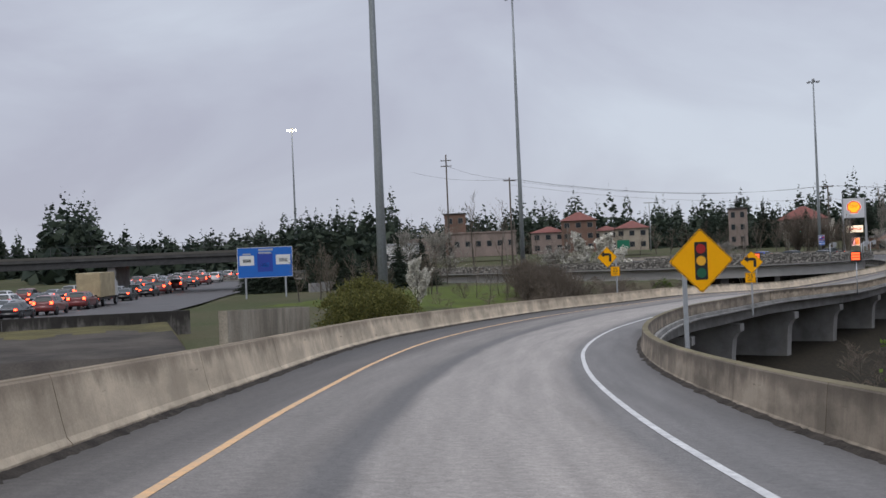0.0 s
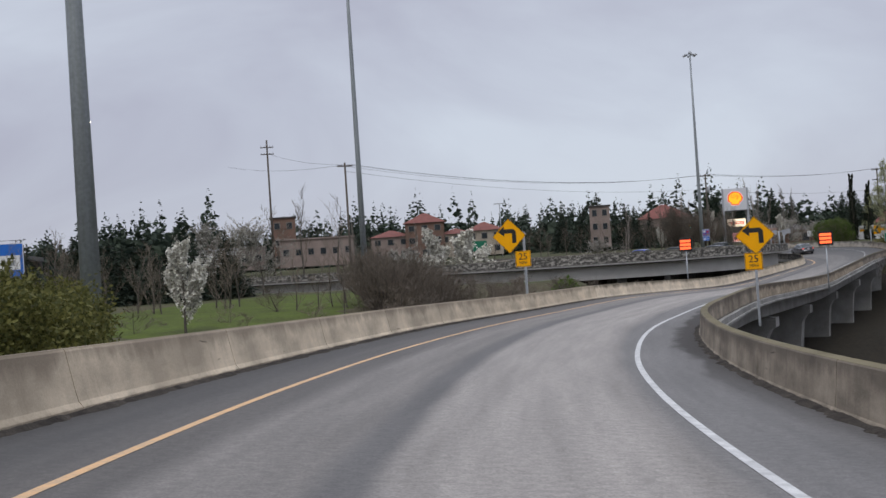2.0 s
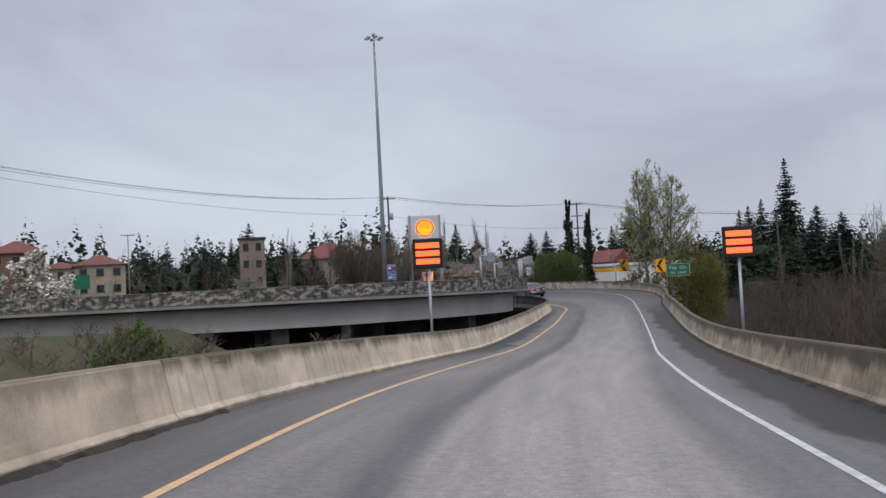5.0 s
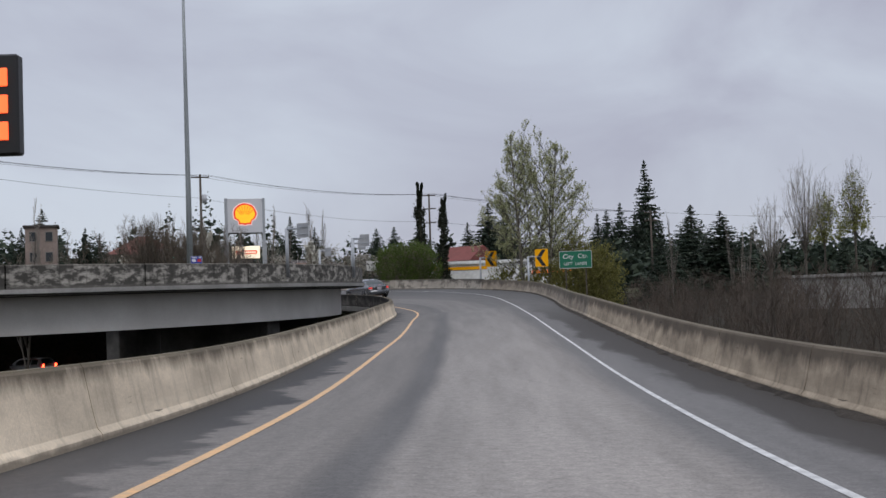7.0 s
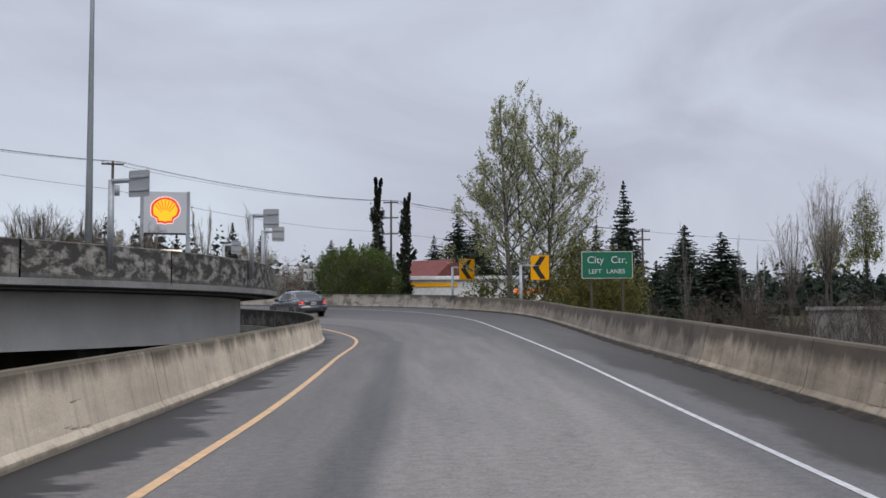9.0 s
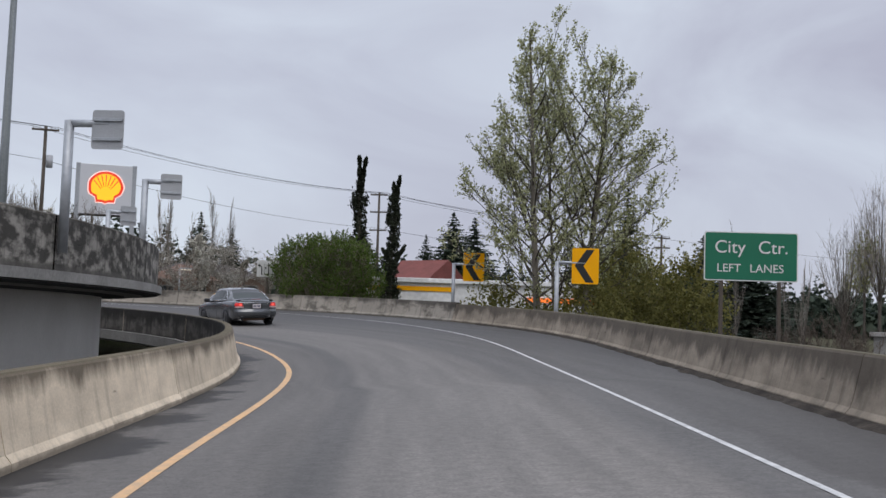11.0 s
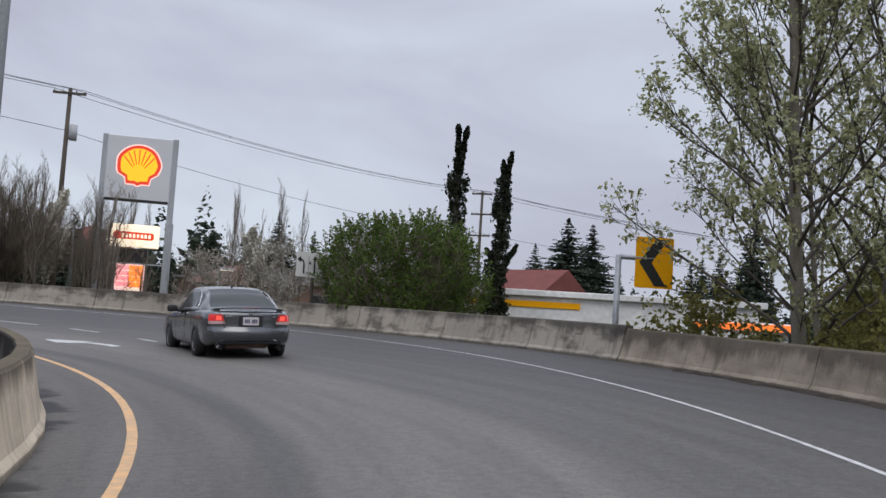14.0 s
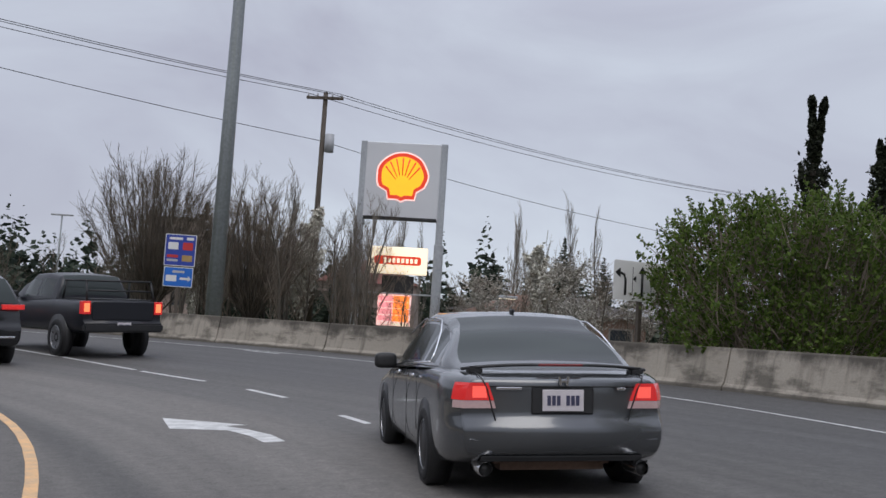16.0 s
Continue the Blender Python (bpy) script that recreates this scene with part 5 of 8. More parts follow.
for p_ in sg_me.polygons:
    if 1 <= p_.index // NS <= 8 + 2.5 * noise.noise(Vector((p_.index % NS * 0.4, 0, 0))):
        p_.material_index = 1
tagged(new("freeway_shoulder", sg_me), "gritty dark shoulder with a strip of dead grass", "ground", kind="structure")
straight_wall("wall_freeway", (-66.0, 22.0), (-53.0, 43.8), -3.4, -1.35, -1.55, 0.4, M_PARAPET_DARK, "dark concrete barrier along the freeway edge")

F0, F1 = Vector((-52.0, 12.0)), Vector((-330.0, 342.0))
fd = (F1 - F0).normalized()
fn = Vector((fd.y, -fd.x))
fw_v, fw_f = [], []
for i in range(70):
    p = F0.lerp(F1, i / 69)
    for o in (-16.0, -8, 0, 8, 13.0):
        q = p + fn * o
        fw_v.append((q.x, q.y, max(ground_z(q.x, q.y), -2.95) + 0.15))
fw_f = [(i * 5 + j, i * 5 + j + 1, (i + 1) * 5 + j + 1, (i + 1) * 5 + j) for i in range(69) for j in range(4)]
tagged(new("freeway", mesh_from("freeway", fw_v, fw_f, M_ASPHALT, True)), "grey asphalt freeway crowded with queuing traffic", "road", kind="structure")

M_OLD_DECK = mat("dark_old_concrete", (0.085, 0.083, 0.08), 0.9, second=(0.05, 0.049, 0.047), scale=0.4, fine=8, bump=0.2)
ov = thing("overpass", "dark flat overpass with slim railing across the freeway", "bridge", kind="structure")
oc, od = Vector((-140.0, 85.5)), Vector((0.76, 0.645))
oa = math.degrees(math.atan2(od.y, od.x))
om = Matrix.Translation((oc.x, oc.y, 0)) @ Matrix.Rotation(radians(oa), 4, 'Z')
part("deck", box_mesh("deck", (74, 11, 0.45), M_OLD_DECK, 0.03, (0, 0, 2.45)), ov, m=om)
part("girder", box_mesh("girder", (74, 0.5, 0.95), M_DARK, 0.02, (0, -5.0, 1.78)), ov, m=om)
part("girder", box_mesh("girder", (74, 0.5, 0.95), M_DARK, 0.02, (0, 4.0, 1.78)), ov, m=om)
part("parapet", box_mesh("parapet", (74, 0.25, 0.35), M_PARAPET, 0.02, (0, -5.4, 2.82)), ov, m=om)
for x in np.arange(-36, 37, 3.0):
    part("rail_post", box_mesh("rail_post", (0.06, 0.06, 1.5), M_DARK, 0, (float(x), -5.4, 3.6)), ov, m=om)
for z in (3.5, 4.3):
    part("rail", box_mesh("rail", (74, 0.04, 0.05), M_DARK, 0, (0, -5.4, z)), ov, m=om)
for x in (-30, -8, 14, 34):
    part("pier", box_mesh("pier", (1.1, 8.5, 5.5), M_CONC, 0.05, (x, -0.5, -1.2)), ov, m=om)

# grass verge seen behind the flowering tree
gv, gf = [], []
for j in range(31):
    for i in range(25):
        x, y = -47 - 30 * i / 24 - 8 * j / 30, 58 + 52 * j / 30 + 6 * i / 24
        edge = min(i / 24, 1 - i / 24, j / 30, 1 - j / 30)
        lift = 0.12 - 0.55 * (1 - _sm(0.02, 0.16, edge + 0.06 * noise.noise(Vector((x * 0.25, y * 0.25, 1.0)))))
        gv.append((x, y, ground_z(x, y) + lift + 0.05 * noise.noise(Vector((x, y, 0)))))
gf = [(j * 25 + i, j * 25 + i + 1, (j + 1) * 25 + i + 1, (j + 1) * 25 + i) for j in range(30) for i in range(24)]
tagged(new("grass_verge", mesh_from("grass_verge", gv, gf, M_GRASS, True)), "mown bright green grass verge between the ramps", "grass", kind="structure")
straight_wall("wall_verge", (-91.5, 94.2), (-97.0, 112.0), -3.4, -1.7, -1.5, 0.3, M_CONC, "low pale wall behind the grass verge")

# ---- buildings beyond ----
M_TERRACOTTA = mat("terracotta_roof", (0.20, 0.070, 0.055), 0.85, scale=0.8, fine=6, bump=0.3)
M_DARKROOF = mat("dark_shingle_roof", (0.06, 0.052, 0.048), 0.9, scale=0.8, fine=6, bump=0.3)
M_STUCCO = mat("pink_tan_stucco", (0.28, 0.220, 0.190), 0.9, scale=0.3, fine=4, bump=0.1)
M_BRICKISH = mat("brown_brick_wall", (0.19, 0.115, 0.085), 0.9, scale=0.3, fine=6, bump=0.2)
M_CREAM = mat("cream_wall", (0.38, 0.33, 0.26), 0.9, scale=0.3, fine=4, bump=0.1)
M_WHITEWALL = mat("white_store_wall", (0.80, 0.80, 0.78), 0.7, scale=0.3, fine=3, bump=0.05)
M_FRAME = mat("weathered_window_frame", (0.20, 0.185, 0.165), 0.8, var=0.15, bump=0)
M_PANE = glass("building_window_glass", (0.03, 0.035, 0.04))
M_ORANGE_CANOPY = mat("orange_lit_canopy", (0.8, 0.18, 0.03), 0.5, emit=(1.0, 0.20, 0.03), strength=0.8, bump=0, var=0.2)


def building(name, label, x, y, z0, w, d, h, yaw, wall_m, roof_m, roof="hip", roof_h=2.0, rows=2, cols=4, over=0.5):
    t = thing(name, label, "building", pose(x, y, z0, 0, 0, yaw), "distant buildings")
    part("wall", box_mesh("wall", (w, d, h), wall_m, 0.03, (0, 0, h / 2)), t)
    W2, D2 = w / 2 + over, d / 2 + over
    if roof == "flat":
        part("roof", box_mesh("roof", (w + 0.6, d + 0.6, 0.35), roof_m, 0.03, (0, 0, h + 0.17)), t)
    else:
        rl = max(0.0, W2 - D2) if roof == "hip" else W2
        v = [(-W2, -D2, h), (W2, -D2, h), (W2, D2, h), (-W2, D2, h), (-rl, 0, h + roof_h), (rl, 0, h + roof_h)]
        f = [(0, 1, 5, 4), (1, 2, 5), (2, 3, 4, 5), (3, 0, 4), (3, 2, 1, 0)]
        part("roof", mesh_from("roof", v, f, roof_m), t)
    for r_ in range(rows):
        for c_ in range(cols):
            wx = -w / 2 + w * (c_ + 0.5) / cols
            wz = h * (r_ + 0.55) / rows
            win = part("window", box_mesh("window", (min(1.5, w / cols * 0.5), 0.12, min(1.6, h / rows * 0.5)), M_FRAME, 0.02, (wx, -d / 2 - 0.02, wz)), t)
            part("pane", box_mesh("pane", (min(1.3, w / cols * 0.42), 0.04, min(1.35, h / rows * 0.43)), M_PANE, 0, (wx, -d / 2 - 0.08, wz)), win)
    return t


building("tower_building", "brown brick tower block with a flat dark cap", -169.7, 231.3, 0, 5.6, 5.6, 11.4, 36, M_BRICKISH, M_DARKROOF, "flat", rows=3, cols=2)
building("hall_building", "long pink-tan low building with flat roof", -164, 236, 0, 17, 9, 6.2, 36, M_STUCCO, M_STUCCO, "flat", rows=1, cols=6)
building("hall_building", "long pink-tan low building with flat roof", -177, 226, 0, 9, 8, 5.0, 36, M_STUCCO, M_STUCCO, "flat", rows=1, cols=3)
building("red_tower_house", "brick-coloured house with terracotta hipped tower roof", -142, 249, 0, 9, 8, 8.4, 28, M_BRICKISH, M_TERRACOTTA, "hip", 2.3, 3, 3)
building("red_roof_house", "tan house with terracotta hipped roof", -149.5, 246, 0, 9, 8, 5.6, 28, M_STUCCO, M_TERRACOTTA, "hip", 1.6, 2, 3)
building("red_roof_house", "tan house with terracotta hipped roof", -136, 253, 0, 7, 8, 5.4, 28, M_CREAM, M_TERRACOTTA, "hip", 1.4, 2, 3)
building("red_roof_house", "tan house with terracotta hipped roof", -129.9, 255.8, 0, 8.5, 8, 5.8, 26, M_CREAM, M_TERRACOTTA, "hip", 2.0, 2, 3)
building("gable_house", "pink house with terracotta gabled roof", -104.0, 314.0, -0.6, 13.5, 12, 7.4, 18, M_STUCCO, M_TERRACOTTA, "hip", 3.8, 2, 3)
building("tower_building", "tan square tower with flat dark cap", -105, 266.4, 0, 4.6, 4.6, 9.4, 20, M_STUCCO, M_DARKROOF, "flat", rows=3, cols=2)
building("low_shop", "white low shop building among trees", -136.0, 166.0, -2.0, 8, 7, 5.2, 38, M_WHITEWALL, M_PALE_GREY, "flat", rows=1, cols=3)
building("station_shop", "low dark-roofed service station shop", -60.0, 243.0, -2.2, 12, 8, 3.0, 10, M_BRICKISH, M_DARKROOF, "hip", 1.4, 1, 4)
building("dark_house", "dark red-brown shed behind the pylon", -58.6, 229.5, -2.2, 5, 4, 2.3, 10, M_BRICKISH, M_BRICKISH, "hip", 1.3, 1, 2)
building("red_roof_house", "tan house with faded red gabled roof", -38.9, 241.0, -3.8, 4.6, 5, 5.0, -38, M_STUCCO, mat("faded_red_roof", (0.19, 0.055, 0.045), 0.85, scale=0.8, fine=6), "gable", 1.9, 1, 3)
store = building("white_store", "long white low store with orange stripe", -35.0, 224.6, -5.4, 17, 6, 5.7, -4, M_WHITEWALL, M_WHITEWALL, "flat", rows=0, cols=0)
part("orange_stripe", box_mesh("orange_stripe", (6.5, 0.06, 0.35), M_YSIGN, 0.01, (-4.6, -3.05, 5.25)), store)
can = thing("forecourt_canopy", "orange-lit forecourt canopy on white posts", "canopy", pose(-29.6, 211.6, -1.0, 0, 0, -10))
part("fascia", box_mesh("fascia", (4.6, 3.4, 0.42), M_WHITEWALL, 0.03), can)
part("lit_band", box_mesh("lit_band", (4.62, 0.04, 0.30), M_ORANGE_CANOPY, 0.01, (0, -1.73, 0)), can)
for px, py in ((-1.9, -1.2), (1.9, -1.2), (-1.9, 1.2), (1.9, 1.2)):
    part("post", box_mesh("post", (0.2, 0.2, 5.6), M_WHITEWALL, 0.01, (px, py, -2.9)), can)
building("low_shop", "long grey low warehouse beyond the thicket", 14.0, 222.0, -6.5, 34, 9, 3.9, -25, M_CONC, M_CONC, "flat", rows=0, cols=0)
street_sign = thing("street_sign", "small green street sign panel on a post", "road sign", pose(-105.5, 203.5, 1.6, 0, 0, 25))
board(street_sign, "panel", 2.6, 1.8, 0, 0, M_GREEN_SIGN)
part("post", box_mesh("post", (0.12, 0.1, 4.5), M_GALV, 0.01, (0, 0.08, -1.9)), street_sign)
for k, (x, y, z) in enumerate(((-77.2, 231.5, 2.9), (-74.8, 232.7, 2.9))):
    q = thing("traffic_signal", "traffic signal showing green on a mast arm", "traffic signal", pose(x, y, z, 0, 0, 20), "traffic signals")
    part("case", box_mesh("case", (0.36, 0.25, 1.05), M_BLACK, 0.03), q)
    for zz, m_ in ((0.32, M_SIGN_RED), (0, M_SIGN_AMBER), (-0.32, M_SIGNAL_GREEN)):
        part("lens", tube_mesh("lens", [(0, -0.14, zz), (0, -0.12, zz)], [0.14, 0.14], m_, 12), q)
    part("hanger", tube_mesh("hanger", [(0, 0, 0.5), (0, 0, 0.8), (6.0 - k * 2.6, 0, 0.9), (6.0 - k * 2.6, 0, -5.0)], [0.05, 0.05, 0.07, 0.1], M_GALV, 7), q)

yard_lamp = thing("yard_lamp", "slim grey yard lamp with a lit flat head", "lamp", pose(-56.4, 218.3, ground_z(-56.4, 218.3) - 0.1, 0, 0, 20))
yl = 0.6 - (ground_z(-56.4, 218.3) - 0.1)
part("post", tube_mesh("post", [(0, 0, 0), (0, 0, yl)], [0.07, 0.06], M_GALV, 8), yard_lamp)
part("head", box_mesh("head", (0.9, 0.25, 0.12), M_GALV, 0.02, (0.4, 0, yl)), yard_lamp)
part("lit_lens", box_mesh("lit_lens", (0.7, 0.2, 0.03), M_CREAM_LIT, 0.005, (0.42, -0.03, yl - 0.07)), yard_lamp, "lit warm lens")

# ---- plants ----
def leaf_mat(name, a, b, rough=0.7, thin=0.0):
    """Foliage whose tone varies from leaf to leaf."""
    m = bpy.data.materials.new(name)
    m.use_nodes = True
    n, l = m.node_tree.nodes, m.node_tree.links
    p = n['Principled BSDF']
    p.inputs['Roughness'].default_value = rough
    p.inputs['Specular IOR Level'].default_value = 0.2
    g = n.new('ShaderNodeNewGeometry')
    r = n.new('ShaderNodeValToRGB')
    r.color_ramp.elements[0].color, r.color_ramp.elements[1].color = (*a, 1), (*b, 1)
    l.new(g.outputs['Random Per Island'], r.inputs['Fac'])
    oi = n.new('ShaderNodeObjectInfo')
    mr = n.new('ShaderNodeMapRange')
    mr.inputs['To Min'].default_value, mr.inputs['To Max'].default_value = 0.8, 1.2
    l.new(oi.outputs['Random'], mr.inputs['Value'])
    h = n.new('ShaderNodeHueSaturation')
    l.new(mr.outputs[0], h.inputs['Value'])
    l.new(r.outputs['Color'], h.inputs['Color'])
    l.new(h.outputs['Color'], p.inputs['Base Color'])
    if thin:      # light passing through the leaf
        tr = n.new('ShaderNodeBsdfTranslucent')
        l.new(h.outputs['Color'], tr.inputs['Color'])
        mx = n.new('ShaderNodeMixShader')
        mx.inputs[0].default_value = thin
        l.new(p.outputs[0], mx.inputs[1])
        l.new(tr.outputs[0], mx.inputs[2])
        l.new(mx.outputs[0], n['Material Output'].inputs['Surface'])
    return m


M_BARK = mat("grey_bark", (0.11, 0.095, 0.075), 0.95, second=(0.06, 0.052, 0.042), scale=3, fine=25, bump=0.5, stretch=(1, 1, 0.25))
M_BARK_PALE = mat("pale_grey_bark", (0.22, 0.20, 0.165), 0.95, second=(0.13, 0.115, 0.09), scale=3, fine=25, bump=0.5, stretch=(1, 1, 0.25))
M_TWIG = mat("brown_twigs", (0.185, 0.150, 0.115), 0.95, second=(0.12, 0.098, 0.075), scale=1, fine=10, bump=0, rand=0.25)
# the brown twigs at about half tone: shade inside the thicket, put into the colour
M_TWIG_DARK = mat("shaded_brown_twigs", (0.105, 0.082, 0.062), 0.95, second=(0.062, 0.048, 0.037), scale=1, fine=10, bump=0, rand=0.3)
M_TWIG_PALE = mat("pale_twigs", (0.28, 0.25, 0.215), 0.95, second=(0.18, 0.16, 0.135), scale=1, fine=10, bump=0, rand=0.25)
M_NEEDLE = leaf_mat("dark_conifer_needles", (0.020, 0.032, 0.024), (0.060, 0.078, 0.052), thin=0.15)
M_NEEDLE_SOFT = leaf_mat("olive_conifer_needles", (0.085, 0.088, 0.028), (0.250, 0.232, 0.075), thin=0.5)
M_BLOSSOM = leaf_mat("white_blossom", (0.42, 0.40, 0.34), (0.74, 0.72, 0.64))
M_BLOSSOM_DIM = leaf_mat("dull_blossom", (0.20, 0.19, 0.16), (0.42, 0.40, 0.35))
M_LEAF_BUSH = leaf_mat("fresh_green_leaves", (0.040, 0.072, 0.013), (0.138, 0.202, 0.040), thin=0.35)
M_LEAF_OLIVE = leaf_mat("olive_evergreen_leaves", (0.055, 0.064, 0.020), (0.215, 0.205, 0.062), thin=0.35)
M_LEAF_FRESH = leaf_mat("yellow_green_spring_leaves", (0.10, 0.115, 0.03), (0.30, 0.30, 0.10), thin=0.4)
M_LEAF_BUD = leaf_mat("young_grey_green_leaves", (0.22, 0.235, 0.10), (0.62, 0.63, 0.37), thin=0.6)
M_IVY = leaf_mat("dark_ivy", (0.008, 0.010, 0.006), (0.028, 0.034, 0.018))


def quads(centres, sizes, rng, flat=0.0):
    """Small leaf-like quads, folded a little, at the given centres."""
    n = len(centres)
    a = rng.normal(size=(n, 3))
    a[:, 2] *= (1 - flat)
    a /= np.linalg.norm(a, axis=1)[:, None]
    b = rng.normal(size=(n, 3))
    b -= (b * a).sum(1)[:, None] * a
    b /= np.linalg.norm(b, axis=1)[:, None]
    s = np.asarray(sizes).reshape(-1, 1)
    c = np.asarray(centres)
    v = np.stack([c - a * s, c + b * s * 0.55, c + a * s, c - b * s * 0.55], 1).reshape(-1, 3)
    f = np.arange(4 * n).reshape(-1, 4)
    return v, f


def np_mesh(name, v, f, material):
    me = bpy.data.meshes.new(name)
    nv, nf, k = len(v), len(f), f.shape[1]
    me.vertices.add(nv)
    me.vertices.foreach_set("co", np.asarray(v, np.float32).ravel())
    me.loops.add(nf * k)
    me.loops.foreach_set("vertex_index", f.astype(np.int32).ravel())
    me.polygons.add(nf)
    me.polygons.foreach_set("loop_start", np.arange(0, nf * k, k, dtype=np.int32))
    me.polygons.foreach_set("loop_total", np.full(nf, k, np.int32))
    me.materials.append(material)
    me.update(calc_edges=True)
    me.validate()
    return me


def sticks(segs, sides=4):
    """Tapered sticks from rows (x0 y0 z0 x1 y1 z1 r0 r1)."""
    g = np.asarray(segs, float)
    p0, p1, r0, r1 = g[:, :3], g[:, 3:6], g[:, 6], g[:, 7]
    d = p1 - p0
    d /= np.linalg.norm(d, axis=1)[:, None] + 1e-9
    ref = np.where(np.abs(d[:, 2:3]) > 0.9, np.array([[1.0, 0, 0]]), np.array([[0, 0, 1.0]]))
    a = np.cross(d, ref)
    a /= np.linalg.norm(a, axis=1)[:, None]
    b = np.cross(d, a)
    rings = []
    for p, r in ((p0, r0), (p1, r1)):
        for k in range(sides):
            an = 2 * math.pi * k / sides
            rings.append(p + (a * math.cos(an) + b * math.sin(an)) * r[:, None])
    v = np.stack(rings, 1)
    n = len(g)
    base = np.arange(n)[:, None] * (2 * sides)
    f = []
    for k in range(sides):
        k2 = (k + 1) % sides
        f.append(np.concatenate([base + k, base + k2, base + sides + k2, base + sides + k], 1))
    return v.reshape(-1, 3), np.concatenate(f, 0)


def branch_out(rng, height, r0, levels, spread, lean_up, first=0.25, kids=(9, 6, 5), ratio=0.5, thinnest=0.0115):
    """A branching skeleton: rows for sticks() and the tips of the finest twigs."""
    segs, tips = [], []

    def grow(p, d, length, r, lev):
        n = 5 if lev == 0 else (1 if lev == 3 else 3)
        q = p.copy()
        pts = [q.copy()]
        dd = d.copy()
        for i in range(n):
            dd = dd + rng.normal(size=3) * (0.05 if lev == 0 else 0.16)
            dd[2] += lean_up * (0.0 if lev == 0 else 0.10)
            dd /= np.linalg.norm(dd)
            q = q + dd * length / n
            ra, rb = r * (1 - i / n * 0.75), r * (1 - (i + 1) / n * 0.75)
            segs.append([*pts[-1], *q, ra, rb])
            pts.append(q.copy())
        if lev >= levels:
            tips.append(q.copy())
            tips.append(pts[-2])
            return
        kid = kids[min(lev, len(kids) - 1)]
        for k in range(kid):
            u = (first if lev == 0 else 0.25) + (1 - (first if lev == 0 else 0.25)) * (k + rng.random()) / kid
            j = min(n - 1, int(u * n))
            base = pts[j] + (pts[j + 1] - pts[j]) * (u * n - j)
            az = rng.random() * 2 * math.pi + k * 2.4
            out = np.array([math.cos(az), math.sin(az), 0])
            nd = d * (1 - spread) + out * spread + np.array([0, 0, lean_up * 0.4])
            nd /= np.linalg.norm(nd)
            ln = length * ratio * (1.15 - u * 0.75 if lev == 0 else 0.9) * (0.75 + 0.5 * rng.random())
            grow(base, nd, ln, max(thinnest, r * (1 - u * 0.7) * 0.45), lev + 1)
        tips.append(q.copy())

    grow(np.zeros(3), np.array([0, 0, 1.0]), height, r0, 0)
    return segs, np.array(tips)


def conifer_meshes(seed, h, r, levels=34, material=None, ragged=0.25):
    """Whorls of drooping boughs, each a spray of needle tufts, under a thin leader."""
    rng = np.random.default_rng(seed)
    cs, sz = [], []
    segs = [[0, 0, 0, 0, 0, h * 0.98, h * 0.016, 0.02]]
    for i in range(levels):
        u = (i + rng.random() * 0.5) / levels
        z = h * (0.08 + 0.92 * u)
        rr = r * (1 - u) ** 0.92 * (1 - 0.5 * ragged + ragged * rng.random()) + 0.05
        nb = max(5, int(13 * (1 - u) + 5))
        for k in range(nb):
            az = rng.random() * 2 * math.pi
            ln = rr * (0.62 + (0.25 + 0.9 * ragged) * rng.random())
            droop = 0.30 - 0.45 * u
            m_ = max(3, int(ln / 0.17))
            for j in range(m_):
                f = (j + rng.random()) / m_
                wd = 0.24 * ln * (1 - f) * rng.normal()
                cs.append((ln * f * math.cos(az) - wd * math.sin(az), ln * f * math.sin(az) + wd * math.cos(az), z - ln * droop * f * f - 0.06 * abs(wd) + rng.normal() * 0.06))
                sz.append((0.17 + 0.075 * ln * (1.1 - f)) * (0.7 + 0.6 * rng.random()))
            segs.append([0, 0, z, ln * math.cos(az), ln * math.sin(az), z - ln * droop, 0.03, 0.008])
    for k in range(16):
        cs.append((rng.normal() * 0.05, rng.normal() * 0.05, h * (0.95 + 0.055 * k / 16)))
        sz.append(0.13)
    v, f = quads(np.array(cs), sz, rng, 0.6)
    sv, sf = sticks(segs, 4)
    return np_mesh("crown", v, f, material or M_NEEDLE), np_mesh("trunk", sv, sf, M_BARK)


def tree_from(name, crown, trunk, label, x, y, z, yaw=0.0, scale=1.0, group=""):
    t = thing(name, label, "tree", pose(x, y, z, 0, 0, yaw) @ Matrix.Scale(scale, 4), group)
    part("trunk", trunk, t)
    part("crown", crown, t)
    return t


CONIFERS = [conifer_meshes(20 + k, 16, 4.7 + 0.7 * (k % 3), 44, None, 0.22) for k in range(5)]


def conifer(x, y, top, z0=None, wide=1.0, seed=0):
    z0 = ground_z(x, y) - 0.2 if z0 is None else z0
    src = CONIFERS[seed % 5]
    k = (top - z0) / 16
    wide *= 1.3
    t = tree_from("conifer", src[0], src[1], "tall dark green conifer in a stand", x, y, z0, seed * 47 % 360, 1.0, "conifers")
    t.matrix_basis = pose(x, y, z0, 0, 0, seed * 47 % 360) @ Matrix.Diagonal((k * wide, k * wide, k, 1))
    return t


def bare_meshes(seed, h, r0, levels, spread, lean, kids, twig, ratio=0.5, first=0.2):
    rng = np.random.default_rng(seed)
    segs, tips = branch_out(rng, h, r0, levels, spread, lean, first, kids, ratio)
    v, f = sticks(segs[5:], 3)
    tv, tf = sticks(segs[:5], 7)
    return np_mesh("twigwork", v, f, twig), float(np.asarray(v)[:, 2].max()), np_mesh("trunk", tv, tf, M_BARK)


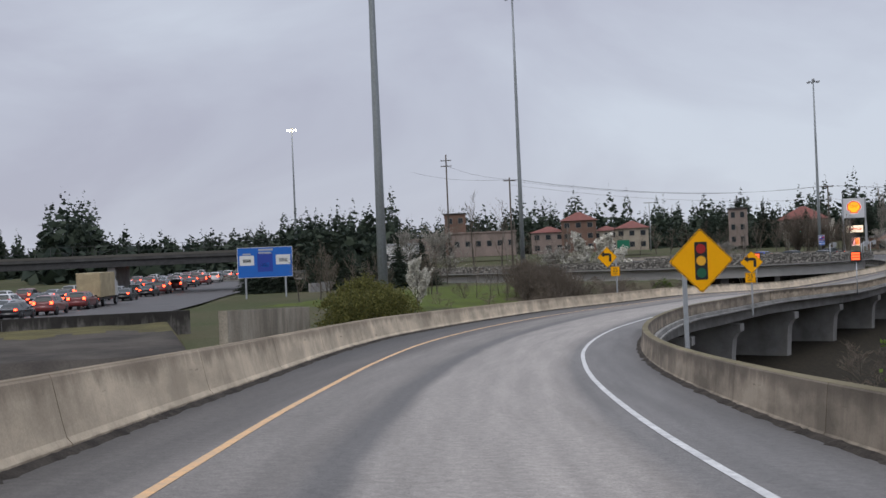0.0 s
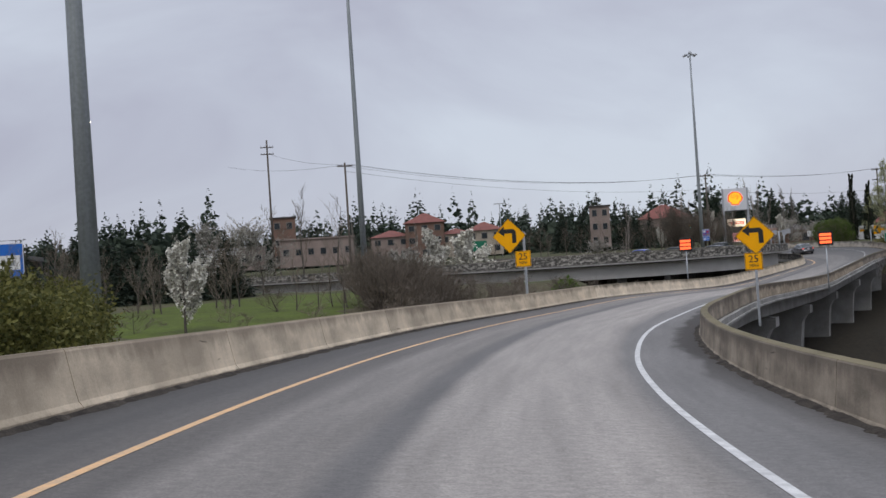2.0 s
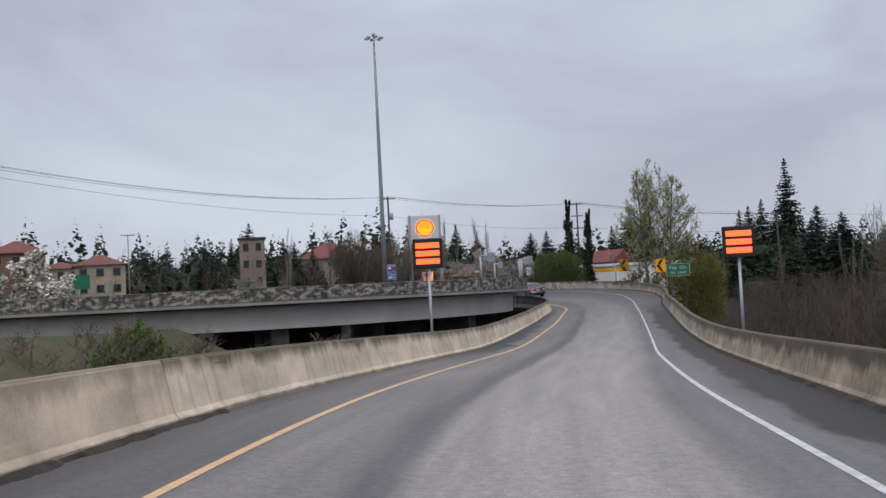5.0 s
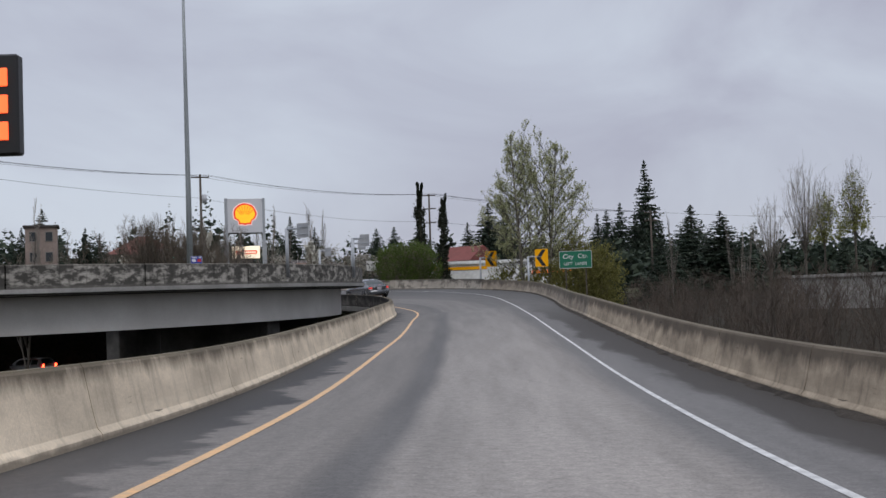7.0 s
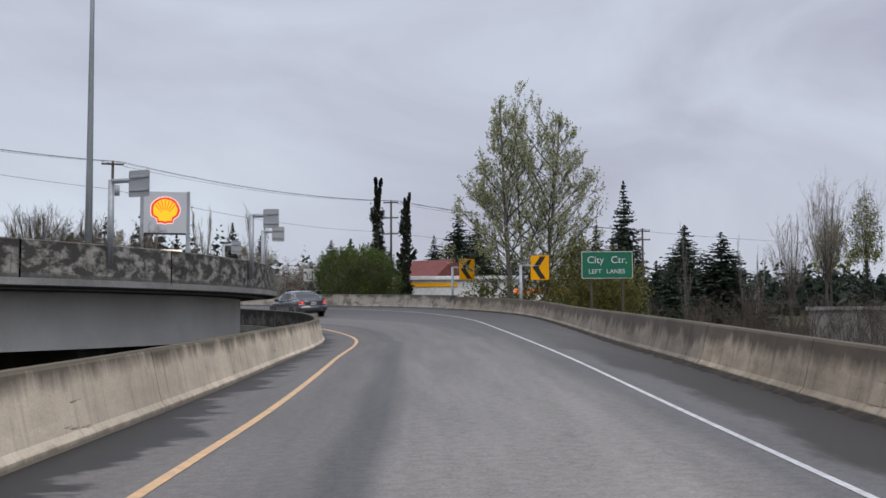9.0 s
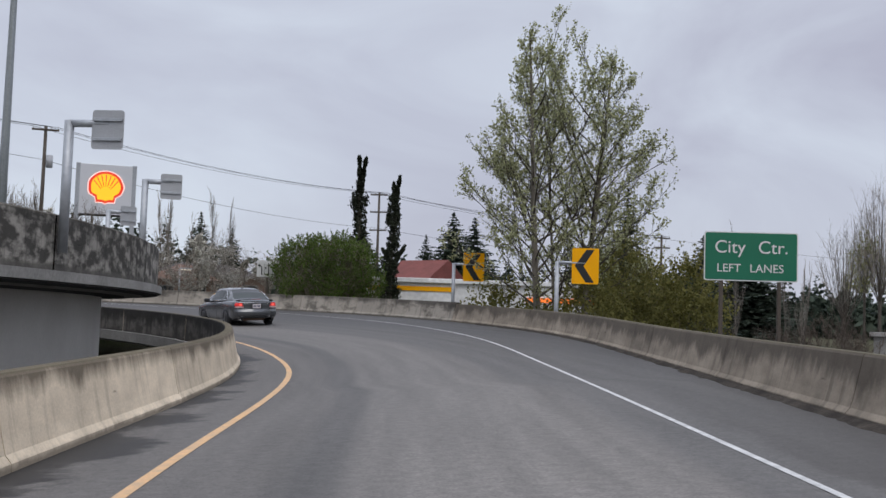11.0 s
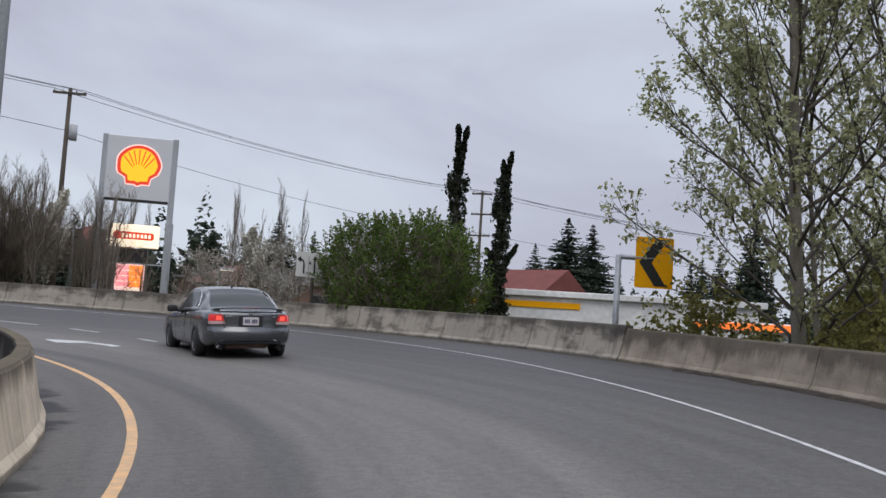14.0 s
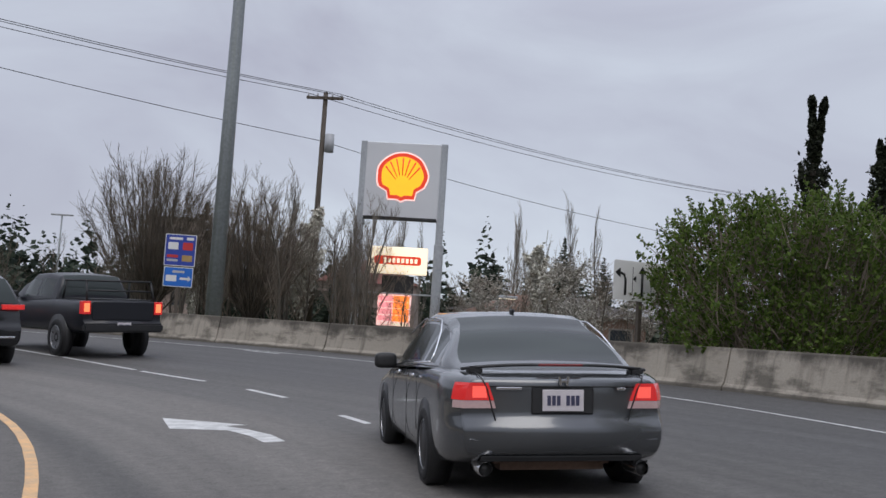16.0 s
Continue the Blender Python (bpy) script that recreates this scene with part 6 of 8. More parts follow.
BARE = [bare_meshes(100 + k, 9.0, 0.10, 3, 0.44, 0.9, (12, 7, 4), M_TWIG, 0.44, 0.06) for k in range(4)]
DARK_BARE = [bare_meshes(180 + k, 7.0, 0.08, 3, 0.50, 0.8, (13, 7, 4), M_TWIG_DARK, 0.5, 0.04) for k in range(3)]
BROAD = [bare_meshes(120 + k, 8.0, 0.11, 3, 0.50, 0.95, (18, 10, 6), M_TWIG, 0.55, 0.05) for k in range(2)]
UPRIGHT = [bare_meshes(140 + k, 10.0, 0.09, 3, 0.22, 1.2, (20, 8, 5), M_TWIG_PALE, 0.36, 0.08) for k in range(2)]
SHRUB = [bare_meshes(160 + k, 2.6, 0.03, 3, 0.60, 0.6, (9, 6, 4), M_TWIG, 0.60, 0.02) for k in range(3)]


def bare_tree(x, y, top, kind="bare", seed=0, z0=None, wide=1.0, label="leafless brown tree with fine upright twigs"):
    z0 = ground_z(x, y) - 0.2 if z0 is None else z0
    src = {"bare": BARE, "dark": DARK_BARE, "broad": BROAD, "upright": UPRIGHT, "shrub": SHRUB}[kind]
    me, h0, stem = src[seed % len(src)]
    k = (top - z0) / h0
    t = thing("shrub" if kind == "shrub" else "bare_tree", label, "shrub" if kind == "shrub" else "tree",
              pose(x, y, z0, 0, 0, seed * 71 % 360) @ Matrix.Diagonal((k * wide, k * wide, k, 1)), "bare shrubs" if kind == "shrub" else "bare trees")
    part("trunk" if kind != "shrub" else "stem", stem, t)
    part("twigwork", me, t)
    return t


def blossom_meshes(seed, h, r0, spread, lean, n_leaf, size, material, kids=(14, 8), ratio=0.45):
    rng = np.random.default_rng(seed)
    segs, tips = branch_out(rng, h, r0, 2, spread, lean, 0.15, kids, ratio)
    v, f = sticks(segs, 3)
    g = np.array(segs)
    g = g[g[:, 6] < r0 * 0.5]
    pick = g[rng.integers(0, len(g), n_leaf)]
    u = rng.random((n_leaf, 1))
    c = pick[:, :3] * (1 - u) + pick[:, 3:6] * u + rng.normal(size=(n_leaf, 3)) * size * 0.8
    lv, lf = quads(c, size * (0.6 + 0.8 * rng.random(n_leaf)), rng)
    tv, tf = sticks(segs[:5], 7)
    v, f = sticks(segs[5:], 3)
    return np_mesh("twigwork", v, f, M_TWIG), np_mesh("blossom", lv, lf, material), np_mesh("trunk", tv, tf, M_BARK)


BLOSSOM = [blossom_meshes(200 + k, 4.2, 0.07, 0.42, 0.9, 9000, 0.075, M_BLOSSOM) for k in range(2)]
BLOSSOM_DIM = [blossom_meshes(220 + k, 4.0, 0.07, 0.66, 0.45, 5200, 0.06, M_BLOSSOM_DIM, (16, 9), 0.75) for k in range(2)]


def blossom_tree(x, y, top, seed=0, dim=False, wide=1.0, z0=None):
    z0 = ground_z(x, y) - 0.2 if z0 is None else z0
    src = (BLOSSOM_DIM if dim else BLOSSOM)[seed % 2]
    k = (top - z0) / (5.4 if dim else 4.7)
    t = thing("flowering_tree", "flowering tree thick with white spring blossom" if not dim else "flowering tree with sparse dull white blossom", "tree",
              pose(x, y, z0, 0, 0, seed * 83 % 360) @ Matrix.Diagonal((k * wide, k * wide, k, 1)), "flowering trees")
    part("trunk", src[2], t)
    part("twigwork", src[0], t)
    part("blossom", src[1], t)
    return t


def leafy_bush(name, x, y, z0, sx, sy, h, material, label, n, leaf, seed, sprigs=60, lobes=9):
    """A dense shrub: lobes of leaves round a branching core, with loose sprigs over the outline."""
    rng = np.random.default_rng(seed)
    segs, tips = branch_out(rng, h * 0.8, 0.08, 2, 0.65, 0.4, 0.02, (14, 7), 0.8)
    v, f = sticks(segs, 3)
    v = v * np.array([sx / h, sy / h, 1.0])
    cs = []
    centres = [(rng.uniform(-0.62, 0.62) * sx, rng.uniform(-0.62, 0.62) * sy, h * rng.uniform(0.25, 0.66), rng.uniform(0.30, 0.48)) for _ in range(lobes)]
    centres.append((0, 0, h * 0.45, 0.52))
    per = n // len(centres)
    for cx, cy, cz, rr in centres:
        d = rng.normal(size=(per, 3))
        d /= np.linalg.norm(d, axis=1)[:, None]
        rad = (0.55 + 0.5 * rng.random((per, 1)) ** 0.6)
        lump = 1 + 0.22 * np.sin(d[:, :1] * 7 + cx) * np.cos(d[:, 1:2] * 6 + cy)
        c = np.array([cx, cy, cz]) + d * rad * lump * np.array([rr * sx, rr * sy, rr * h * 0.78])
        cs.append(c[c[:, 2] > 0.02])
    for _ in range(sprigs):
        a = rng.random() * 2 * math.pi
        e = rng.random() ** 0.7
        b0 = np.array([math.cos(a) * sx * 0.75 * e, math.sin(a) * sy * 0.75 * e, h * (0.92 - 0.35 * e)])
        dr = np.array([math.cos(a) * 0.5, math.sin(a) * 0.5, 0.9]) + rng.normal(size=3) * 0.3
        ln = rng.uniform(0.2, 0.75) * h * 0.2
        k = int(12 + 14 * rng.random())
        cs.append(b0 + dr * ln * rng.random((k, 1)) + rng.normal(size=(k, 3)) * 0.04)
    c = np.concatenate(cs)
    lv, lf = quads(c, leaf * (0.6 + 0.8 * rng.random(len(c))), rng)
    t = thing(name, label, "shrub", pose(x, y, z0))
    part("twigwork", np_mesh("twigwork", v, f, M_TWIG), t)
    part("foliage", np_mesh("foliage", lv, lf, material), t)
    return t


# the twin-trunked tree beyond the outer barrier
def big_tree():
    rng = np.random.default_rng(8)
    base = np.array([-33.2, 183.1, -6.6])
    t = thing("poplar_tree", "twin-trunked tree in thin grey-green spring leaf behind the barrier", "tree", pose(*base))
    zs, ws = [4.0, 5.2, 6.6, 8.4, 9.6, 10.8, 12.0, 13.2, 14.4, 15.3, 16.0], [1.0, 2.5, 4.2, 4.95, 4.8, 4.3, 3.6, 2.8, 1.95, 1.1, 0.3]

    def reach(p, d, longest):
        """How far a branch from p along d goes before it leaves the egg-shaped crown."""
        for ln in np.arange(0.4, longest, 0.2):
            q = p + d * ln
            if math.hypot(q[0], q[1]) > np.interp(q[2], zs, ws) * (0.88 + 0.2 * noise.noise(Vector((q[0] * 0.7, q[1] * 0.7, q[2] * 0.8)))):
                return ln
        return longest

    def limb(p, d, ln, r, n, up, wander):
        pts, dd = [p], d.copy()
        for _ in range(n):
            dd = dd + rng.normal(size=3) * wander
            dd[2] += up
            dd /= np.linalg.norm(dd)
            pts.append(pts[-1] + dd * ln / n)
        rows = [[*pts[i], *pts[i + 1], r * (1 - 0.8 * i / n), r * (1 - 0.8 * (i + 1) / n)] for i in range(n)]
        return pts, rows

    fine_, tufts = [], []
    for fx, fy, lean, hh, r0, count in ((-0.66, -0.6, (-0.035, 0.0, 1), 15.2, 0.19, 46), (0.78, 0.6, (0.045, 0.02, 1), 14.4, 0.19, 44), (0.0, 0.9, (-0.01, 0.06, 1), 13.0, 0.10, 26)):
        d0 = np.array(lean) / np.linalg.norm(lean)
        trunk_pts, rows = limb(np.array([fx, fy, 0.0]), d0, hh, r0, 9, 0.0, 0.022)
        tv, tf = sticks(rows, 8)
        part("trunk", np_mesh("trunk", tv, tf, M_BARK_PALE), t)
        for k in range(count):
            u = 0.29 + 0.70 * ((k + rng.random() * 0.7) / count) ** 1.12
            j = min(8, int(u * 9))
            p = trunk_pts[j] + (trunk_pts[j + 1] - trunk_pts[j]) * (u * 9 - j)
            az = k * 2.399 + rng.normal() * 0.3
            el = radians(rng.uniform(28, 48) - 34 * max(0.0, 0.50 - u) + 22 * max(0.0, u - 0.5))
            d = np.array([math.cos(az) * math.cos(el) + fx * 0.18, math.sin(az) * math.cos(el) + fy * 0.12, math.sin(el)])
            d /= np.linalg.norm(d)
            ln = reach(p, d, 5.8)
            pts, rows = limb(p, d, ln, 0.010 + 0.0068 * ln, 6, 0.055, 0.06)
            lv, lf = sticks(rows, 5)
            part("limb", np_mesh("limb", lv, lf, M_BARK), t)
            for m_ in range(int(4 + 2.6 * ln)):
                f = 0.25 + 0.75 * rng.random() ** 0.75
                i = min(5, int(f * 6))
                q = pts[i] + (pts[i + 1] - pts[i]) * (f * 6 - i)
                dr = (pts[i + 1] - pts[i]) / (ln / 6)
                side = rng.normal(size=3)
                side -= (side @ dr) * dr
                side /= np.linalg.norm(side)
                e = dr * 0.80 + side * 0.55 + np.array([0, 0, 0.34])
                e /= np.linalg.norm(e)
                l2 = (0.35 + 0.27 * ln * (1.1 - f)) * rng.uniform(0.7, 1.25)
                pt2, rows = limb(q, e, l2, 0.010, 3, 0.06, 0.12)
                fine_ += rows
                for w_ in range(int(2 + 3.2 * l2)):
                    g = rng.random() ** 0.7
                    i2 = min(2, int(g * 3))
                    q2 = pt2[i2] + (pt2[i2 + 1] - pt2[i2]) * (g * 3 - i2)
                    e2 = e + rng.normal(size=3) * 0.42 + np.array([0, 0, 0.18])
                    e2 /= np.linalg.norm(e2)
                    tip = q2 + e2 * rng.uniform(0.14, 0.42)
                    fine_.append([*q2, *tip, 0.006, 0.004])
                    tufts.append(tip)
                    if rng.random() < 0.2:
                        tufts.append(q2 + (tip - q2) * 0.45)
                tufts.append(pt2[-1])
    fv, ff_ = sticks(fine_, 3)
    part("branchwork", np_mesh("branchwork", fv, ff_, M_BARK), t)
    c = np.repeat(np.array(tufts), 4, 0)
    c = c + rng.normal(size=c.shape) * np.array([0.040, 0.040, 0.085])      # young leaves in tufts
    v, f = quads(c, 0.056 * (0.55 + 0.9 * rng.random(len(c))), rng)
    part("foliage", np_mesh("foliage", v, f, M_LEAF_BUD), t)


big_tree()


def ivy_snag(x, y, top, seed, prongs, arm, lean=0.0):
    """A lopped trunk in ivy: a broad skirt, a knotty neck, stubs of limbs and a broken, forked head."""
    rng = np.random.default_rng(seed)
    z0 = -4.0
    h = top - z0
    t = thing("ivy_clad_snag", "topped tree trunk wrapped in dark ivy", "tree", pose(x, y, z0, 0, lean, 0), "ivy snags")
    spine = [np.array([0.10 * math.sin(k * 1.3 + seed), 0.05 * math.cos(k), h * k / 8]) for k in range(9)]
    segs = [[*spine[k], *spine[k + 1], 0.26 - 0.02 * k, 0.24 - 0.02 * k] for k in range(7)]
    ends = []
    for px, pz, fz in prongs:
        a_, b_ = spine[6] + (spine[7] - spine[6]) * 0.4, np.array([px, 0.05, h - pz])
        segs.append([*a_, *b_, 0.12, 0.06])
        ends.append((a_, b_, fz))
    for ax, az, bz in arm:
        k = az / h * 8
        a_ = spine[int(k)] + (spine[int(k) + 1] - spine[int(k)]) * (k % 1)
        b_ = np.array([ax, 0.1, bz])
        segs.append([*a_, *b_, 0.12, 0.05])
        ends.append((a_, b_, 0.20))
    v, f = sticks(segs, 7)
    part("trunk", np_mesh("trunk", v, f, M_BARK), t)
    cs = []
    for k in range(7):      # skirt and neck
        u0 = k / 7
        rad = 0.62 * (1 - u0) ** 1.6 + 0.31 + 0.07 * math.sin(k * 2.3 + seed)
        m_ = int(1500 * rad)
        u = rng.random(m_)
        an = rng.random(m_) * 2 * math.pi
        rr = rad * np.sqrt(0.35 + 0.65 * rng.random(m_)) * (1 + 0.24 * np.sin(an * 3 + k * 1.7) + 0.16 * np.sin(u * 17 + k))
        cs.append(spine[k] + (spine[k + 1] - spine[k]) * u[:, None] + np.c_[np.cos(an) * rr, np.sin(an) * rr, np.zeros(m_)])
    for k in range(16):     # hanging clumps
        u = rng.random() * 6.4
        q = spine[int(u)] + (spine[int(u) + 1] - spine[int(u)]) * (u % 1)
        an, w_ = rng.random() * 2 * math.pi, rng.uniform(0.13, 0.26)
        q = q + np.array([math.cos(an), math.sin(an), 0]) * (0.36 + 0.4 * (1 - u / 7))
        n_ = 150
        g = rng.normal(size=(n_, 3)) * np.array([w_, w_, w_ * 2.0]) * 0.6
        cs.append(q + g)
    for a_, b_, w_ in ends:
        n_ = int(520 * np.linalg.norm(b_ - a_) * w_ / 0.2)
        u = rng.random((n_, 1))
        g = rng.normal(size=(n_, 3))
        g /= np.linalg.norm(g, axis=1)[:, None]
        cs.append(a_ + (b_ - a_) * u + g * w_ * (0.55 + 0.45 * np.sin(u * 9 + seed) ** 2) * (1.1 - 0.5 * u))
    c = np.concatenate(cs)
    lv, lf = quads(c, 0.105 * (0.6 + 0.7 * rng.random(len(c))), rng)
    part("ivy", np_mesh("ivy", lv, lf, M_IVY), t)


ivy_snag(-43.75, 219.4, 9.4, 3, [(-0.24, 0.0, 0.22), (0.26, 0.15, 0.22)], [(-0.55, 6.4, 7.4)], 0.5)
ivy_snag(-41.35, 219.2, 8.0, 7, [(-0.12, 0.5, 0.22), (0.32, 0.0, 0.20)], [(0.95, 5.0, 6.9), (-0.7, 5.6, 6.6)], 1.0)



def spray_bush(x, y, z0, sx, sy, h, seed, sprays):
    """A full shrub of ascending leafy shoots in ragged tiers, dark between them."""
    rng = np.random.default_rng(seed)
    t = thing("green_bush", "large rounded bush in fresh green leaf behind the barrier", "shrub", pose(x, y, z0))
    rows, cs = [], []
    for k in range(sprays):
        az, up = rng.random() * 2 * math.pi, rng.random() ** 0.8
        shell = 1 - 0.5 * rng.random() ** 2.2
        lump = 1 + 0.11 * math.sin(az * 3 + 5 * up) + 0.09 * math.cos(az * 7 - 9 * up)
        prof = min(1.04, 0.80 + 0.5 * up) * max(0.0, 1 - up ** 8.0) ** 0.5
        out = np.array([math.cos(az), math.sin(az), 0.0])
        p = out * np.array([sx, sy, 0]) * prof * shell * lump + np.array([0, 0, h * (0.03 + 0.90 * up * (0.72 + 0.28 * shell))])
        d = out * (0.75 * (1 - up) + 0.25) + np.array([0, 0, 0.75]) + rng.normal(size=3) * 0.30
        d /= np.linalg.norm(d)
        ln = rng.uniform(0.30, 0.80)
        rows.append([*(p - d * 0.5), *(p + d * ln), 0.014, 0.005])
        m_ = int(26 * ln + 10)
        u = rng.random((m_, 1))
        cs.append(p + d * ln * u + rng.normal(size=(m_, 3)) * (0.085 * (1.15 - u)))
    for k in range(26):     # stems from the foot
        az = k * 2.399
        tip = np.array([math.cos(az) * sx * 0.7, math.sin(az) * sy * 0.7, h * rng.uniform(0.5, 0.85)])
        rows.append([0.3 * math.cos(az), 0.3 * math.sin(az), 0, *tip, 0.05, 0.015])
    v, f = sticks(rows, 3)
    part("twigwork", np_mesh("twigwork", v, f, M_TWIG), t)
    c = np.concatenate(cs)
    lv, lf = quads(c, 0.048 * (0.6 + 0.8 * rng.random(len(c))), rng)
    part("foliage", np_mesh("foliage", lv, lf, M_LEAF_BUSH), t)


spray_bush(-43.8, 197.9, -3.4, 2.45, 2.4, 5.3, 21, 2200)
leafy_bush("laurel_bush", -37.0, 42.0, -3.4, 2.6, 3.6, 3.7, M_LEAF_OLIVE, "broad olive-green evergreen bush behind the inner barrier", 30000, 0.056, 22, 420, 14)
leafy_bush("laurel_bush", -40.8, 46.6, -3.4, 2.5, 3.2, 3.5, M_LEAF_OLIVE, "broad olive-green evergreen bush behind the inner barrier", 24000, 0.056, 23, 380, 14)
leafy_bush("laurel_bush", -43.6, 50.8, -3.4, 2.2, 2.4, 3.0, M_LEAF_OLIVE, "low olive-green evergreen bush behind the inner barrier", 15000, 0.056, 24, 200, 10)
leafy_bush("small_bush", -49.5, 104.0, -4.2, 1.2, 1.2, 1.9, M_LEAF_BUSH, "small green bush under the loop bridge", 3000, 0.07, 25, 40, 5)

blossom_tree(-52.1, 65.6, 0.8, 0, False, 1.15)
for k, (x, y, top, dim, wd) in enumerate(((-86.5, 111.8, 4.6, True, 0.9), (-89.2, 110.5, 5.0, True, 0.7), (-84.6, 113.0, 4.2, True, 0.8), (-92, 162, 2.4, False, 1.3), (-88, 164, 2.6, False, 1.3),
                                          (-96, 160, 2.0, True, 1.3), (-54.1, 224.6, 3.0, True, 1.2), (-51.0, 226.0, 2.2, True, 1.3), (-57.0, 227.5, 3.4, False, 1.1),
                                          (-68.6, 223.4, 4.3, False, 1.0), (-60.4, 230.5, 2.6, True, 1.2), (-48.5, 222.0, 1.6, True, 1.2), (-80.5, 232.0, 2.8, False, 1.2),
                                          (-84.0, 205.0, 1.5, True, 1.4), (-55.5, 214.5, 0.6, True, 1.2), (-51.5, 212.5, 0.4, True, 1.2))):
    blossom_tree(x, y, top, k, dim, wd)

# conifers and bare trees, group by group
for k, (x, y, top, wd) in enumerate((
        (11.3, 409.8, 32.8, 0.72), (-11, 258, 3.8, 1.2), (-35.5, 281, 11.8, 1.1), (-39, 284, 9.0, 1.0), (-32.5, 285.0, 11.6, 1.1), (-19.6, 253, 3.2, 1.3), (-10.2, 253.5, 3.8, 1.2), (-23, 256, 3.4, 1.2),
        (-69.8, 287, 11.3, 1.0), (-66, 290, 9.5, 0.8), (-80.3, 295, 10.2, 1.1), (-52, 290, 9.0, 1.1), (-56, 300, 9.5, 1.0), (-0.8, 286.4, 10.6, 1.6), (0.6, 271.0, 8.4, 1.6), (-3.6, 276, 7.6, 1.6),
        (-46, 262, 8.0, 1.2), (-92, 280, 9.0, 1.1), (-99, 285, 8.0, 1.2), (-105, 292, 10.0, 1.1), (-112, 281, 7.5, 1.2), (12.3, 249.8, 2.8, 0.9),
        (-110.6, 280.4, 13.6, 0.9), (-115.9, 284.3, 11.0, 0.9), (-105.4, 286, 10.5, 0.9), (-124.6, 291.3, 11.5, 0.9),
        (3.9, 410, 21.0, 0.8), (0.5, 414, 19.4, 0.8), (-2.5, 411, 18.2, 0.9), (7.1, 404, 17.8, 0.9), (15.3, 408.7, 12.8, 1.0), (19.5, 404, 10.0, 1.0))):
    conifer(x, y, top, None, wd, k)
r1 = np.random.default_rng(31)
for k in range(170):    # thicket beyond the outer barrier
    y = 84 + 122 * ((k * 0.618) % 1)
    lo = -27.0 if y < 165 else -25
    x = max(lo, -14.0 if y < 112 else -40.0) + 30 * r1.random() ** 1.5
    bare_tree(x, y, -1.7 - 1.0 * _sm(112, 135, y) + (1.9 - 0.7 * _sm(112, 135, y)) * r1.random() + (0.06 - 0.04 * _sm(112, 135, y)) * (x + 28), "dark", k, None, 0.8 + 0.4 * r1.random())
for k in range(64):    # undergrowth by the piers
    y = 52 + 80 * ((k * 0.618) % 1)
    x = (-20.0 if y < 70 else -25.0) + 26 * r1.random()
    bare_tree(x, y, -7.0 + 2.0 * r1.random(), "shrub", k, None, 1.4, "tangled brown leafless shrub in the valley")
for k, (x, y, top) in enumerate(((-17.6, 213.4, 5.1), (-5.3, 239.5, 5.9), (-4.0, 239.2, 4.6), (-2.2, 244.0, 4.6))):
    bare_tree(x, y, top, "upright", k, None, 0.55, "slender leafless birch with pale upright twigs")
for k, (x, y, top) in enumerate(((-77.5, 296, 15.5), (-75, 294, 13.0), (-67.7, 260.8, 11.4), (-66.2, 262, 9.0), (-95, 300, 14.0), (-72, 250, 8.5), (-60.5, 250, 10.5), (-58.8, 251, 9.5), (-76, 236, 8.5), (-70.5, 240, 9.5),
                                 (-116, 178, 8.0), (-120, 181, 7.2), (-108, 185, 6.4), (-70, 178, 5.2))):
    bare_tree(x, y, top, "upright", k, None, 0.9, "slender leafless tree with upright grey twigs")
for k, (x, y, top) in enumerate(((-77.5, 222.5, 7.6), (-74.4, 226.2, 7.0), (-80.5, 225.5, 6.2), (-72.0, 221.0, 5.2), (-75.5, 218.0, 4.6), (-70.0, 219.5, 3.4), (-66.5, 217.0, 2.4), (-63.5, 221.0, 2.6), (-80.2, 212.6, 5.6))):
    bare_tree(x, y, top, "bare", k, None, 1.15)
for k in range(46):    # brown shrubs between the ramp and the loop, and round the service station
    if k < 30:
        y = 66 + 42 * ((k * 0.618) % 1)
        x = -47.5 - 11 * r1.random() - (0.0 if y < 92 else 1.5)
        top = -2.75 + 0.75 * r1.random() + (0.9 if k % 9 == 0 else 0.0)
    else:
        a = radians(52 + 45 * ((k * 0.37) % 1))
        rr = 45.5 + 7 * r1.random()
        x, y = LOOP[0] + rr * math.cos(a), LOOP[1] + rr * math.sin(a)
        top = -2.1 + 0.9 * r1.random()
    bare_tree(x, y, top, "shrub", k, None, 1.5 + 0.5 * r1.random(), "tangled brown leafless shrub")
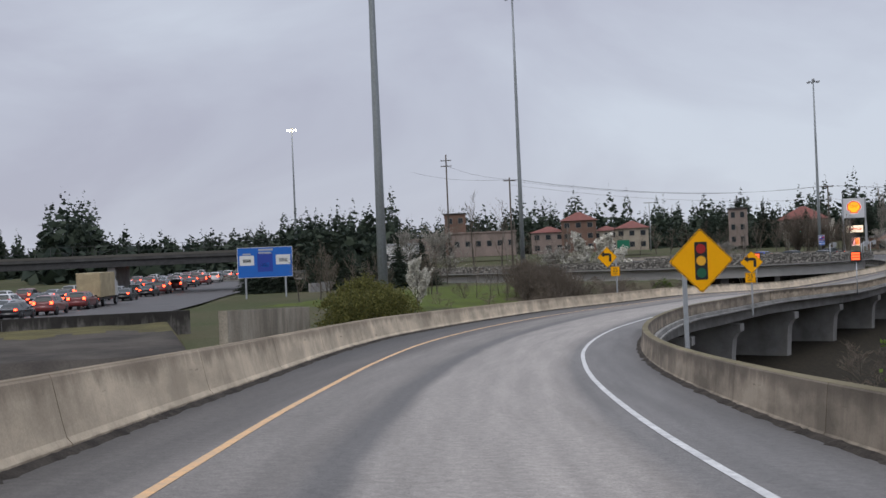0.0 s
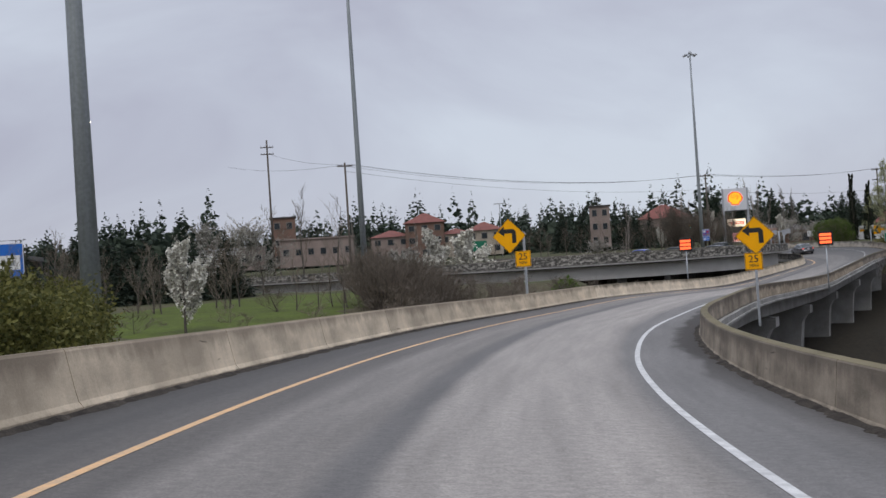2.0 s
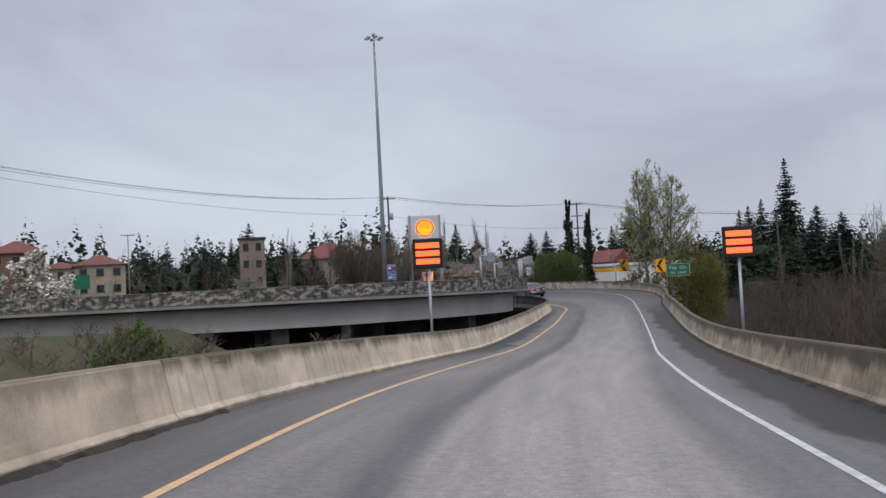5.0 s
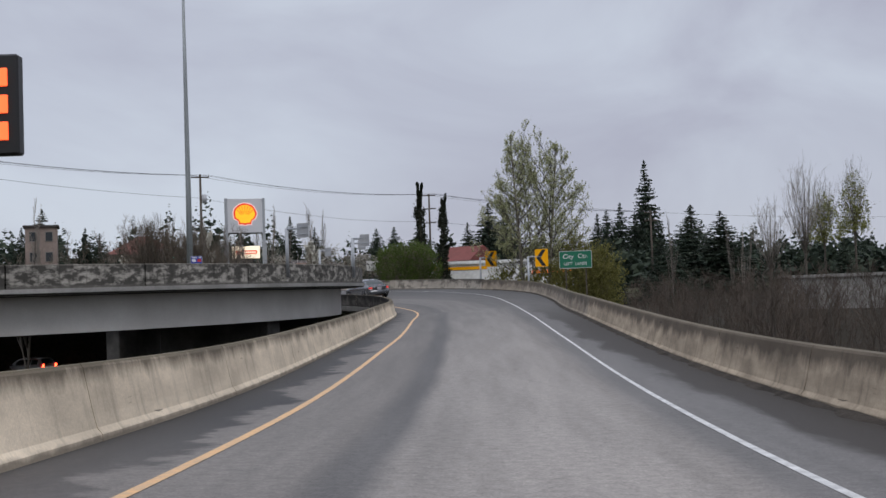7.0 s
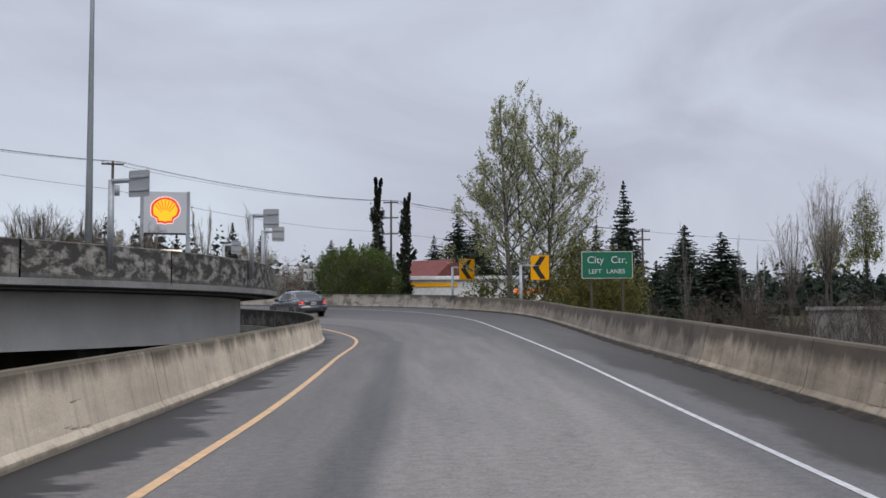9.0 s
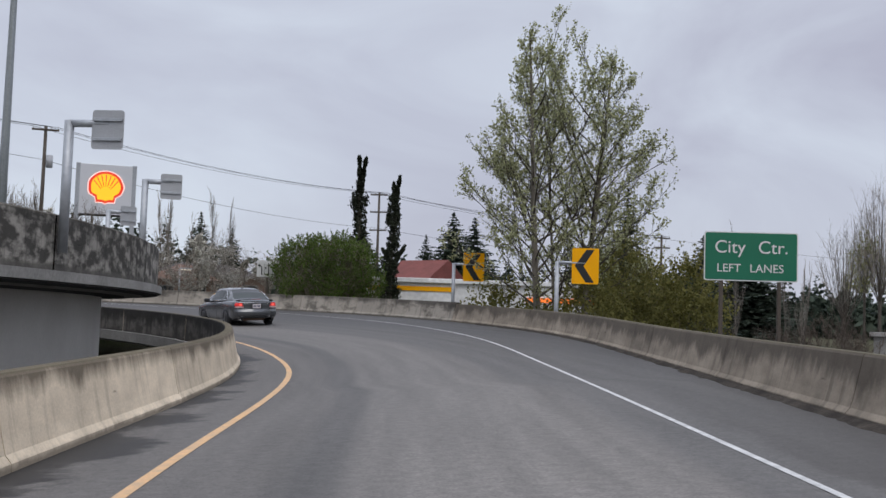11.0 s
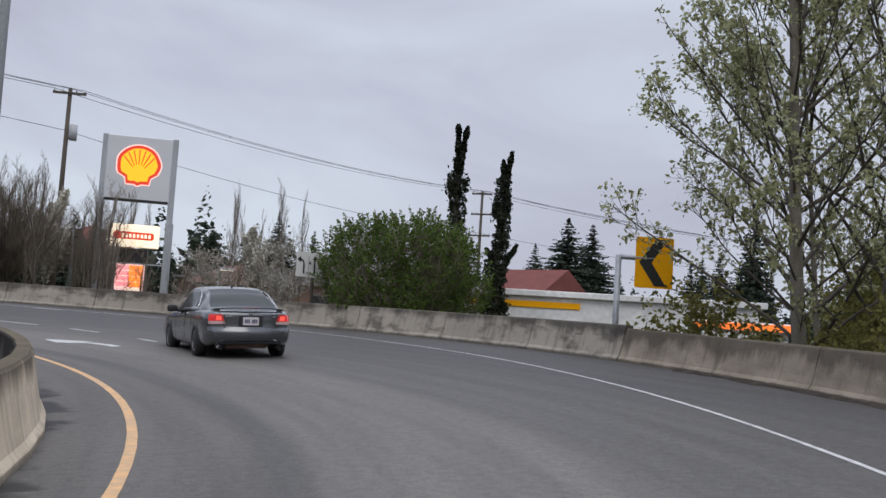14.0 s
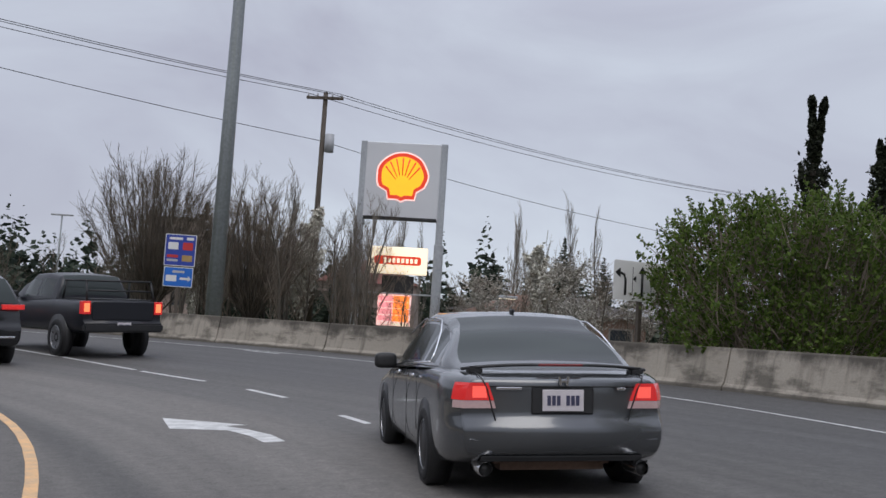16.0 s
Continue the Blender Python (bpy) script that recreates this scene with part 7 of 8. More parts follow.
def dome_tree(x, y, top, wide, seed, label="broad dome-headed leafless tree thick with fine brown twigs", twig=None, limbs=64, low=0.42, fork=0.10, twigs=15):
    """A vase of fine upright limbs under a rounded head, leafless."""
    rng = np.random.default_rng(seed)
    z0 = ground_z(x, y) - 0.2
    h = top - z0
    t = thing("bare_tree", label, "tree", pose(x, y, z0), "bare trees")
    rows, stem = [], [[0, 0, 0, 0, 0, h * (fork + 0.06), 0.22, 0.17]]
    for k in range(limbs):
        az, f = k * 2.399, ((k + 0.5) / limbs) ** 0.6
        tip = np.array([math.cos(az) * wide * f, math.sin(az) * wide * f, h * (low + (1 - low) * math.sqrt(max(0.0, 1 - f * f * 0.92)))]) * rng.uniform(0.86, 1.04)
        a_ = np.array([0, 0, h * rng.uniform(fork - 0.06, fork + 0.06)])
        mid = a_ + (tip - a_) * 0.45 + np.array([math.cos(az), math.sin(az), 0]) * wide * 0.10 * f
        pts = [a_, mid, tip]
        stem += [[*a_, *mid, 0.042, 0.026], [*mid, *tip, 0.026, 0.008]]
        for m_ in range(twigs):
            u = 0.18 + 0.82 * rng.random()
            q = a_ + (mid - a_) * u / 0.45 if u < 0.45 else mid + (tip - mid) * (u - 0.45) / 0.55
            d = (tip - mid) / np.linalg.norm(tip - mid) + rng.normal(size=3) * 0.34
            d[2] = abs(d[2]) + 0.25
            d /= np.linalg.norm(d)
            e = q + d * h * 0.15 * rng.uniform(0.5, 1.2)
            rows.append([*q, *e, 0.012, 0.006])
            for _ in range(4):
                g = q + (e - q) * rng.uniform(0.25, 1.0)
                dd = d + rng.normal(size=3) * 0.42
                dd /= np.linalg.norm(dd)
                rows.append([*g, *(g + dd * h * 0.06 * rng.uniform(0.5, 1.3)), 0.009, 0.005])
    sv, sf = sticks(stem, 5)
    part("trunk", np_mesh("trunk", sv, sf, M_BARK), t)
    v, f = sticks(rows, 3)
    part("twigwork", np_mesh("twigwork", v, f, twig or M_TWIG), t)
    return t


def leafing_tree(x, y, top, wide, seed):
    """A slim broadleaf just coming into yellow-green leaf."""
    t = dome_tree(x, y, top, wide, seed, "slim tree coming into yellow-green spring leaf", M_TWIG, 26, 0.6, 0.4, 9)
    rng = np.random.default_rng(seed + 1)
    h = top - (ground_z(x, y) - 0.2)
    cs = []
    for _ in range(150):
        f, az = rng.random() ** 0.6, rng.random() * 2 * math.pi
        c = np.array([math.cos(az) * wide * f, math.sin(az) * wide * f, h * (0.46 + 0.52 * rng.random() * math.sqrt(max(0.02, 1 - f * f)))])
        m_ = int(14 + 20 * rng.random())
        cs.append(c + rng.normal(size=(m_, 3)) * np.array([0.28, 0.28, 0.5]))
    c = np.concatenate(cs)
    v, f = quads(c, 0.15 * (0.6 + 0.8 * rng.random(len(c))), rng)
    part("foliage", np_mesh("foliage", v, f, M_LEAF_FRESH), t)


dome_tree(5.9, 245.7, 12.0, 3.1, 331, "leafless tree with a rounded head of pale fine twigs", M_TWIG_PALE, 36, 0.55, 0.36, 8)
dome_tree(-1.3, 236.3, 6.8, 2.5, 332, "leafless tree with a rounded head of pale fine twigs", M_TWIG_PALE, 28, 0.54, 0.34, 8)
leafing_tree(26.9, 286.7, 15.8, 2.4, 341)
leafing_tree(23.6, 292.6, 13.4, 2.8, 343)
dome_tree(-73.2, 217.2, 6.3, 3.6, 301, twigs=22)
dome_tree(-69.0, 219.4, 4.8, 2.7, 302, twigs=22)
for k, (x, y, top, wd) in enumerate(((-55.0, 85.5, 0.3, 2.3), (-52.7, 83.4, -0.5, 2.0), (-52.0, 86.0, -0.8, 2.0), (-57.4, 89.6, 0.3, 2.4), (-49.8, 83.5, -1.4, 1.7), (-55.5, 90.5, -0.4, 2.2), (-53.6, 88.4, -0.3, 2.3), (-50.6, 86.6, -1.2, 1.9))):
    dome_tree(x, y, top, wd, 310 + k, "dense leafless brown scrub tree on the bank", None, 64, 0.36, 0.08, 20)
for k, (x, y, top, wd) in enumerate(((-127.3, 179.4, 14.4, 1.2), (-122.7, 182.9, 12.4, 1.1), (-131.0, 178.0, 11.5, 1.1))):
    bare_tree(x, y, top, "bare", k, None, wd, "tall leafless tree with an open spreading head")
area = thing("light_mast", "distant slim mast with a flat lamp bar", "light mast", pose(-145.0, 297.5, -2.0, 0, 0, 20))
part("mast", tube_mesh("mast", [(0, 0, 0), (0, 0, 16.0)], [0.2, 0.12], M_MAST, 8), area)
part("lamp_bar", box_mesh("lamp_bar", (3.2, 0.3, 0.25), M_SIGN_BACK, 0.05, (0, 0, 16.0)), area)
for k in range(26):    # brown trees behind the service boards
    a = 0.618 * k % 1
    x, y = -63 - 12.5 * a, 217 + 11 * r1.random() - 3 * a
    bare_tree(x, y, 2.4 + 4.2 * math.sin(math.pi * min(1, 0.15 + a)) * (0.7 + 0.5 * r1.random()), "bare" if k % 3 else "upright", k, None, 1.2)

for k in range(16):    # brown trees on the bank before the loop bridge
    f = (k * 0.618) % 1
    bare_tree(-57.5 + 10 * f, 80 + 11 * r1.random(), 0.5 - 2.2 * f + 0.5 * r1.random(), "bare", k, None, 1.3, "leafless brown scrub tree on the bank")
for k in range(20):    # dense brown scrub on the bank, up to the loop bridge
    f = (k * 0.618) % 1
    x, y = -46.5 - 12 * r1.random(), 80 + 24 * f
    bare_tree(x, y, -2.0 + 0.9 * r1.random() - 0.5 * f, "broad", k + 2, None, 2.3, "low dense tangle of brown leafless scrub")
for k in range(22):    # brown broadleaves before the houses
    f = (k * 0.618) % 1
    bare_tree(-86 - 62 * f, 262 - 34 * f + 9 * r1.random(), 4.6 + 2.6 * r1.random(), "bare", k, None, 1.7, "leafless brown tree before the houses")
for k in range(14):    # brown trees beyond the verge
    f = (k * 0.618) % 1
    bare_tree(-66 - 12 * f, 84 - 9 * f + 5 * r1.random(), 1.2 + 2.4 * r1.random(), "bare", k + 1, None, 1.3, "leafless brown tree beyond the verge")
for k in range(9):
    conifer(-86 - 1.9 * k, 107 - 1.9 * k + 3 * r1.random(), 2.2 + 2.0 * r1.random(), None, 1.2, k)
for k, (x, y, h) in enumerate(((-5.4, 24.6, -0.7), (-3.6, 21.2, -0.5), (-1.0, 18.4, -0.5))):
    leafy_bush("broom_bush", x, y, ground_z(x, y) - 0.1, 1.7, 1.6, h - ground_z(x, y), M_LEAF_BUSH, "yellow-green bush below the bridge parapet", 7000, 0.07, 50 + k, 60, 6)
for k, (x, y, top) in enumerate(((-73.8, 217.4, 4.4), (-71.0, 218.5, 5.2), (-69.6, 221.0, 5.4), (-66.6, 220.4, 4.2), (-64.4, 219.6, 3.0), (-75.5, 222.5, 5.2))):
    bare_tree(x, y, top, "broad", k, None, 1.0, "broad leafless brown tree with dense fine twigs")
for k in range(16):    # scrub below the loop bridge
    bare_tree(-46 - 16 * r1.random(), 96 + 28 * ((k * 0.618) % 1), -3.6 + 0.7 * r1.random(), "shrub", k, None, 1.6, "tangled brown leafless shrub")
for k in range(22):    # low growth before the service station
    bare_tree(-50 - 13 * ((k * 0.618) % 1), 214.5 + 9 * r1.random(), 0.2 + 2.2 * r1.random(), "bare", k, None, 1.5, "low leafless tangle of brown branches")
leafy_bush("willow_bush", -32.4, 181.6, -6.8, 2.4, 2.4, 6.3, M_NEEDLE_SOFT, "yellow-green young willow behind the barrier", 5200, 0.07, 41, 160, 12)
leafy_bush("willow_bush", -35.2, 186.4, -6.4, 2.2, 2.4, 5.9, M_NEEDLE_SOFT, "yellow-green young willow behind the barrier", 4600, 0.07, 42, 150, 12)
leafy_bush("willow_bush", -29.6, 190.4, -6.8, 2.3, 2.2, 8.9, M_NEEDLE_SOFT, "tall yellow-green young willow behind the barrier", 9000, 0.07, 44, 260, 14)
leafy_bush("willow_bush", -27.9, 191.6, -6.8, 2.1, 2.0, 7.9, M_NEEDLE_SOFT, "tall yellow-green young willow behind the barrier", 7000, 0.07, 45, 220, 12)
leafy_bush("willow_bush", -28.4, 183.0, -6.8, 1.9, 2.0, 7.3, M_NEEDLE_SOFT, "tall yellow-green young willow behind the barrier", 9000, 0.07, 43, 260, 14)
leafy_bush("willow_bush", -30.5, 182.0, -6.8, 1.8, 2.0, 5.9, M_NEEDLE_SOFT, "yellow-green young willow behind the barrier", 5200, 0.07, 46, 160, 12)


def far_forest():
    """The dark conifer wood along the skyline, too far to count."""
    rng = np.random.default_rng(77)
    V, F, off = [], [], 0
    for k in range(1750):
        f = rng.random()
        deg = -20 + 118 * f
        a = radians(deg)
        d = rng.uniform(360, 470) if not 64 < deg else rng.uniform(240, 330)
        if 40.5 < deg < 60:
            d = rng.uniform(240, 330)
        x, y = -10 - d * math.sin(a), 20 + d * math.cos(a)
        h = rng.uniform(11, 18) if rng.random() < 0.8 else rng.uniform(17, 23)
        h *= 1.22
        if 41.0 < deg < 47.2:
            h = rng.uniform(14.5, 19.5)
        r = h * rng.uniform(0.24, 0.36)
        if k % 3 == 0:      # broad low trees between the spires
            h, r = h * 0.72, h * 0.36
        if f > 0.7:
            h *= 0.82
        if 47.2 < deg < 57:
            h *= 0.55
        if f < 0.27:
            h *= 0.66
        n = 150
        u = 1 - rng.random(n) ** 0.62
        an = rng.random(n) * 2 * math.pi
        layer = 0.78 + 0.22 * np.cos(u * rng.uniform(26, 44))
        rr = r * (1 - u) * layer * np.sqrt(0.25 + 0.75 * rng.random(n))
        c = np.c_[x + np.cos(an) * rr, y + np.sin(an) * rr, -2.5 + h * (0.04 + 0.96 * u)]
        v, q = quads(c, (0.22 + 0.33 * r * (1 - u)) * (0.6 + 0.7 * rng.random(n)), rng, 0.45)
        V.append(v)
        F.append(q + off)
        off += len(v)
    tagged(new("far_woods", np_mesh("far_woods", np.concatenate(V), np.concatenate(F), M_NEEDLE)), "dark conifer woods along the skyline", "woods", kind="stuff")


far_forest()

# ---- vehicles ----
def paint(name, col, rough=0.32, metal=0.4, coat=0.8):
    return mat(name, col, rough, metal, var=0.08, scale=1.0, fine=300, bump=0, coat=coat, second=tuple(c * 0.9 for c in col))


M_GREY_PAINT = paint("dark_grey_metallic_paint", (0.085, 0.091, 0.098), 0.26, 0.5, 1.0)
M_BLACK_PAINT = paint("black_car_paint", (0.010, 0.011, 0.013), 0.25, 0.0, 0.35)
M_NAVY_PAINT = paint("dark_blue_grey_paint", (0.007, 0.008, 0.013), 0.38, 0.0, 0.12)
M_BLUE_PAINT = paint("bright_blue_paint", (0.020, 0.045, 0.30), 0.3, 0.3)
M_WHITE_PAINT = paint("white_car_paint", (0.62, 0.62, 0.62), 0.35, 0.0)
M_SILVER_PAINT = paint("silver_car_paint", (0.36, 0.37, 0.39), 0.35, 0.4)
M_RED_PAINT = paint("dark_red_car_paint", (0.16, 0.02, 0.018), 0.35, 0.1)
M_TRUCK_BOX = mat("tan_truck_box", (0.42, 0.34, 0.20), 0.6, scale=1, fine=10)
M_GLASS = glass("tinted_car_glass", (0.038, 0.046, 0.046), 0.08)
M_TRIM = mat("black_plastic_trim", (0.018, 0.018, 0.019), 0.55, bump=0.1)
M_TYRE = mat("tyre_rubber", (0.016, 0.016, 0.017), 0.85, fine=60, bump=0.3)
M_CHROME = mat("bright_chrome", (0.75, 0.75, 0.76), 0.12, 1.0, var=0.05, bump=0)
M_ALLOY = mat("alloy_wheel", (0.42, 0.43, 0.45), 0.35, 0.8, var=0.1, bump=0)
M_TAIL = mat("lit_tail_lamp", (0.45, 0.02, 0.015), 0.2, emit=(0.95, 0.035, 0.045), strength=0.30, bump=0, var=0.1, coat=0.8)
M_TAIL_HOT = mat("lit_brake_lamp", (0.7, 0.1, 0.03), 0.2, emit=(1.0, 0.24, 0.10), strength=1.2, bump=0, var=0.1)
M_TAIL_WARM = mat("glowing_tail_bulb", (0.55, 0.06, 0.05), 0.2, emit=(1.0, 0.12, 0.09), strength=0.75, bump=0, var=0.1, coat=0.8)
M_TAIL_DARK = mat("unlit_red_lens", (0.16, 0.012, 0.012), 0.2, bump=0, var=0.1, coat=0.8)
M_TAIL_CLEAR = mat("clear_pink_lens", (0.60, 0.42, 0.41), 0.15, bump=0, var=0.1, coat=0.8)
M_PLATE = mat("pale_number_plate", (0.62, 0.58, 0.60), 0.5, var=0.1, bump=0)
M_PLATE_BAR = mat("dark_plate_print", (0.05, 0.05, 0.10), 0.5, var=0.1, bump=0)


def wheel_meshes(r, w, spokes=5):
    """Tyre and spoked rim on the x axis, the outer face towards +x."""
    prof = [(-w / 2, r * 0.64), (-w / 2, r * 0.88), (-w * 0.40, r * 0.97), (-w * 0.25, r), (w * 0.25, r), (w * 0.40, r * 0.97), (w / 2, r * 0.88), (w / 2 + 0.005, r * 0.72), (w / 2 - 0.012, r * 0.64)]
    n = 28
    v, f = [], []
    for k in range(n):
        a = 2 * math.pi * k / n
        for x, rr in prof:
            v.append((x, rr * math.cos(a), rr * math.sin(a)))
    m_ = len(prof)
    for k in range(n):
        k2 = (k + 1) % n
        for j in range(m_ - 1):
            f.append((k * m_ + j, k * m_ + j + 1, k2 * m_ + j + 1, k2 * m_ + j))
    tyre = mesh_from("tyre", v, f, M_TYRE, True)
    v, f = [], []
    R = r * 0.655
    # rim lip and dished spokes
    for k in range(n):
        a = 2 * math.pi * k / n
        for x, rr in ((w / 2 - 0.01, R), (w / 2 - 0.005, R * 0.94), (w / 2 - 0.09, R * 0.88)):
            v.append((x, rr * math.cos(a), rr * math.sin(a)))
    for k in range(n):
        k2 = (k + 1) % n
        for j in range(2):
            f.append((k * 3 + j, k * 3 + j + 1, k2 * 3 + j + 1, k2 * 3 + j))
    for s_ in range(spokes):
        a = 2 * math.pi * s_ / spokes
        ca, sa = math.cos(a), math.sin(a)
        for off in (-0.16, 0.16):
            b = len(v)
            for rr, hw, x in ((R * 0.12, 0.05, w / 2 - 0.045), (R * 0.93, 0.032, w / 2 - 0.015)):
                for q in (-1, 1):
                    t_ = off * R * (rr / R) + q * hw * (r / 0.33)
                    for dx in (0, -0.03):
                        v.append((x + dx, rr * ca - t_ * sa, rr * sa + t_ * ca))
            f += [(b, b + 2, b + 6, b + 4), (b + 1, b, b + 4, b + 5), (b + 2, b + 3, b + 7, b + 6)]
    b = len(v)
    for k in range(10):
        a = 2 * math.pi * k / 10
        v.append((w / 2 - 0.035, R * 0.2 * math.cos(a), R * 0.2 * math.sin(a)))
    f.append(tuple(range(b, b + 10)))
    rim = mesh_from("rim", v, f, M_ALLOY)
    b2 = [(w / 2 - 0.10, R * 0.92 * math.cos(a), R * 0.92 * math.sin(a)) for a in np.linspace(0, 2 * math.pi, 25)[:-1]]
    back = mesh_from("brake_disc", b2, [tuple(range(24))], M_TRIM)
    return tyre, rim, back


def tab(y, table):
    """Smooth reading of a table."""
    xs = [a for a, _ in table]
    ys = [b for _, b in table]
    if y <= xs[0]:
        return ys[0]
    if y >= xs[-1]:
        return ys[-1]
    i = max(k for k in range(len(xs)) if xs[k] <= y)
    u = (y - xs[i]) / (xs[i + 1] - xs[i])
    u = u * u * (3 - 2 * u) * 0.35 + u * 0.65
    return ys[i] * (1 - u) + ys[i + 1] * u


def pebble_mesh(name, radii, material, at):
    """A rounded block between a ball and a box."""
    bm = bmesh.new()
    bmesh.ops.create_icosphere(bm, subdivisions=3, radius=1.0)
    for v in bm.verts:
        k = sum(abs(c) ** 4 for c in v.co) ** 0.25
        v.co = Vector([c / k * r + o for c, r, o in zip(v.co, radii, at)])
    for f in bm.faces:
        f.smooth = True
    me = bpy.data.meshes.new(name)
    bm.to_mesh(me)
    bm.free()
    me.materials.append(material)
    return me


def car(name, label, spec, m, body_mat, group="", detail=True):
    """A car from its side-view tables. Local axes: x right, y ahead from the rear bumper, z up from the road."""
    t = thing(name, label, spec["kind"], m, group)
    L, Wd = spec["L"], spec["W"]
    axles = spec["axles"]
    R, tw = spec["R"], spec.get("tyre", 0.22)
    # lower body
    ny = 170 if detail else 40
    ys = np.unique(np.concatenate([np.linspace(0, L, ny), [0.03, 0.07, 0.12, L - 0.03, L - 0.08, L - 0.14]]))
    ring_u = [0.0, 0.45, 0.86, 0.93, 0.962, 0.985, 0.993, 0.998, 1.0, 1.0, 0.998, 0.995, 0.988, 0.978, 0.965, 0.94, 0.90, 0.84, 0.45, 0.0]
    ring_h = [0.0, 0.0, 0.0, 0.04, 0.10, 0.18, 0.26, 0.34, 0.42, 0.50, 0.58, 0.66, 0.74, 0.82, 0.89, 0.945, 0.98, 1.0, 1.012, 1.018]
    nr = len(ring_u)
    V = []
    for y in ys:
        e = min(y, L - y)
        corner = spec["corner_r"] if y < L / 2 else spec["corner_f"]
        w = Wd / 2 * (1 - corner * max(0.0, 1 - e / 0.55) ** 2.2)
        zl, zb = tab(y, spec["low"]), tab(y, spec["belt"])
        row = []
        for side in (1, -1):
            rng_ = range(nr) if side == 1 else range(nr - 2, 0, -1)
            for k in rng_:
                x, z = side * w * ring_u[k], zl + (zb - zl) * ring_h[k]
                yy = y
                if y < 0.45:
                    yy = y + (1 - y / 0.45) * tab(z, spec["tail"])
                if L - y < 0.45:
                    yy = y - (1 - (L - y) / 0.45) * tab(z, spec["nose"])
                row.append((x, yy, z))
        V += row
    nrow = len(V) // len(ys)
    groups = {"body": []}
    for i in range(len(ys) - 1):
        for j in range(nrow):
            q = (i * nrow + j, i * nrow + (j + 1) % nrow, (i + 1) * nrow + (j + 1) % nrow, (i + 1) * nrow + j)
            groups["body"].append(q)
    for o, flip in ((0, True), ((len(ys) - 1) * nrow, False)):
        caps = [(o, o + 1, o + nrow - 1)] + [(o + k, o + k + 1, o + nrow - k - 1, o + nrow - k) for k in range(1, nr - 2)] + [(o + nr - 2, o + nr - 1, o + nr)]
        groups["body"] += [q[::-1] if flip else q for q in caps]

    def emit(nm, faces, material, smooth=True, lbl="", verts=None):
        src = verts if verts is not None else V
        used = sorted({a for q in faces for a in q})
        ix = {a: k for k, a in enumerate(used)}
        return part(nm, mesh_from(nm, [src[a] for a in used], [tuple(ix[a] for a in q) for q in faces], material, smooth), t, lbl)

    emit("body", groups["body"], body_mat)
    # greenhouse
    y0, y1 = spec["cab"][0], spec["cab"][1]
    ys2 = np.unique(np.concatenate([np.linspace(y0, y1, 46), spec["pillars"]]))
    G, keys = [], {}
    prof_u = [0.0, 0.14, 0.5, 0.86, 1.0]
    for y in ys2:
        zb = tab(y, spec["belt"]) - 0.02
        zr = max(zb + 0.01, tab(y, spec["roof"]))
        wb, wt = tab(y, spec["cab_w"]) , tab(y, spec["roof_w"])
        full = min(1.0, (zr - zb) / spec["full"])
        wt = wb + (wt - wb) * full
        half = [(wb + (wt - wb) * u + 0.015 * math.sin(u * math.pi), zb + (zr - 0.035 * full - zb) * u) for u in prof_u]
        half += [(wt - 0.05, zr), (wt * 0.5, zr + 0.022), (0, zr + 0.03)]
        row = half + [(-x, z) for x, z in half[-2::-1]]
        G += [(x, y, z) for x, z in row]
    n2 = len(G) // len(ys2)
    half_n = 8
    for i in range(len(ys2) - 1):
        ym = (ys2[i] + ys2[i + 1]) / 2
        for j in range(n2 - 1):
            q = (i * n2 + j, (i + 1) * n2 + j, (i + 1) * n2 + j + 1, i * n2 + j + 1)
            jj = j if j < half_n - 1 else n2 - 2 - j
            key = "roof"
            if jj in (1, 2):
                for a, b, nm in spec["side_glass"]:
                    if a <= ym <= b:
                        key = nm + ("_r" if j < half_n else "_l")
            if jj >= 5 and ym < spec["rear_glass"][1] and ym > spec["rear_glass"][0]:
                key = "rear_window"
            if jj >= 5 and spec["front_glass"][0] < ym < spec["front_glass"][1]:
                key = "windscreen"
            keys.setdefault(key, []).append(q)
    keys["roof"] += [tuple(range(n2)), tuple((len(ys2) - 1) * n2 + j for j in range(n2))[::-1]]
    for key, faces in keys.items():
        if key == "roof":
            emit("roof", faces, body_mat, True, "", G)
        else:
            emit("side_window" if key[-2] == "_" else key, faces, M_GLASS, True, "tinted glass", G)
    # wheels
    tyre, rim, back = wheel_meshes(R, tw, spec.get("spokes", 5))
    tr = Wd / 2 - tw / 2 + 0.016 + spec.get("stance", 0.0)
    ra, hx = R * spec.get("arch", 1.17), Wd / 2 + 0.004 + spec.get("stance", 0.0) * 0.6
    # dark disc on the flank, standing in for the shade of an uncut wheel well
    arch = tube_mesh("wheel_arch", [(hx - 0.16, 0, 0), (hx, 0, 0)], [ra, ra], M_TRIM, 30)
    for ax in axles:
        for sd in (1, -1):
            wm = Matrix.Translation((sd * tr, ax, R)) @ (Matrix.Identity(4) if sd == 1 else Matrix.Rotation(math.pi, 4, 'Z'))
            part("wheel_arch", arch, t, "", Matrix.Translation((0, ax, R + 0.02)) @ (Matrix.Identity(4) if sd == 1 else Matrix.Rotation(math.pi, 4, 'Z')))
            wh = part("wheel", tyre, t, "", wm)
            part("rim", rim, wh)
            part("brake_disc", back, wh)
    # mirrors
    for sd in (1, -1):
        my, mz = spec["mirror"]
        part("mirror", pebble_mesh("mirror", (0.115, 0.065, 0.082), M_TRIM, (sd * (Wd / 2 + 0.085), my, mz)), t)
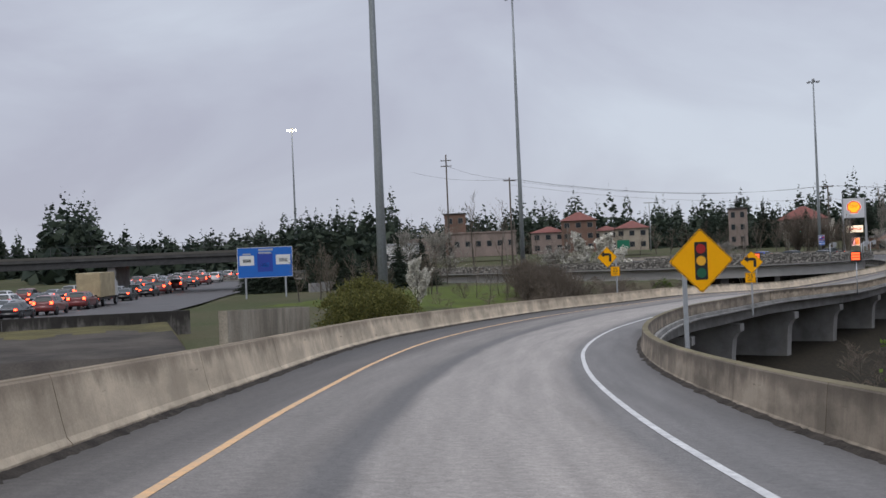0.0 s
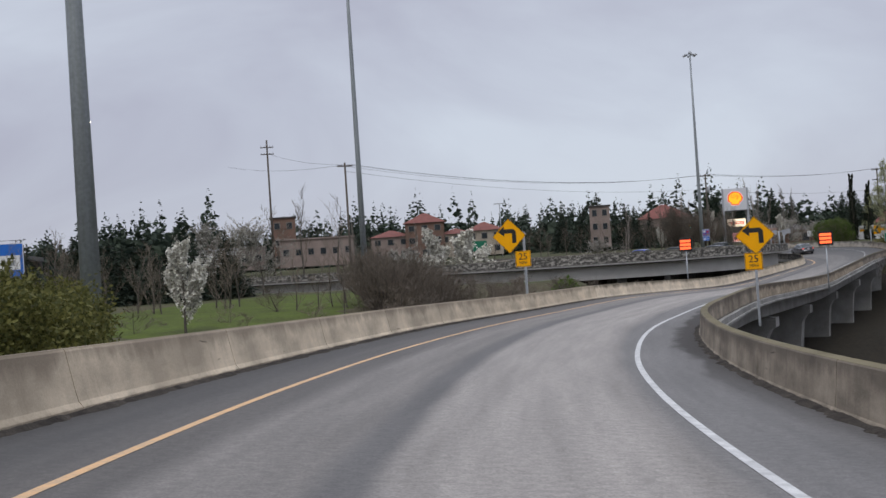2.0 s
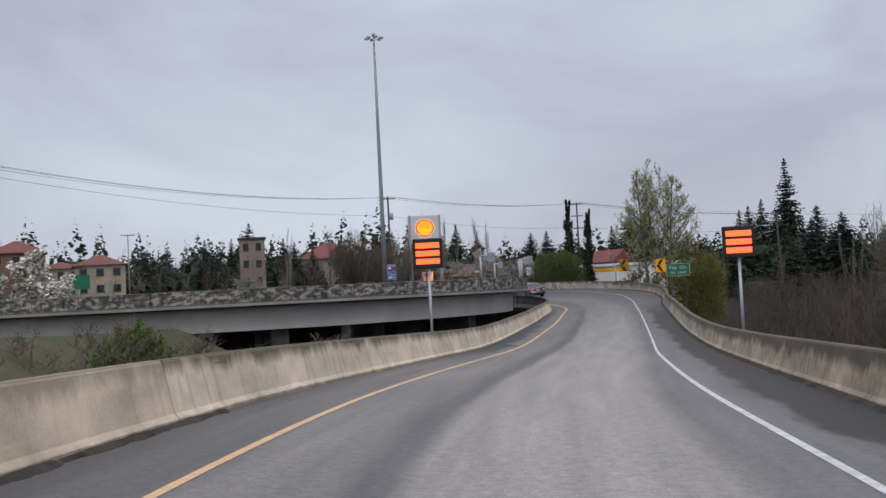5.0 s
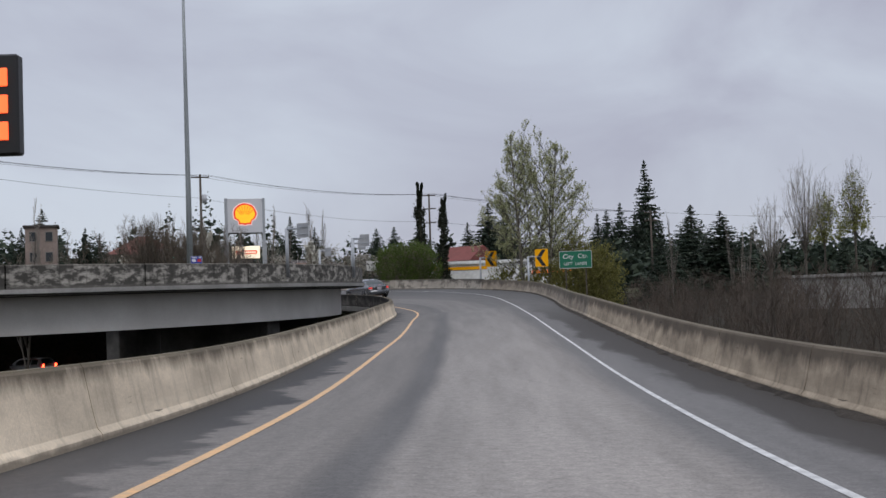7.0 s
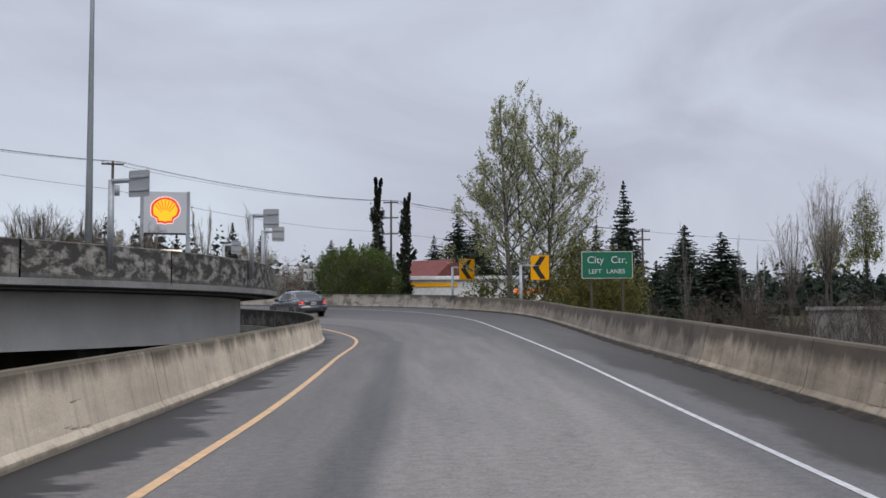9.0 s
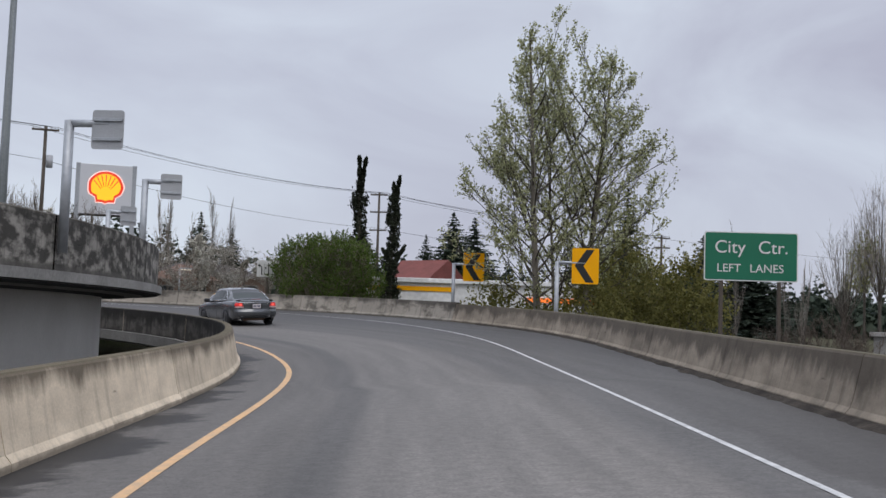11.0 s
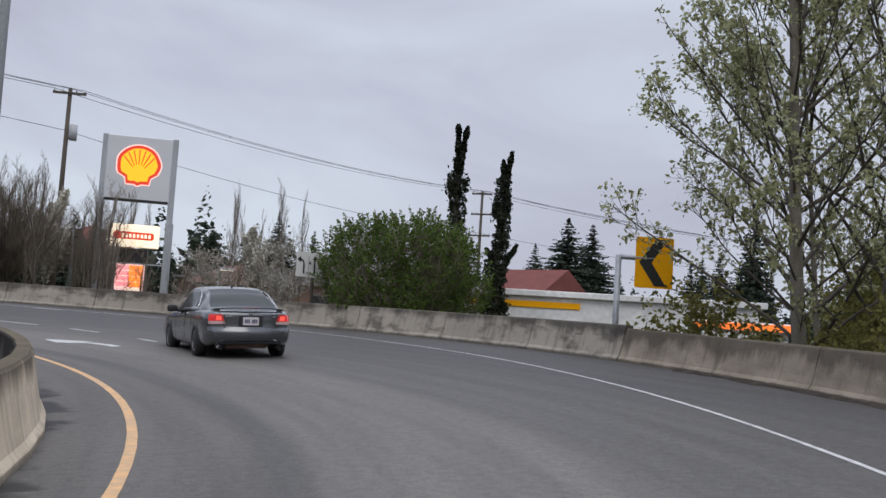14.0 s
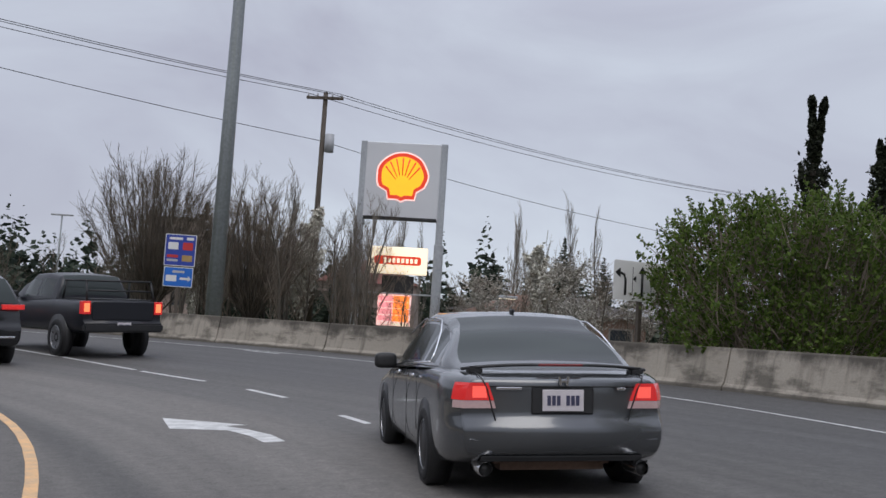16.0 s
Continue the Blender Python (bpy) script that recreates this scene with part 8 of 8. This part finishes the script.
        part("mirror_arm", box_mesh("mirror_arm", (0.12, 0.05, 0.04), M_TRIM, 0.01, (sd * (Wd / 2 - 0.01), my + 0.02, mz - 0.06)), t)
    return t


def prism(name, outline, y0, y1, material, t, label="", smooth=False):
    """A block whose outline (x, z) runs from y0 to y1, with softened edges."""
    bm = bmesh.new()
    a = [bm.verts.new((x, y0, z)) for x, z in outline]
    b = [bm.verts.new((x, y1, z)) for x, z in outline]
    n = len(outline)
    bm.faces.new(a)
    bm.faces.new(b[::-1])
    for i in range(n):
        bm.faces.new((a[i], b[i], b[(i + 1) % n], a[(i + 1) % n]))
    bmesh.ops.recalc_face_normals(bm, faces=bm.faces)
    bmesh.ops.bevel(bm, geom=list(bm.edges), offset=0.008, segments=1, affect='EDGES')
    me = bpy.data.meshes.new(name)
    bm.to_mesh(me)
    bm.free()
    me.materials.append(material)
    return part(name, me, t, label)


def number_plate(t, x, y, z, w=0.32, h=0.165):
    p = part("number_plate", box_mesh("number_plate", (w, 0.012, h), M_PLATE, 0.004, (x, y, z)), t, "pale number plate")
    for k in range(7):
        if k == 3:
            continue
        part("plate_bar", box_mesh("plate_bar", (w * 0.085, 0.004, h * 0.46), M_PLATE_BAR, 0, (x + (k - 3) * w * 0.115, y - 0.008, z)), p)


SEDAN = dict(kind="car", L=4.94, W=1.85, axles=(1.05, 3.85), R=0.335, tyre=0.225, corner_r=0.16, corner_f=0.22, mirror=(3.12, 1.0), arch=1.13,
             low=[(0, 0.31), (0.3, 0.26), (0.7, 0.21), (4.4, 0.20), (4.94, 0.26)],
             belt=[(0, 0.945), (0.12, 0.975), (0.6, 1.000), (1.2, 1.010), (1.7, 1.000), (2.9, 0.965), (3.7, 0.93), (4.5, 0.80), (4.94, 0.62)],
             tail=[(0.2, 0.20), (0.30, 0.11), (0.38, 0.025), (0.50, 0.0), (0.585, 0.012), (0.615, 0.075), (0.70, 0.082), (0.86, 0.070), (0.93, 0.055), (0.98, 0.10)],
             nose=[(0.2, 0.1), (0.45, 0.0), (0.62, 0.05), (0.8, 0.25)],
             cab=(0.50, 3.78), pillars=[1.56, 2.1, 3.0], cab_w=[(0.5, 0.74), (0.9, 0.83), (1.7, 0.89), (3.0, 0.885), (3.78, 0.80)], roof_w=[(0.5, 0.60), (1.3, 0.61), (1.7, 0.64), (2.4, 0.66), (3.0, 0.64), (3.78, 0.68)],
             full=0.40, roof=[(0.5, 0.990), (0.66, 1.050), (1.2, 1.325), (1.55, 1.445), (1.85, 1.482), (2.3, 1.492), (2.8, 1.458), (3.25, 1.28), (3.78, 0.95)],
             rear_glass=(0.66, 1.50), front_glass=(2.9, 3.66), side_glass=[(1.16, 1.52, "quarter"), (1.58, 2.14, "rear_door"), (2.20, 3.08, "front_door")])
SUV = dict(kind="car", L=4.95, W=1.97, axles=(1.02, 3.98), R=0.38, tyre=0.25, corner_r=0.12, corner_f=0.18, mirror=(3.3, 1.25), arch=1.16, spokes=7,
           low=[(0, 0.40), (0.4, 0.32), (4.5, 0.30), (4.95, 0.36)],
           belt=[(0, 1.16), (0.3, 1.20), (3.4, 1.12), (3.75, 1.10), (4.7, 1.02), (4.95, 0.90)],
           tail=[(0.3, 0.12), (0.45, 0.0), (0.75, 0.0), (0.82, 0.06), (1.2, 0.08)], nose=[(0.3, 0.08), (0.5, 0.0), (0.8, 0.04), (1.1, 0.12)],
           cab=(0.10, 3.85), pillars=[0.5, 1.5, 2.5], cab_w=[(0.1, 0.88), (0.6, 0.94), (3.0, 0.94), (3.85, 0.86)], roof_w=[(0.1, 0.70), (1.5, 0.74), (3.0, 0.70), (3.85, 0.74)],
           full=0.5, roof=[(0.10, 1.22), (0.14, 1.35), (0.42, 1.70), (0.7, 1.765), (1.8, 1.80), (2.7, 1.76), (3.1, 1.60), (3.85, 1.12)],
           rear_glass=(0.13, 0.42), front_glass=(2.75, 3.72), side_glass=[(0.62, 1.30, "quarter"), (1.38, 2.15, "rear_door"), (2.22, 3.0, "front_door")])
PICKUP = dict(kind="pickup truck", L=5.45, W=1.93, axles=(1.20, 4.45), R=0.42, tyre=0.28, corner_r=0.05, corner_f=0.16, mirror=(3.75, 1.35), arch=1.2, stance=0.06, spokes=6,
              low=[(0, 0.62), (0.3, 0.56), (5.0, 0.52), (5.45, 0.6)],
              belt=[(0, 1.28), (1.5, 1.29), (1.65, 1.30), (3.9, 1.24), (4.2, 1.22), (5.2, 1.14), (5.45, 1.02)],
              tail=[(0.5, 0.04), (0.62, -0.06), (0.78, -0.06), (0.82, 0.02), (1.3, 0.03)], nose=[(0.5, 0.08), (0.7, 0.0), (1.2, 0.08)],
              cab=(1.58, 4.25), pillars=[1.9, 2.65, 3.45], cab_w=[(1.58, 0.88), (2.2, 0.91), (3.6, 0.91), (4.25, 0.84)], roof_w=[(1.58, 0.72), (2.6, 0.74), (3.4, 0.72), (4.25, 0.74)],
              full=0.45, roof=[(1.58, 1.36), (1.62, 1.66), (1.74, 1.82), (2.4, 1.875), (3.1, 1.85), (3.55, 1.68), (4.25, 1.24)],
              rear_glass=(1.59, 1.73), front_glass=(3.2, 4.12), side_glass=[(1.86, 2.58, "rear_door"), (2.68, 3.5, "front_door")])

def tail_skin(spec, z0, z1, inner0, inner1, y_end, material, off, t, name, label, outer=None, side=1):
    """A lens laid on a car's rear corner between two heights: from its inner edge (at z0 and z1) across the rear face and round the flank to y_end."""
    half = spec["W"] / 2
    us, hs = (0.93, 0.962, 0.985, 0.993, 0.998, 1.0, 1.0, 0.998, 0.995, 0.988, 0.978, 0.965, 0.94), (0.04, 0.10, 0.18, 0.26, 0.34, 0.42, 0.50, 0.58, 0.66, 0.74, 0.82, 0.89, 0.945)

    def flank(y, z, o):
        zl, zb = tab(y, spec["low"]), tab(y, spec["belt"])
        w = half * (1 - spec["corner_r"] * max(0.0, 1 - y / 0.55) ** 2.2)
        return w * float(np.interp((z - zl) / (zb - zl), hs, us)) + o, y + (1 - y / 0.45) * tab(z, spec["tail"]) if y < 0.45 else y

    rows = []
    nz = 6
    for k in range(nz + 1):
        f = k / nz
        z = z0 + (z1 - z0) * f
        inn = inner0 + (inner1 - inner0) * f
        row = []
        for layer in (off, -0.03):
            edge = flank(0.0, z, 0.0)[0]
            line = [(inn + (min(edge, outer or edge) - inn) * q / 6, tab(z, spec["tail"]) - layer) for q in range(7)]
            if not outer:
                line[-1] = (line[-1][0] + layer * 0.4, line[-1][1] + abs(layer) * 0.3)
                for y in np.linspace(0.03, y_end, 8):
                    line.append(flank(float(y), z, layer))
            row.append([(side * x, y, z) for x, y in line])
        rows.append(row)
    m_ = len(rows[0][0])
    verts = [v for row in rows for lay in row for v in lay]
    ix = lambda k, l, j: (k * 2 + l) * m_ + j
    faces = []
    for k in range(nz):
        for j in range(m_ - 1):
            faces.append((ix(k, 0, j), ix(k, 0, j + 1), ix(k + 1, 0, j + 1), ix(k + 1, 0, j)))
            faces.append((ix(k, 1, j), ix(k + 1, 1, j), ix(k + 1, 1, j + 1), ix(k, 1, j + 1)))
        for j in (0, m_ - 1):
            faces.append((ix(k, 0, j), ix(k + 1, 0, j), ix(k + 1, 1, j), ix(k, 1, j)))
    for k in (0, nz):
        for j in range(m_ - 1):
            faces.append((ix(k, 0, j), ix(k, 1, j), ix(k, 1, j + 1), ix(k, 0, j + 1)))
    me = mesh_from(name, verts, [f[::side] for f in faces], material)
    bm = bmesh.new()
    bm.from_mesh(me)
    bmesh.ops.recalc_face_normals(bm, faces=bm.faces[:])
    bm.to_mesh(me)
    bm.free()
    return part(name, me, t, label)


# the grey saloon ahead
sedan = car("saloon_car", "dark grey four-door saloon with a boot spoiler and lit tail lamps", SEDAN,
            pose(-45.44, 183.17, -2.965, 0.5, -3.0, 29.5) @ Matrix.Translation((-0.03, -1.05, 0)) @ Matrix.Diagonal((0.98, 0.98, 0.955, 1)), M_GREY_PAINT)
for sd in (1, -1):
    tl = tail_skin(SEDAN, 0.775, 0.912, 0.545, 0.595, 0.15, M_TAIL, 0.010, sedan, "tail_lamp", "lit red tail lamp", None, sd)
    tail_skin(SEDAN, 0.712, 0.772, 0.528, 0.546, 0.13, M_TAIL_CLEAR, 0.009, tl, "reversing_lens", "clear reversing lens", None, sd)
    tail_skin(SEDAN, 0.795, 0.885, 0.60, 0.615, 0.0, M_TAIL_WARM, 0.014, tl, "brake_lens", "glowing brake lens", 0.715, sd)
    part("exhaust_tip", tube_mesh("exhaust_tip", [(sd * 0.62, 0.0, 0.245), (sd * 0.62, 0.012, 0.245), (sd * 0.62, 0.30, 0.245)], [0.054, 0.060, 0.058], M_CHROME, 18, False), sedan, "chrome exhaust tip")
    part("exhaust_bore", tube_mesh("exhaust_bore", [(sd * 0.62, 0.03, 0.245), (sd * 0.62, 0.05, 0.245)], [0.053, 0.053], M_BLACK, 14), sedan)
    for hy in (1.80, 2.74):
        part("door_handle", box_mesh("door_handle", (0.035, 0.20, 0.035), M_CHROME, 0.01, (sd * 0.925, hy, 0.90)), sedan, "bright door handle")
    for sy, z0_, z1_ in ((1.54, 0.42, 0.98), (2.17, 0.24, 0.96), (3.14, 0.24, 0.94)):
        part("door_seam", box_mesh("door_seam", (0.004, 0.009, z1_ - z0_), M_BLACK, 0, (sd * 0.9245, sy, (z0_ + z1_) / 2)), sedan)
    part("window_trim", tube_mesh("window_trim", [(sd * 0.868, 1.10, 1.05), (sd * 0.82, 1.16, 1.13), (sd * 0.735, 1.36, 1.31), (sd * 0.685, 1.60, 1.415), (sd * 0.688, 2.0, 1.44), (sd * 0.69, 2.55, 1.435), (sd * 0.755, 2.98, 1.30)],
                                  [0.009] * 7, M_CHROME, 6), sedan, "bright window trim")
    part("window_trim", tube_mesh("window_trim", [(sd * 0.875, 1.10, 1.045), (sd * 0.902, 1.8, 1.018), (sd * 0.905, 3.2, 0.955)], [0.008] * 3, M_CHROME, 6), sedan)
    part("bumper_crease", tube_mesh("bumper_crease", [(sd * 0.60, 0.012, 0.47), (sd * 0.74, 0.010, 0.475), (sd * 0.79, 0.03, 0.475)], [0.004, 0.010, 0.004], M_GREY_PAINT, 6), sedan)
    part("boot_shut_line", tube_mesh("boot_shut_line", [(sd * 0.53, 0.062, 0.605), (sd * 0.555, 0.074, 0.70), (sd * 0.60, 0.056, 0.86), (sd * 0.635, 0.050, 0.93), (sd * 0.66, 0.10, 0.972), (sd * 0.68, 0.45, 1.002)], [0.006] * 6, M_BLACK, 5), sedan)
number_plate(sedan, 0, 0.052, 0.775, 0.33, 0.17)
part("plate_recess", box_mesh("plate_recess", (0.50, 0.02, 0.22), M_TRIM, 0.01, (0, 0.070, 0.775)), sedan)
part("boot_seam", tube_mesh("boot_seam", [(-0.53, 0.060, 0.605), (-0.3, 0.055, 0.597), (0.3, 0.055, 0.597), (0.53, 0.060, 0.605)], [0.008] * 4, M_BLACK, 5), sedan)
part("boot_crease", tube_mesh("boot_crease", [(-0.60, 0.062, 0.885), (-0.3, 0.056, 0.885), (0.3, 0.056, 0.885), (0.60, 0.062, 0.885)], [0.005] * 4, M_BLACK, 5), sedan)
blade_v, blade_f = [], []
for k in range(17):      # a thin blade, held clear of the boot on its two ends
    f = -1 + k / 8
    bz = 1.052 - 0.040 * abs(f) ** 3.0
    by = 0.13 + 0.13 * f * f
    blade_v += [(0.75 * f, by + dy, bz + dz) for dy, dz in ((0.0, 0.0), (0.03, 0.014), (0.11, 0.010), (0.15, -0.006), (0.10, -0.014), (0.02, -0.012))]
blade_f = [(k * 6 + j, k * 6 + (j + 1) % 6, (k + 1) * 6 + (j + 1) % 6, (k + 1) * 6 + j) for k in range(16) for j in range(6)] + [tuple(range(6))[::-1], tuple(range(96, 102))]
part("spoiler", mesh_from("spoiler", blade_v, blade_f, M_TRIM, True), sedan, "thin black boot spoiler")
for sd in (1, -1):
    part("spoiler_foot", box_mesh("spoiler_foot", (0.12, 0.10, 0.07), M_TRIM, 0.02, (sd * 0.66, 0.27, 1.000), 2), sedan)
part("brake_light", box_mesh("brake_light", (0.36, 0.03, 0.022), M_TAIL_DARK, 0.006, (0, 0.126, 1.052)), sedan, "dark red high brake light")
part("rear_valance", box_mesh("rear_valance", (1.34, 0.12, 0.075), M_TRIM, 0.03, (0, 0.115, 0.335), 2), sedan)
part("silencer", box_mesh("silencer", (0.95, 0.28, 0.12), mat("rusty_silencer", (0.16, 0.10, 0.07), 0.6, 0.4), 0.05, (0, 0.45, 0.255), 2), sedan, "rusty silencer box")
part("badge", plate_mesh("badge", [(-0.045, 0.965), (-0.03, 0.965), (-0.018, 0.932), (0.018, 0.932), (0.03, 0.965), (0.045, 0.965), (0.034, 0.895), (0.019, 0.895), (0.014, 0.918), (-0.014, 0.918), (-0.019, 0.895), (-0.034, 0.895)], 0.010, M_CHROME, 0.034), sedan, "small chrome badge")
part("nameplate", box_mesh("nameplate", (0.20, 0.006, 0.022), M_CHROME, 0.004, (-0.43, 0.050, 0.868)), sedan)
part("nameplate", box_mesh("nameplate", (0.07, 0.006, 0.022), M_CHROME, 0.004, (0.47, 0.050, 0.868)), sedan)
part("aerial_fin", box_mesh("aerial_fin", (0.03, 0.12, 0.04), M_TRIM, 0.01, (0, 1.75, 1.515)), sedan)


def boxy_tail(t, x0, x1, z0, z1, y, hot=True, lbl="lit red tail lamp", lens=None):
    for sd in (1, -1):
        a = prism("tail_lamp", [(sd * x0, z1), (sd * x1, z1), (sd * x1, z0), (sd * x0, z0)][::sd], y, y + 0.16, M_TAIL, t, lbl)
        if hot:
            prism("brake_lens", [(sd * (x0 + 0.03), z1 - 0.05), (sd * (x1 - 0.04), z1 - 0.05), (sd * (x1 - 0.04), z0 + 0.05), (sd * (x0 + 0.03), z0 + 0.05)][::sd], y - 0.012, y + 0.02, lens or M_TAIL_HOT, a)


pickup = car("pickup_truck", "black crew-cab pickup with chunky tyres and a bed rack", PICKUP, pose(-59.0, 195.1, -2.50, 1.0, -3.5, 62) @ Matrix.Translation((0, -1.2, 0)), M_NAVY_PAINT)
boxy_tail(pickup, 0.76, 0.955, 0.98, 1.27, -0.005)
number_plate(pickup, 0.0, -0.075, 0.72)
part("bumper", box_mesh("bumper", (1.9, 0.16, 0.20), M_TRIM, 0.04, (0, -0.03, 0.68), 2), pickup)
part("tailgate_panel", box_mesh("tailgate_panel", (1.46, 0.03, 0.40), M_NAVY_PAINT, 0.02, (0, 0.012, 1.05), 2), pickup)
for rx in (-0.80, 0.80):
    for ry in (0.12, 1.42):
        part("rack_post", tube_mesh("rack_post", [(rx, ry, 1.27), (rx * 0.96, ry + (0.14 if ry < 1 else -0.1), 1.72)], [0.025, 0.025], M_TRIM, 6), pickup)
    part("rack_rail", tube_mesh("rack_rail", [(rx * 0.96, 0.25, 1.72), (rx * 0.96, 1.36, 1.72)], [0.025, 0.025], M_TRIM, 6), pickup)
for ry, rz in ((0.24, 1.72), (0.85, 1.72), (1.36, 1.72), (0.20, 1.50)):
    part("rack_bar", tube_mesh("rack_bar", [(-0.78, ry, rz), (0.78, ry, rz)], [0.022, 0.022], M_TRIM, 6), pickup)
part("bed_floor", box_mesh("bed_floor", (1.5, 1.3, 0.02), M_TRIM, 0, (0, 0.8, 1.305)), pickup)

jeep = car("estate_car", "black seven-seat off-road estate with full-width red rear lamps", SUV, pose(-59.3, 191.1, -2.76, 1.0, -3.5, 62) @ Matrix.Translation((0, -1.02, 0)), M_BLACK_PAINT)
boxy_tail(jeep, 0.50, 0.93, 1.10, 1.20, 0.03)
part("chrome_strip", box_mesh("chrome_strip", (1.5, 0.03, 0.035), M_CHROME, 0.008, (0, -0.01, 0.56)), jeep, "chrome bumper strip")
number_plate(jeep, 0.0, 0.03, 0.92)
van = car("people_carrier", "dark grey people carrier waiting in the queue", SUV, pose(-66.4, 195.0, -2.66, 0.5, -3.0, 62) @ Matrix.Translation((0, -1.02, 0)), M_NAVY_PAINT)
boxy_tail(van, 0.74, 0.95, 1.0, 1.20, 0.03)
blue = car("small_suv", "bright blue small off-road car waiting in the queue", SUV, pose(-73.2, 198.3, -2.60, 0.5, -2.0, 66) @ Matrix.Translation((0, -1.02, 0)) @ Matrix.Scale(0.94, 4), M_BLUE_PAINT)
boxy_tail(blue, 0.70, 0.93, 0.95, 1.35, 0.03)

# ---- traffic on the freeway and the street beyond ----
FAR_KINDS = [(SEDAN, M_SILVER_PAINT, "saloon_car", "silver saloon queuing with red tail lamps"), (SUV, M_WHITE_PAINT, "estate_car", "white estate car queuing with red tail lamps"),
             (PICKUP, M_WHITE_PAINT, "pickup_truck", "white pickup queuing with red tail lamps"), (SUV, M_RED_PAINT, "estate_car", "dark red estate car queuing with red tail lamps"),
             (SEDAN, M_BLACK_PAINT, "saloon_car", "black saloon queuing with red tail lamps")]
M_BRAKE_FAR = mat("bright_brake_lamp", (0.7, 0.05, 0.03), 0.3, emit=(1.0, 0.06, 0.02), strength=10.0, bump=0, var=0.1)
proto = []
for spec, paint_, nm, lbl in FAR_KINDS:
    c_ = car(nm, lbl, spec, pose(0, 0, 0), paint_, "freeway queue", False)
    boxy_tail(c_, spec["W"] * 0.31, spec["W"] * 0.485, 0.78 if spec is SEDAN else 0.95, 1.02 if spec is SEDAN else 1.30, 0.02, lens=M_BRAKE_FAR)
    proto.append(c_)
fyaw = math.degrees(math.atan2(-fd.x, fd.y))
rt = random.Random(9)
slots = []
for lane in (1.0, -2.8, -6.6, -10.4):
    s = 44 + rt.uniform(0, 6)
    while s < 190:
        slots.append((s, lane + rt.uniform(-0.3, 0.3), rt.choice((0, 3, 4, 4, 2, 3, 1, 4))))
        s += rt.uniform(8.0, 12.0)
slots = [q for q in slots if not (66 < q[0] < 84 and q[1] > 0)]
placed = set()
for s, o, kind in slots:
    p = F0 + fd * s + fn * o
    m_ = pose(p.x, p.y, max(ground_z(p.x, p.y), -2.95) + 0.17, 0, 0, fyaw)
    if kind not in placed:
        placed.add(kind)
        proto[kind].matrix_basis = m_
    else:
        copy_thing(proto[kind], m_)


def box_truck(p, yaw):
    z = max(ground_z(p.x, p.y), -2.95) + 0.17
    t = thing("box_truck", "tan box truck with a roll-up rear door in the queue", "truck", pose(p.x, p.y, z, 0, 0, yaw))
    part("box", box_mesh("box", (2.5, 6.0, 2.6), M_TRUCK_BOX, 0.04, (0, 3.0, 2.3)), t)
    part("rear_door", box_mesh("rear_door", (2.2, 0.05, 2.3), M_TRUCK_BOX, 0.02, (0, -0.02, 2.25)), t)
    part("chassis", box_mesh("chassis", (2.2, 7.6, 0.35), M_TRIM, 0.03, (0, 3.8, 0.85)), t)
    part("cab", box_mesh("cab", (2.2, 1.9, 1.9), M_WHITE_PAINT, 0.15, (0, 7.0, 1.75), 2), t)
    tyre, rim, back = wheel_meshes(0.48, 0.3, 6)
    for ax in (1.6, 6.8):
        for sd in (1, -1):
            w_ = part("wheel", tyre, t, "", Matrix.Translation((sd * 1.05, ax, 0.48)) @ (Matrix.Identity(4) if sd == 1 else Matrix.Rotation(math.pi, 4, 'Z')))
            part("rim", rim, w_)
    boxy_tail(t, 0.85, 1.05, 0.75, 0.95, -0.05)


box_truck(F0 + fd * 71 + fn * 1.0, fyaw)
for x, y, z in ((-75.8, 196.5, -1.7), (-90.0, 195.5, -1.7), (-95.5, 193.0, -1.7)):
    copy_thing(proto[1], pose(x, y, ground_z(x, y) + 0.02, 0, 0, 70))
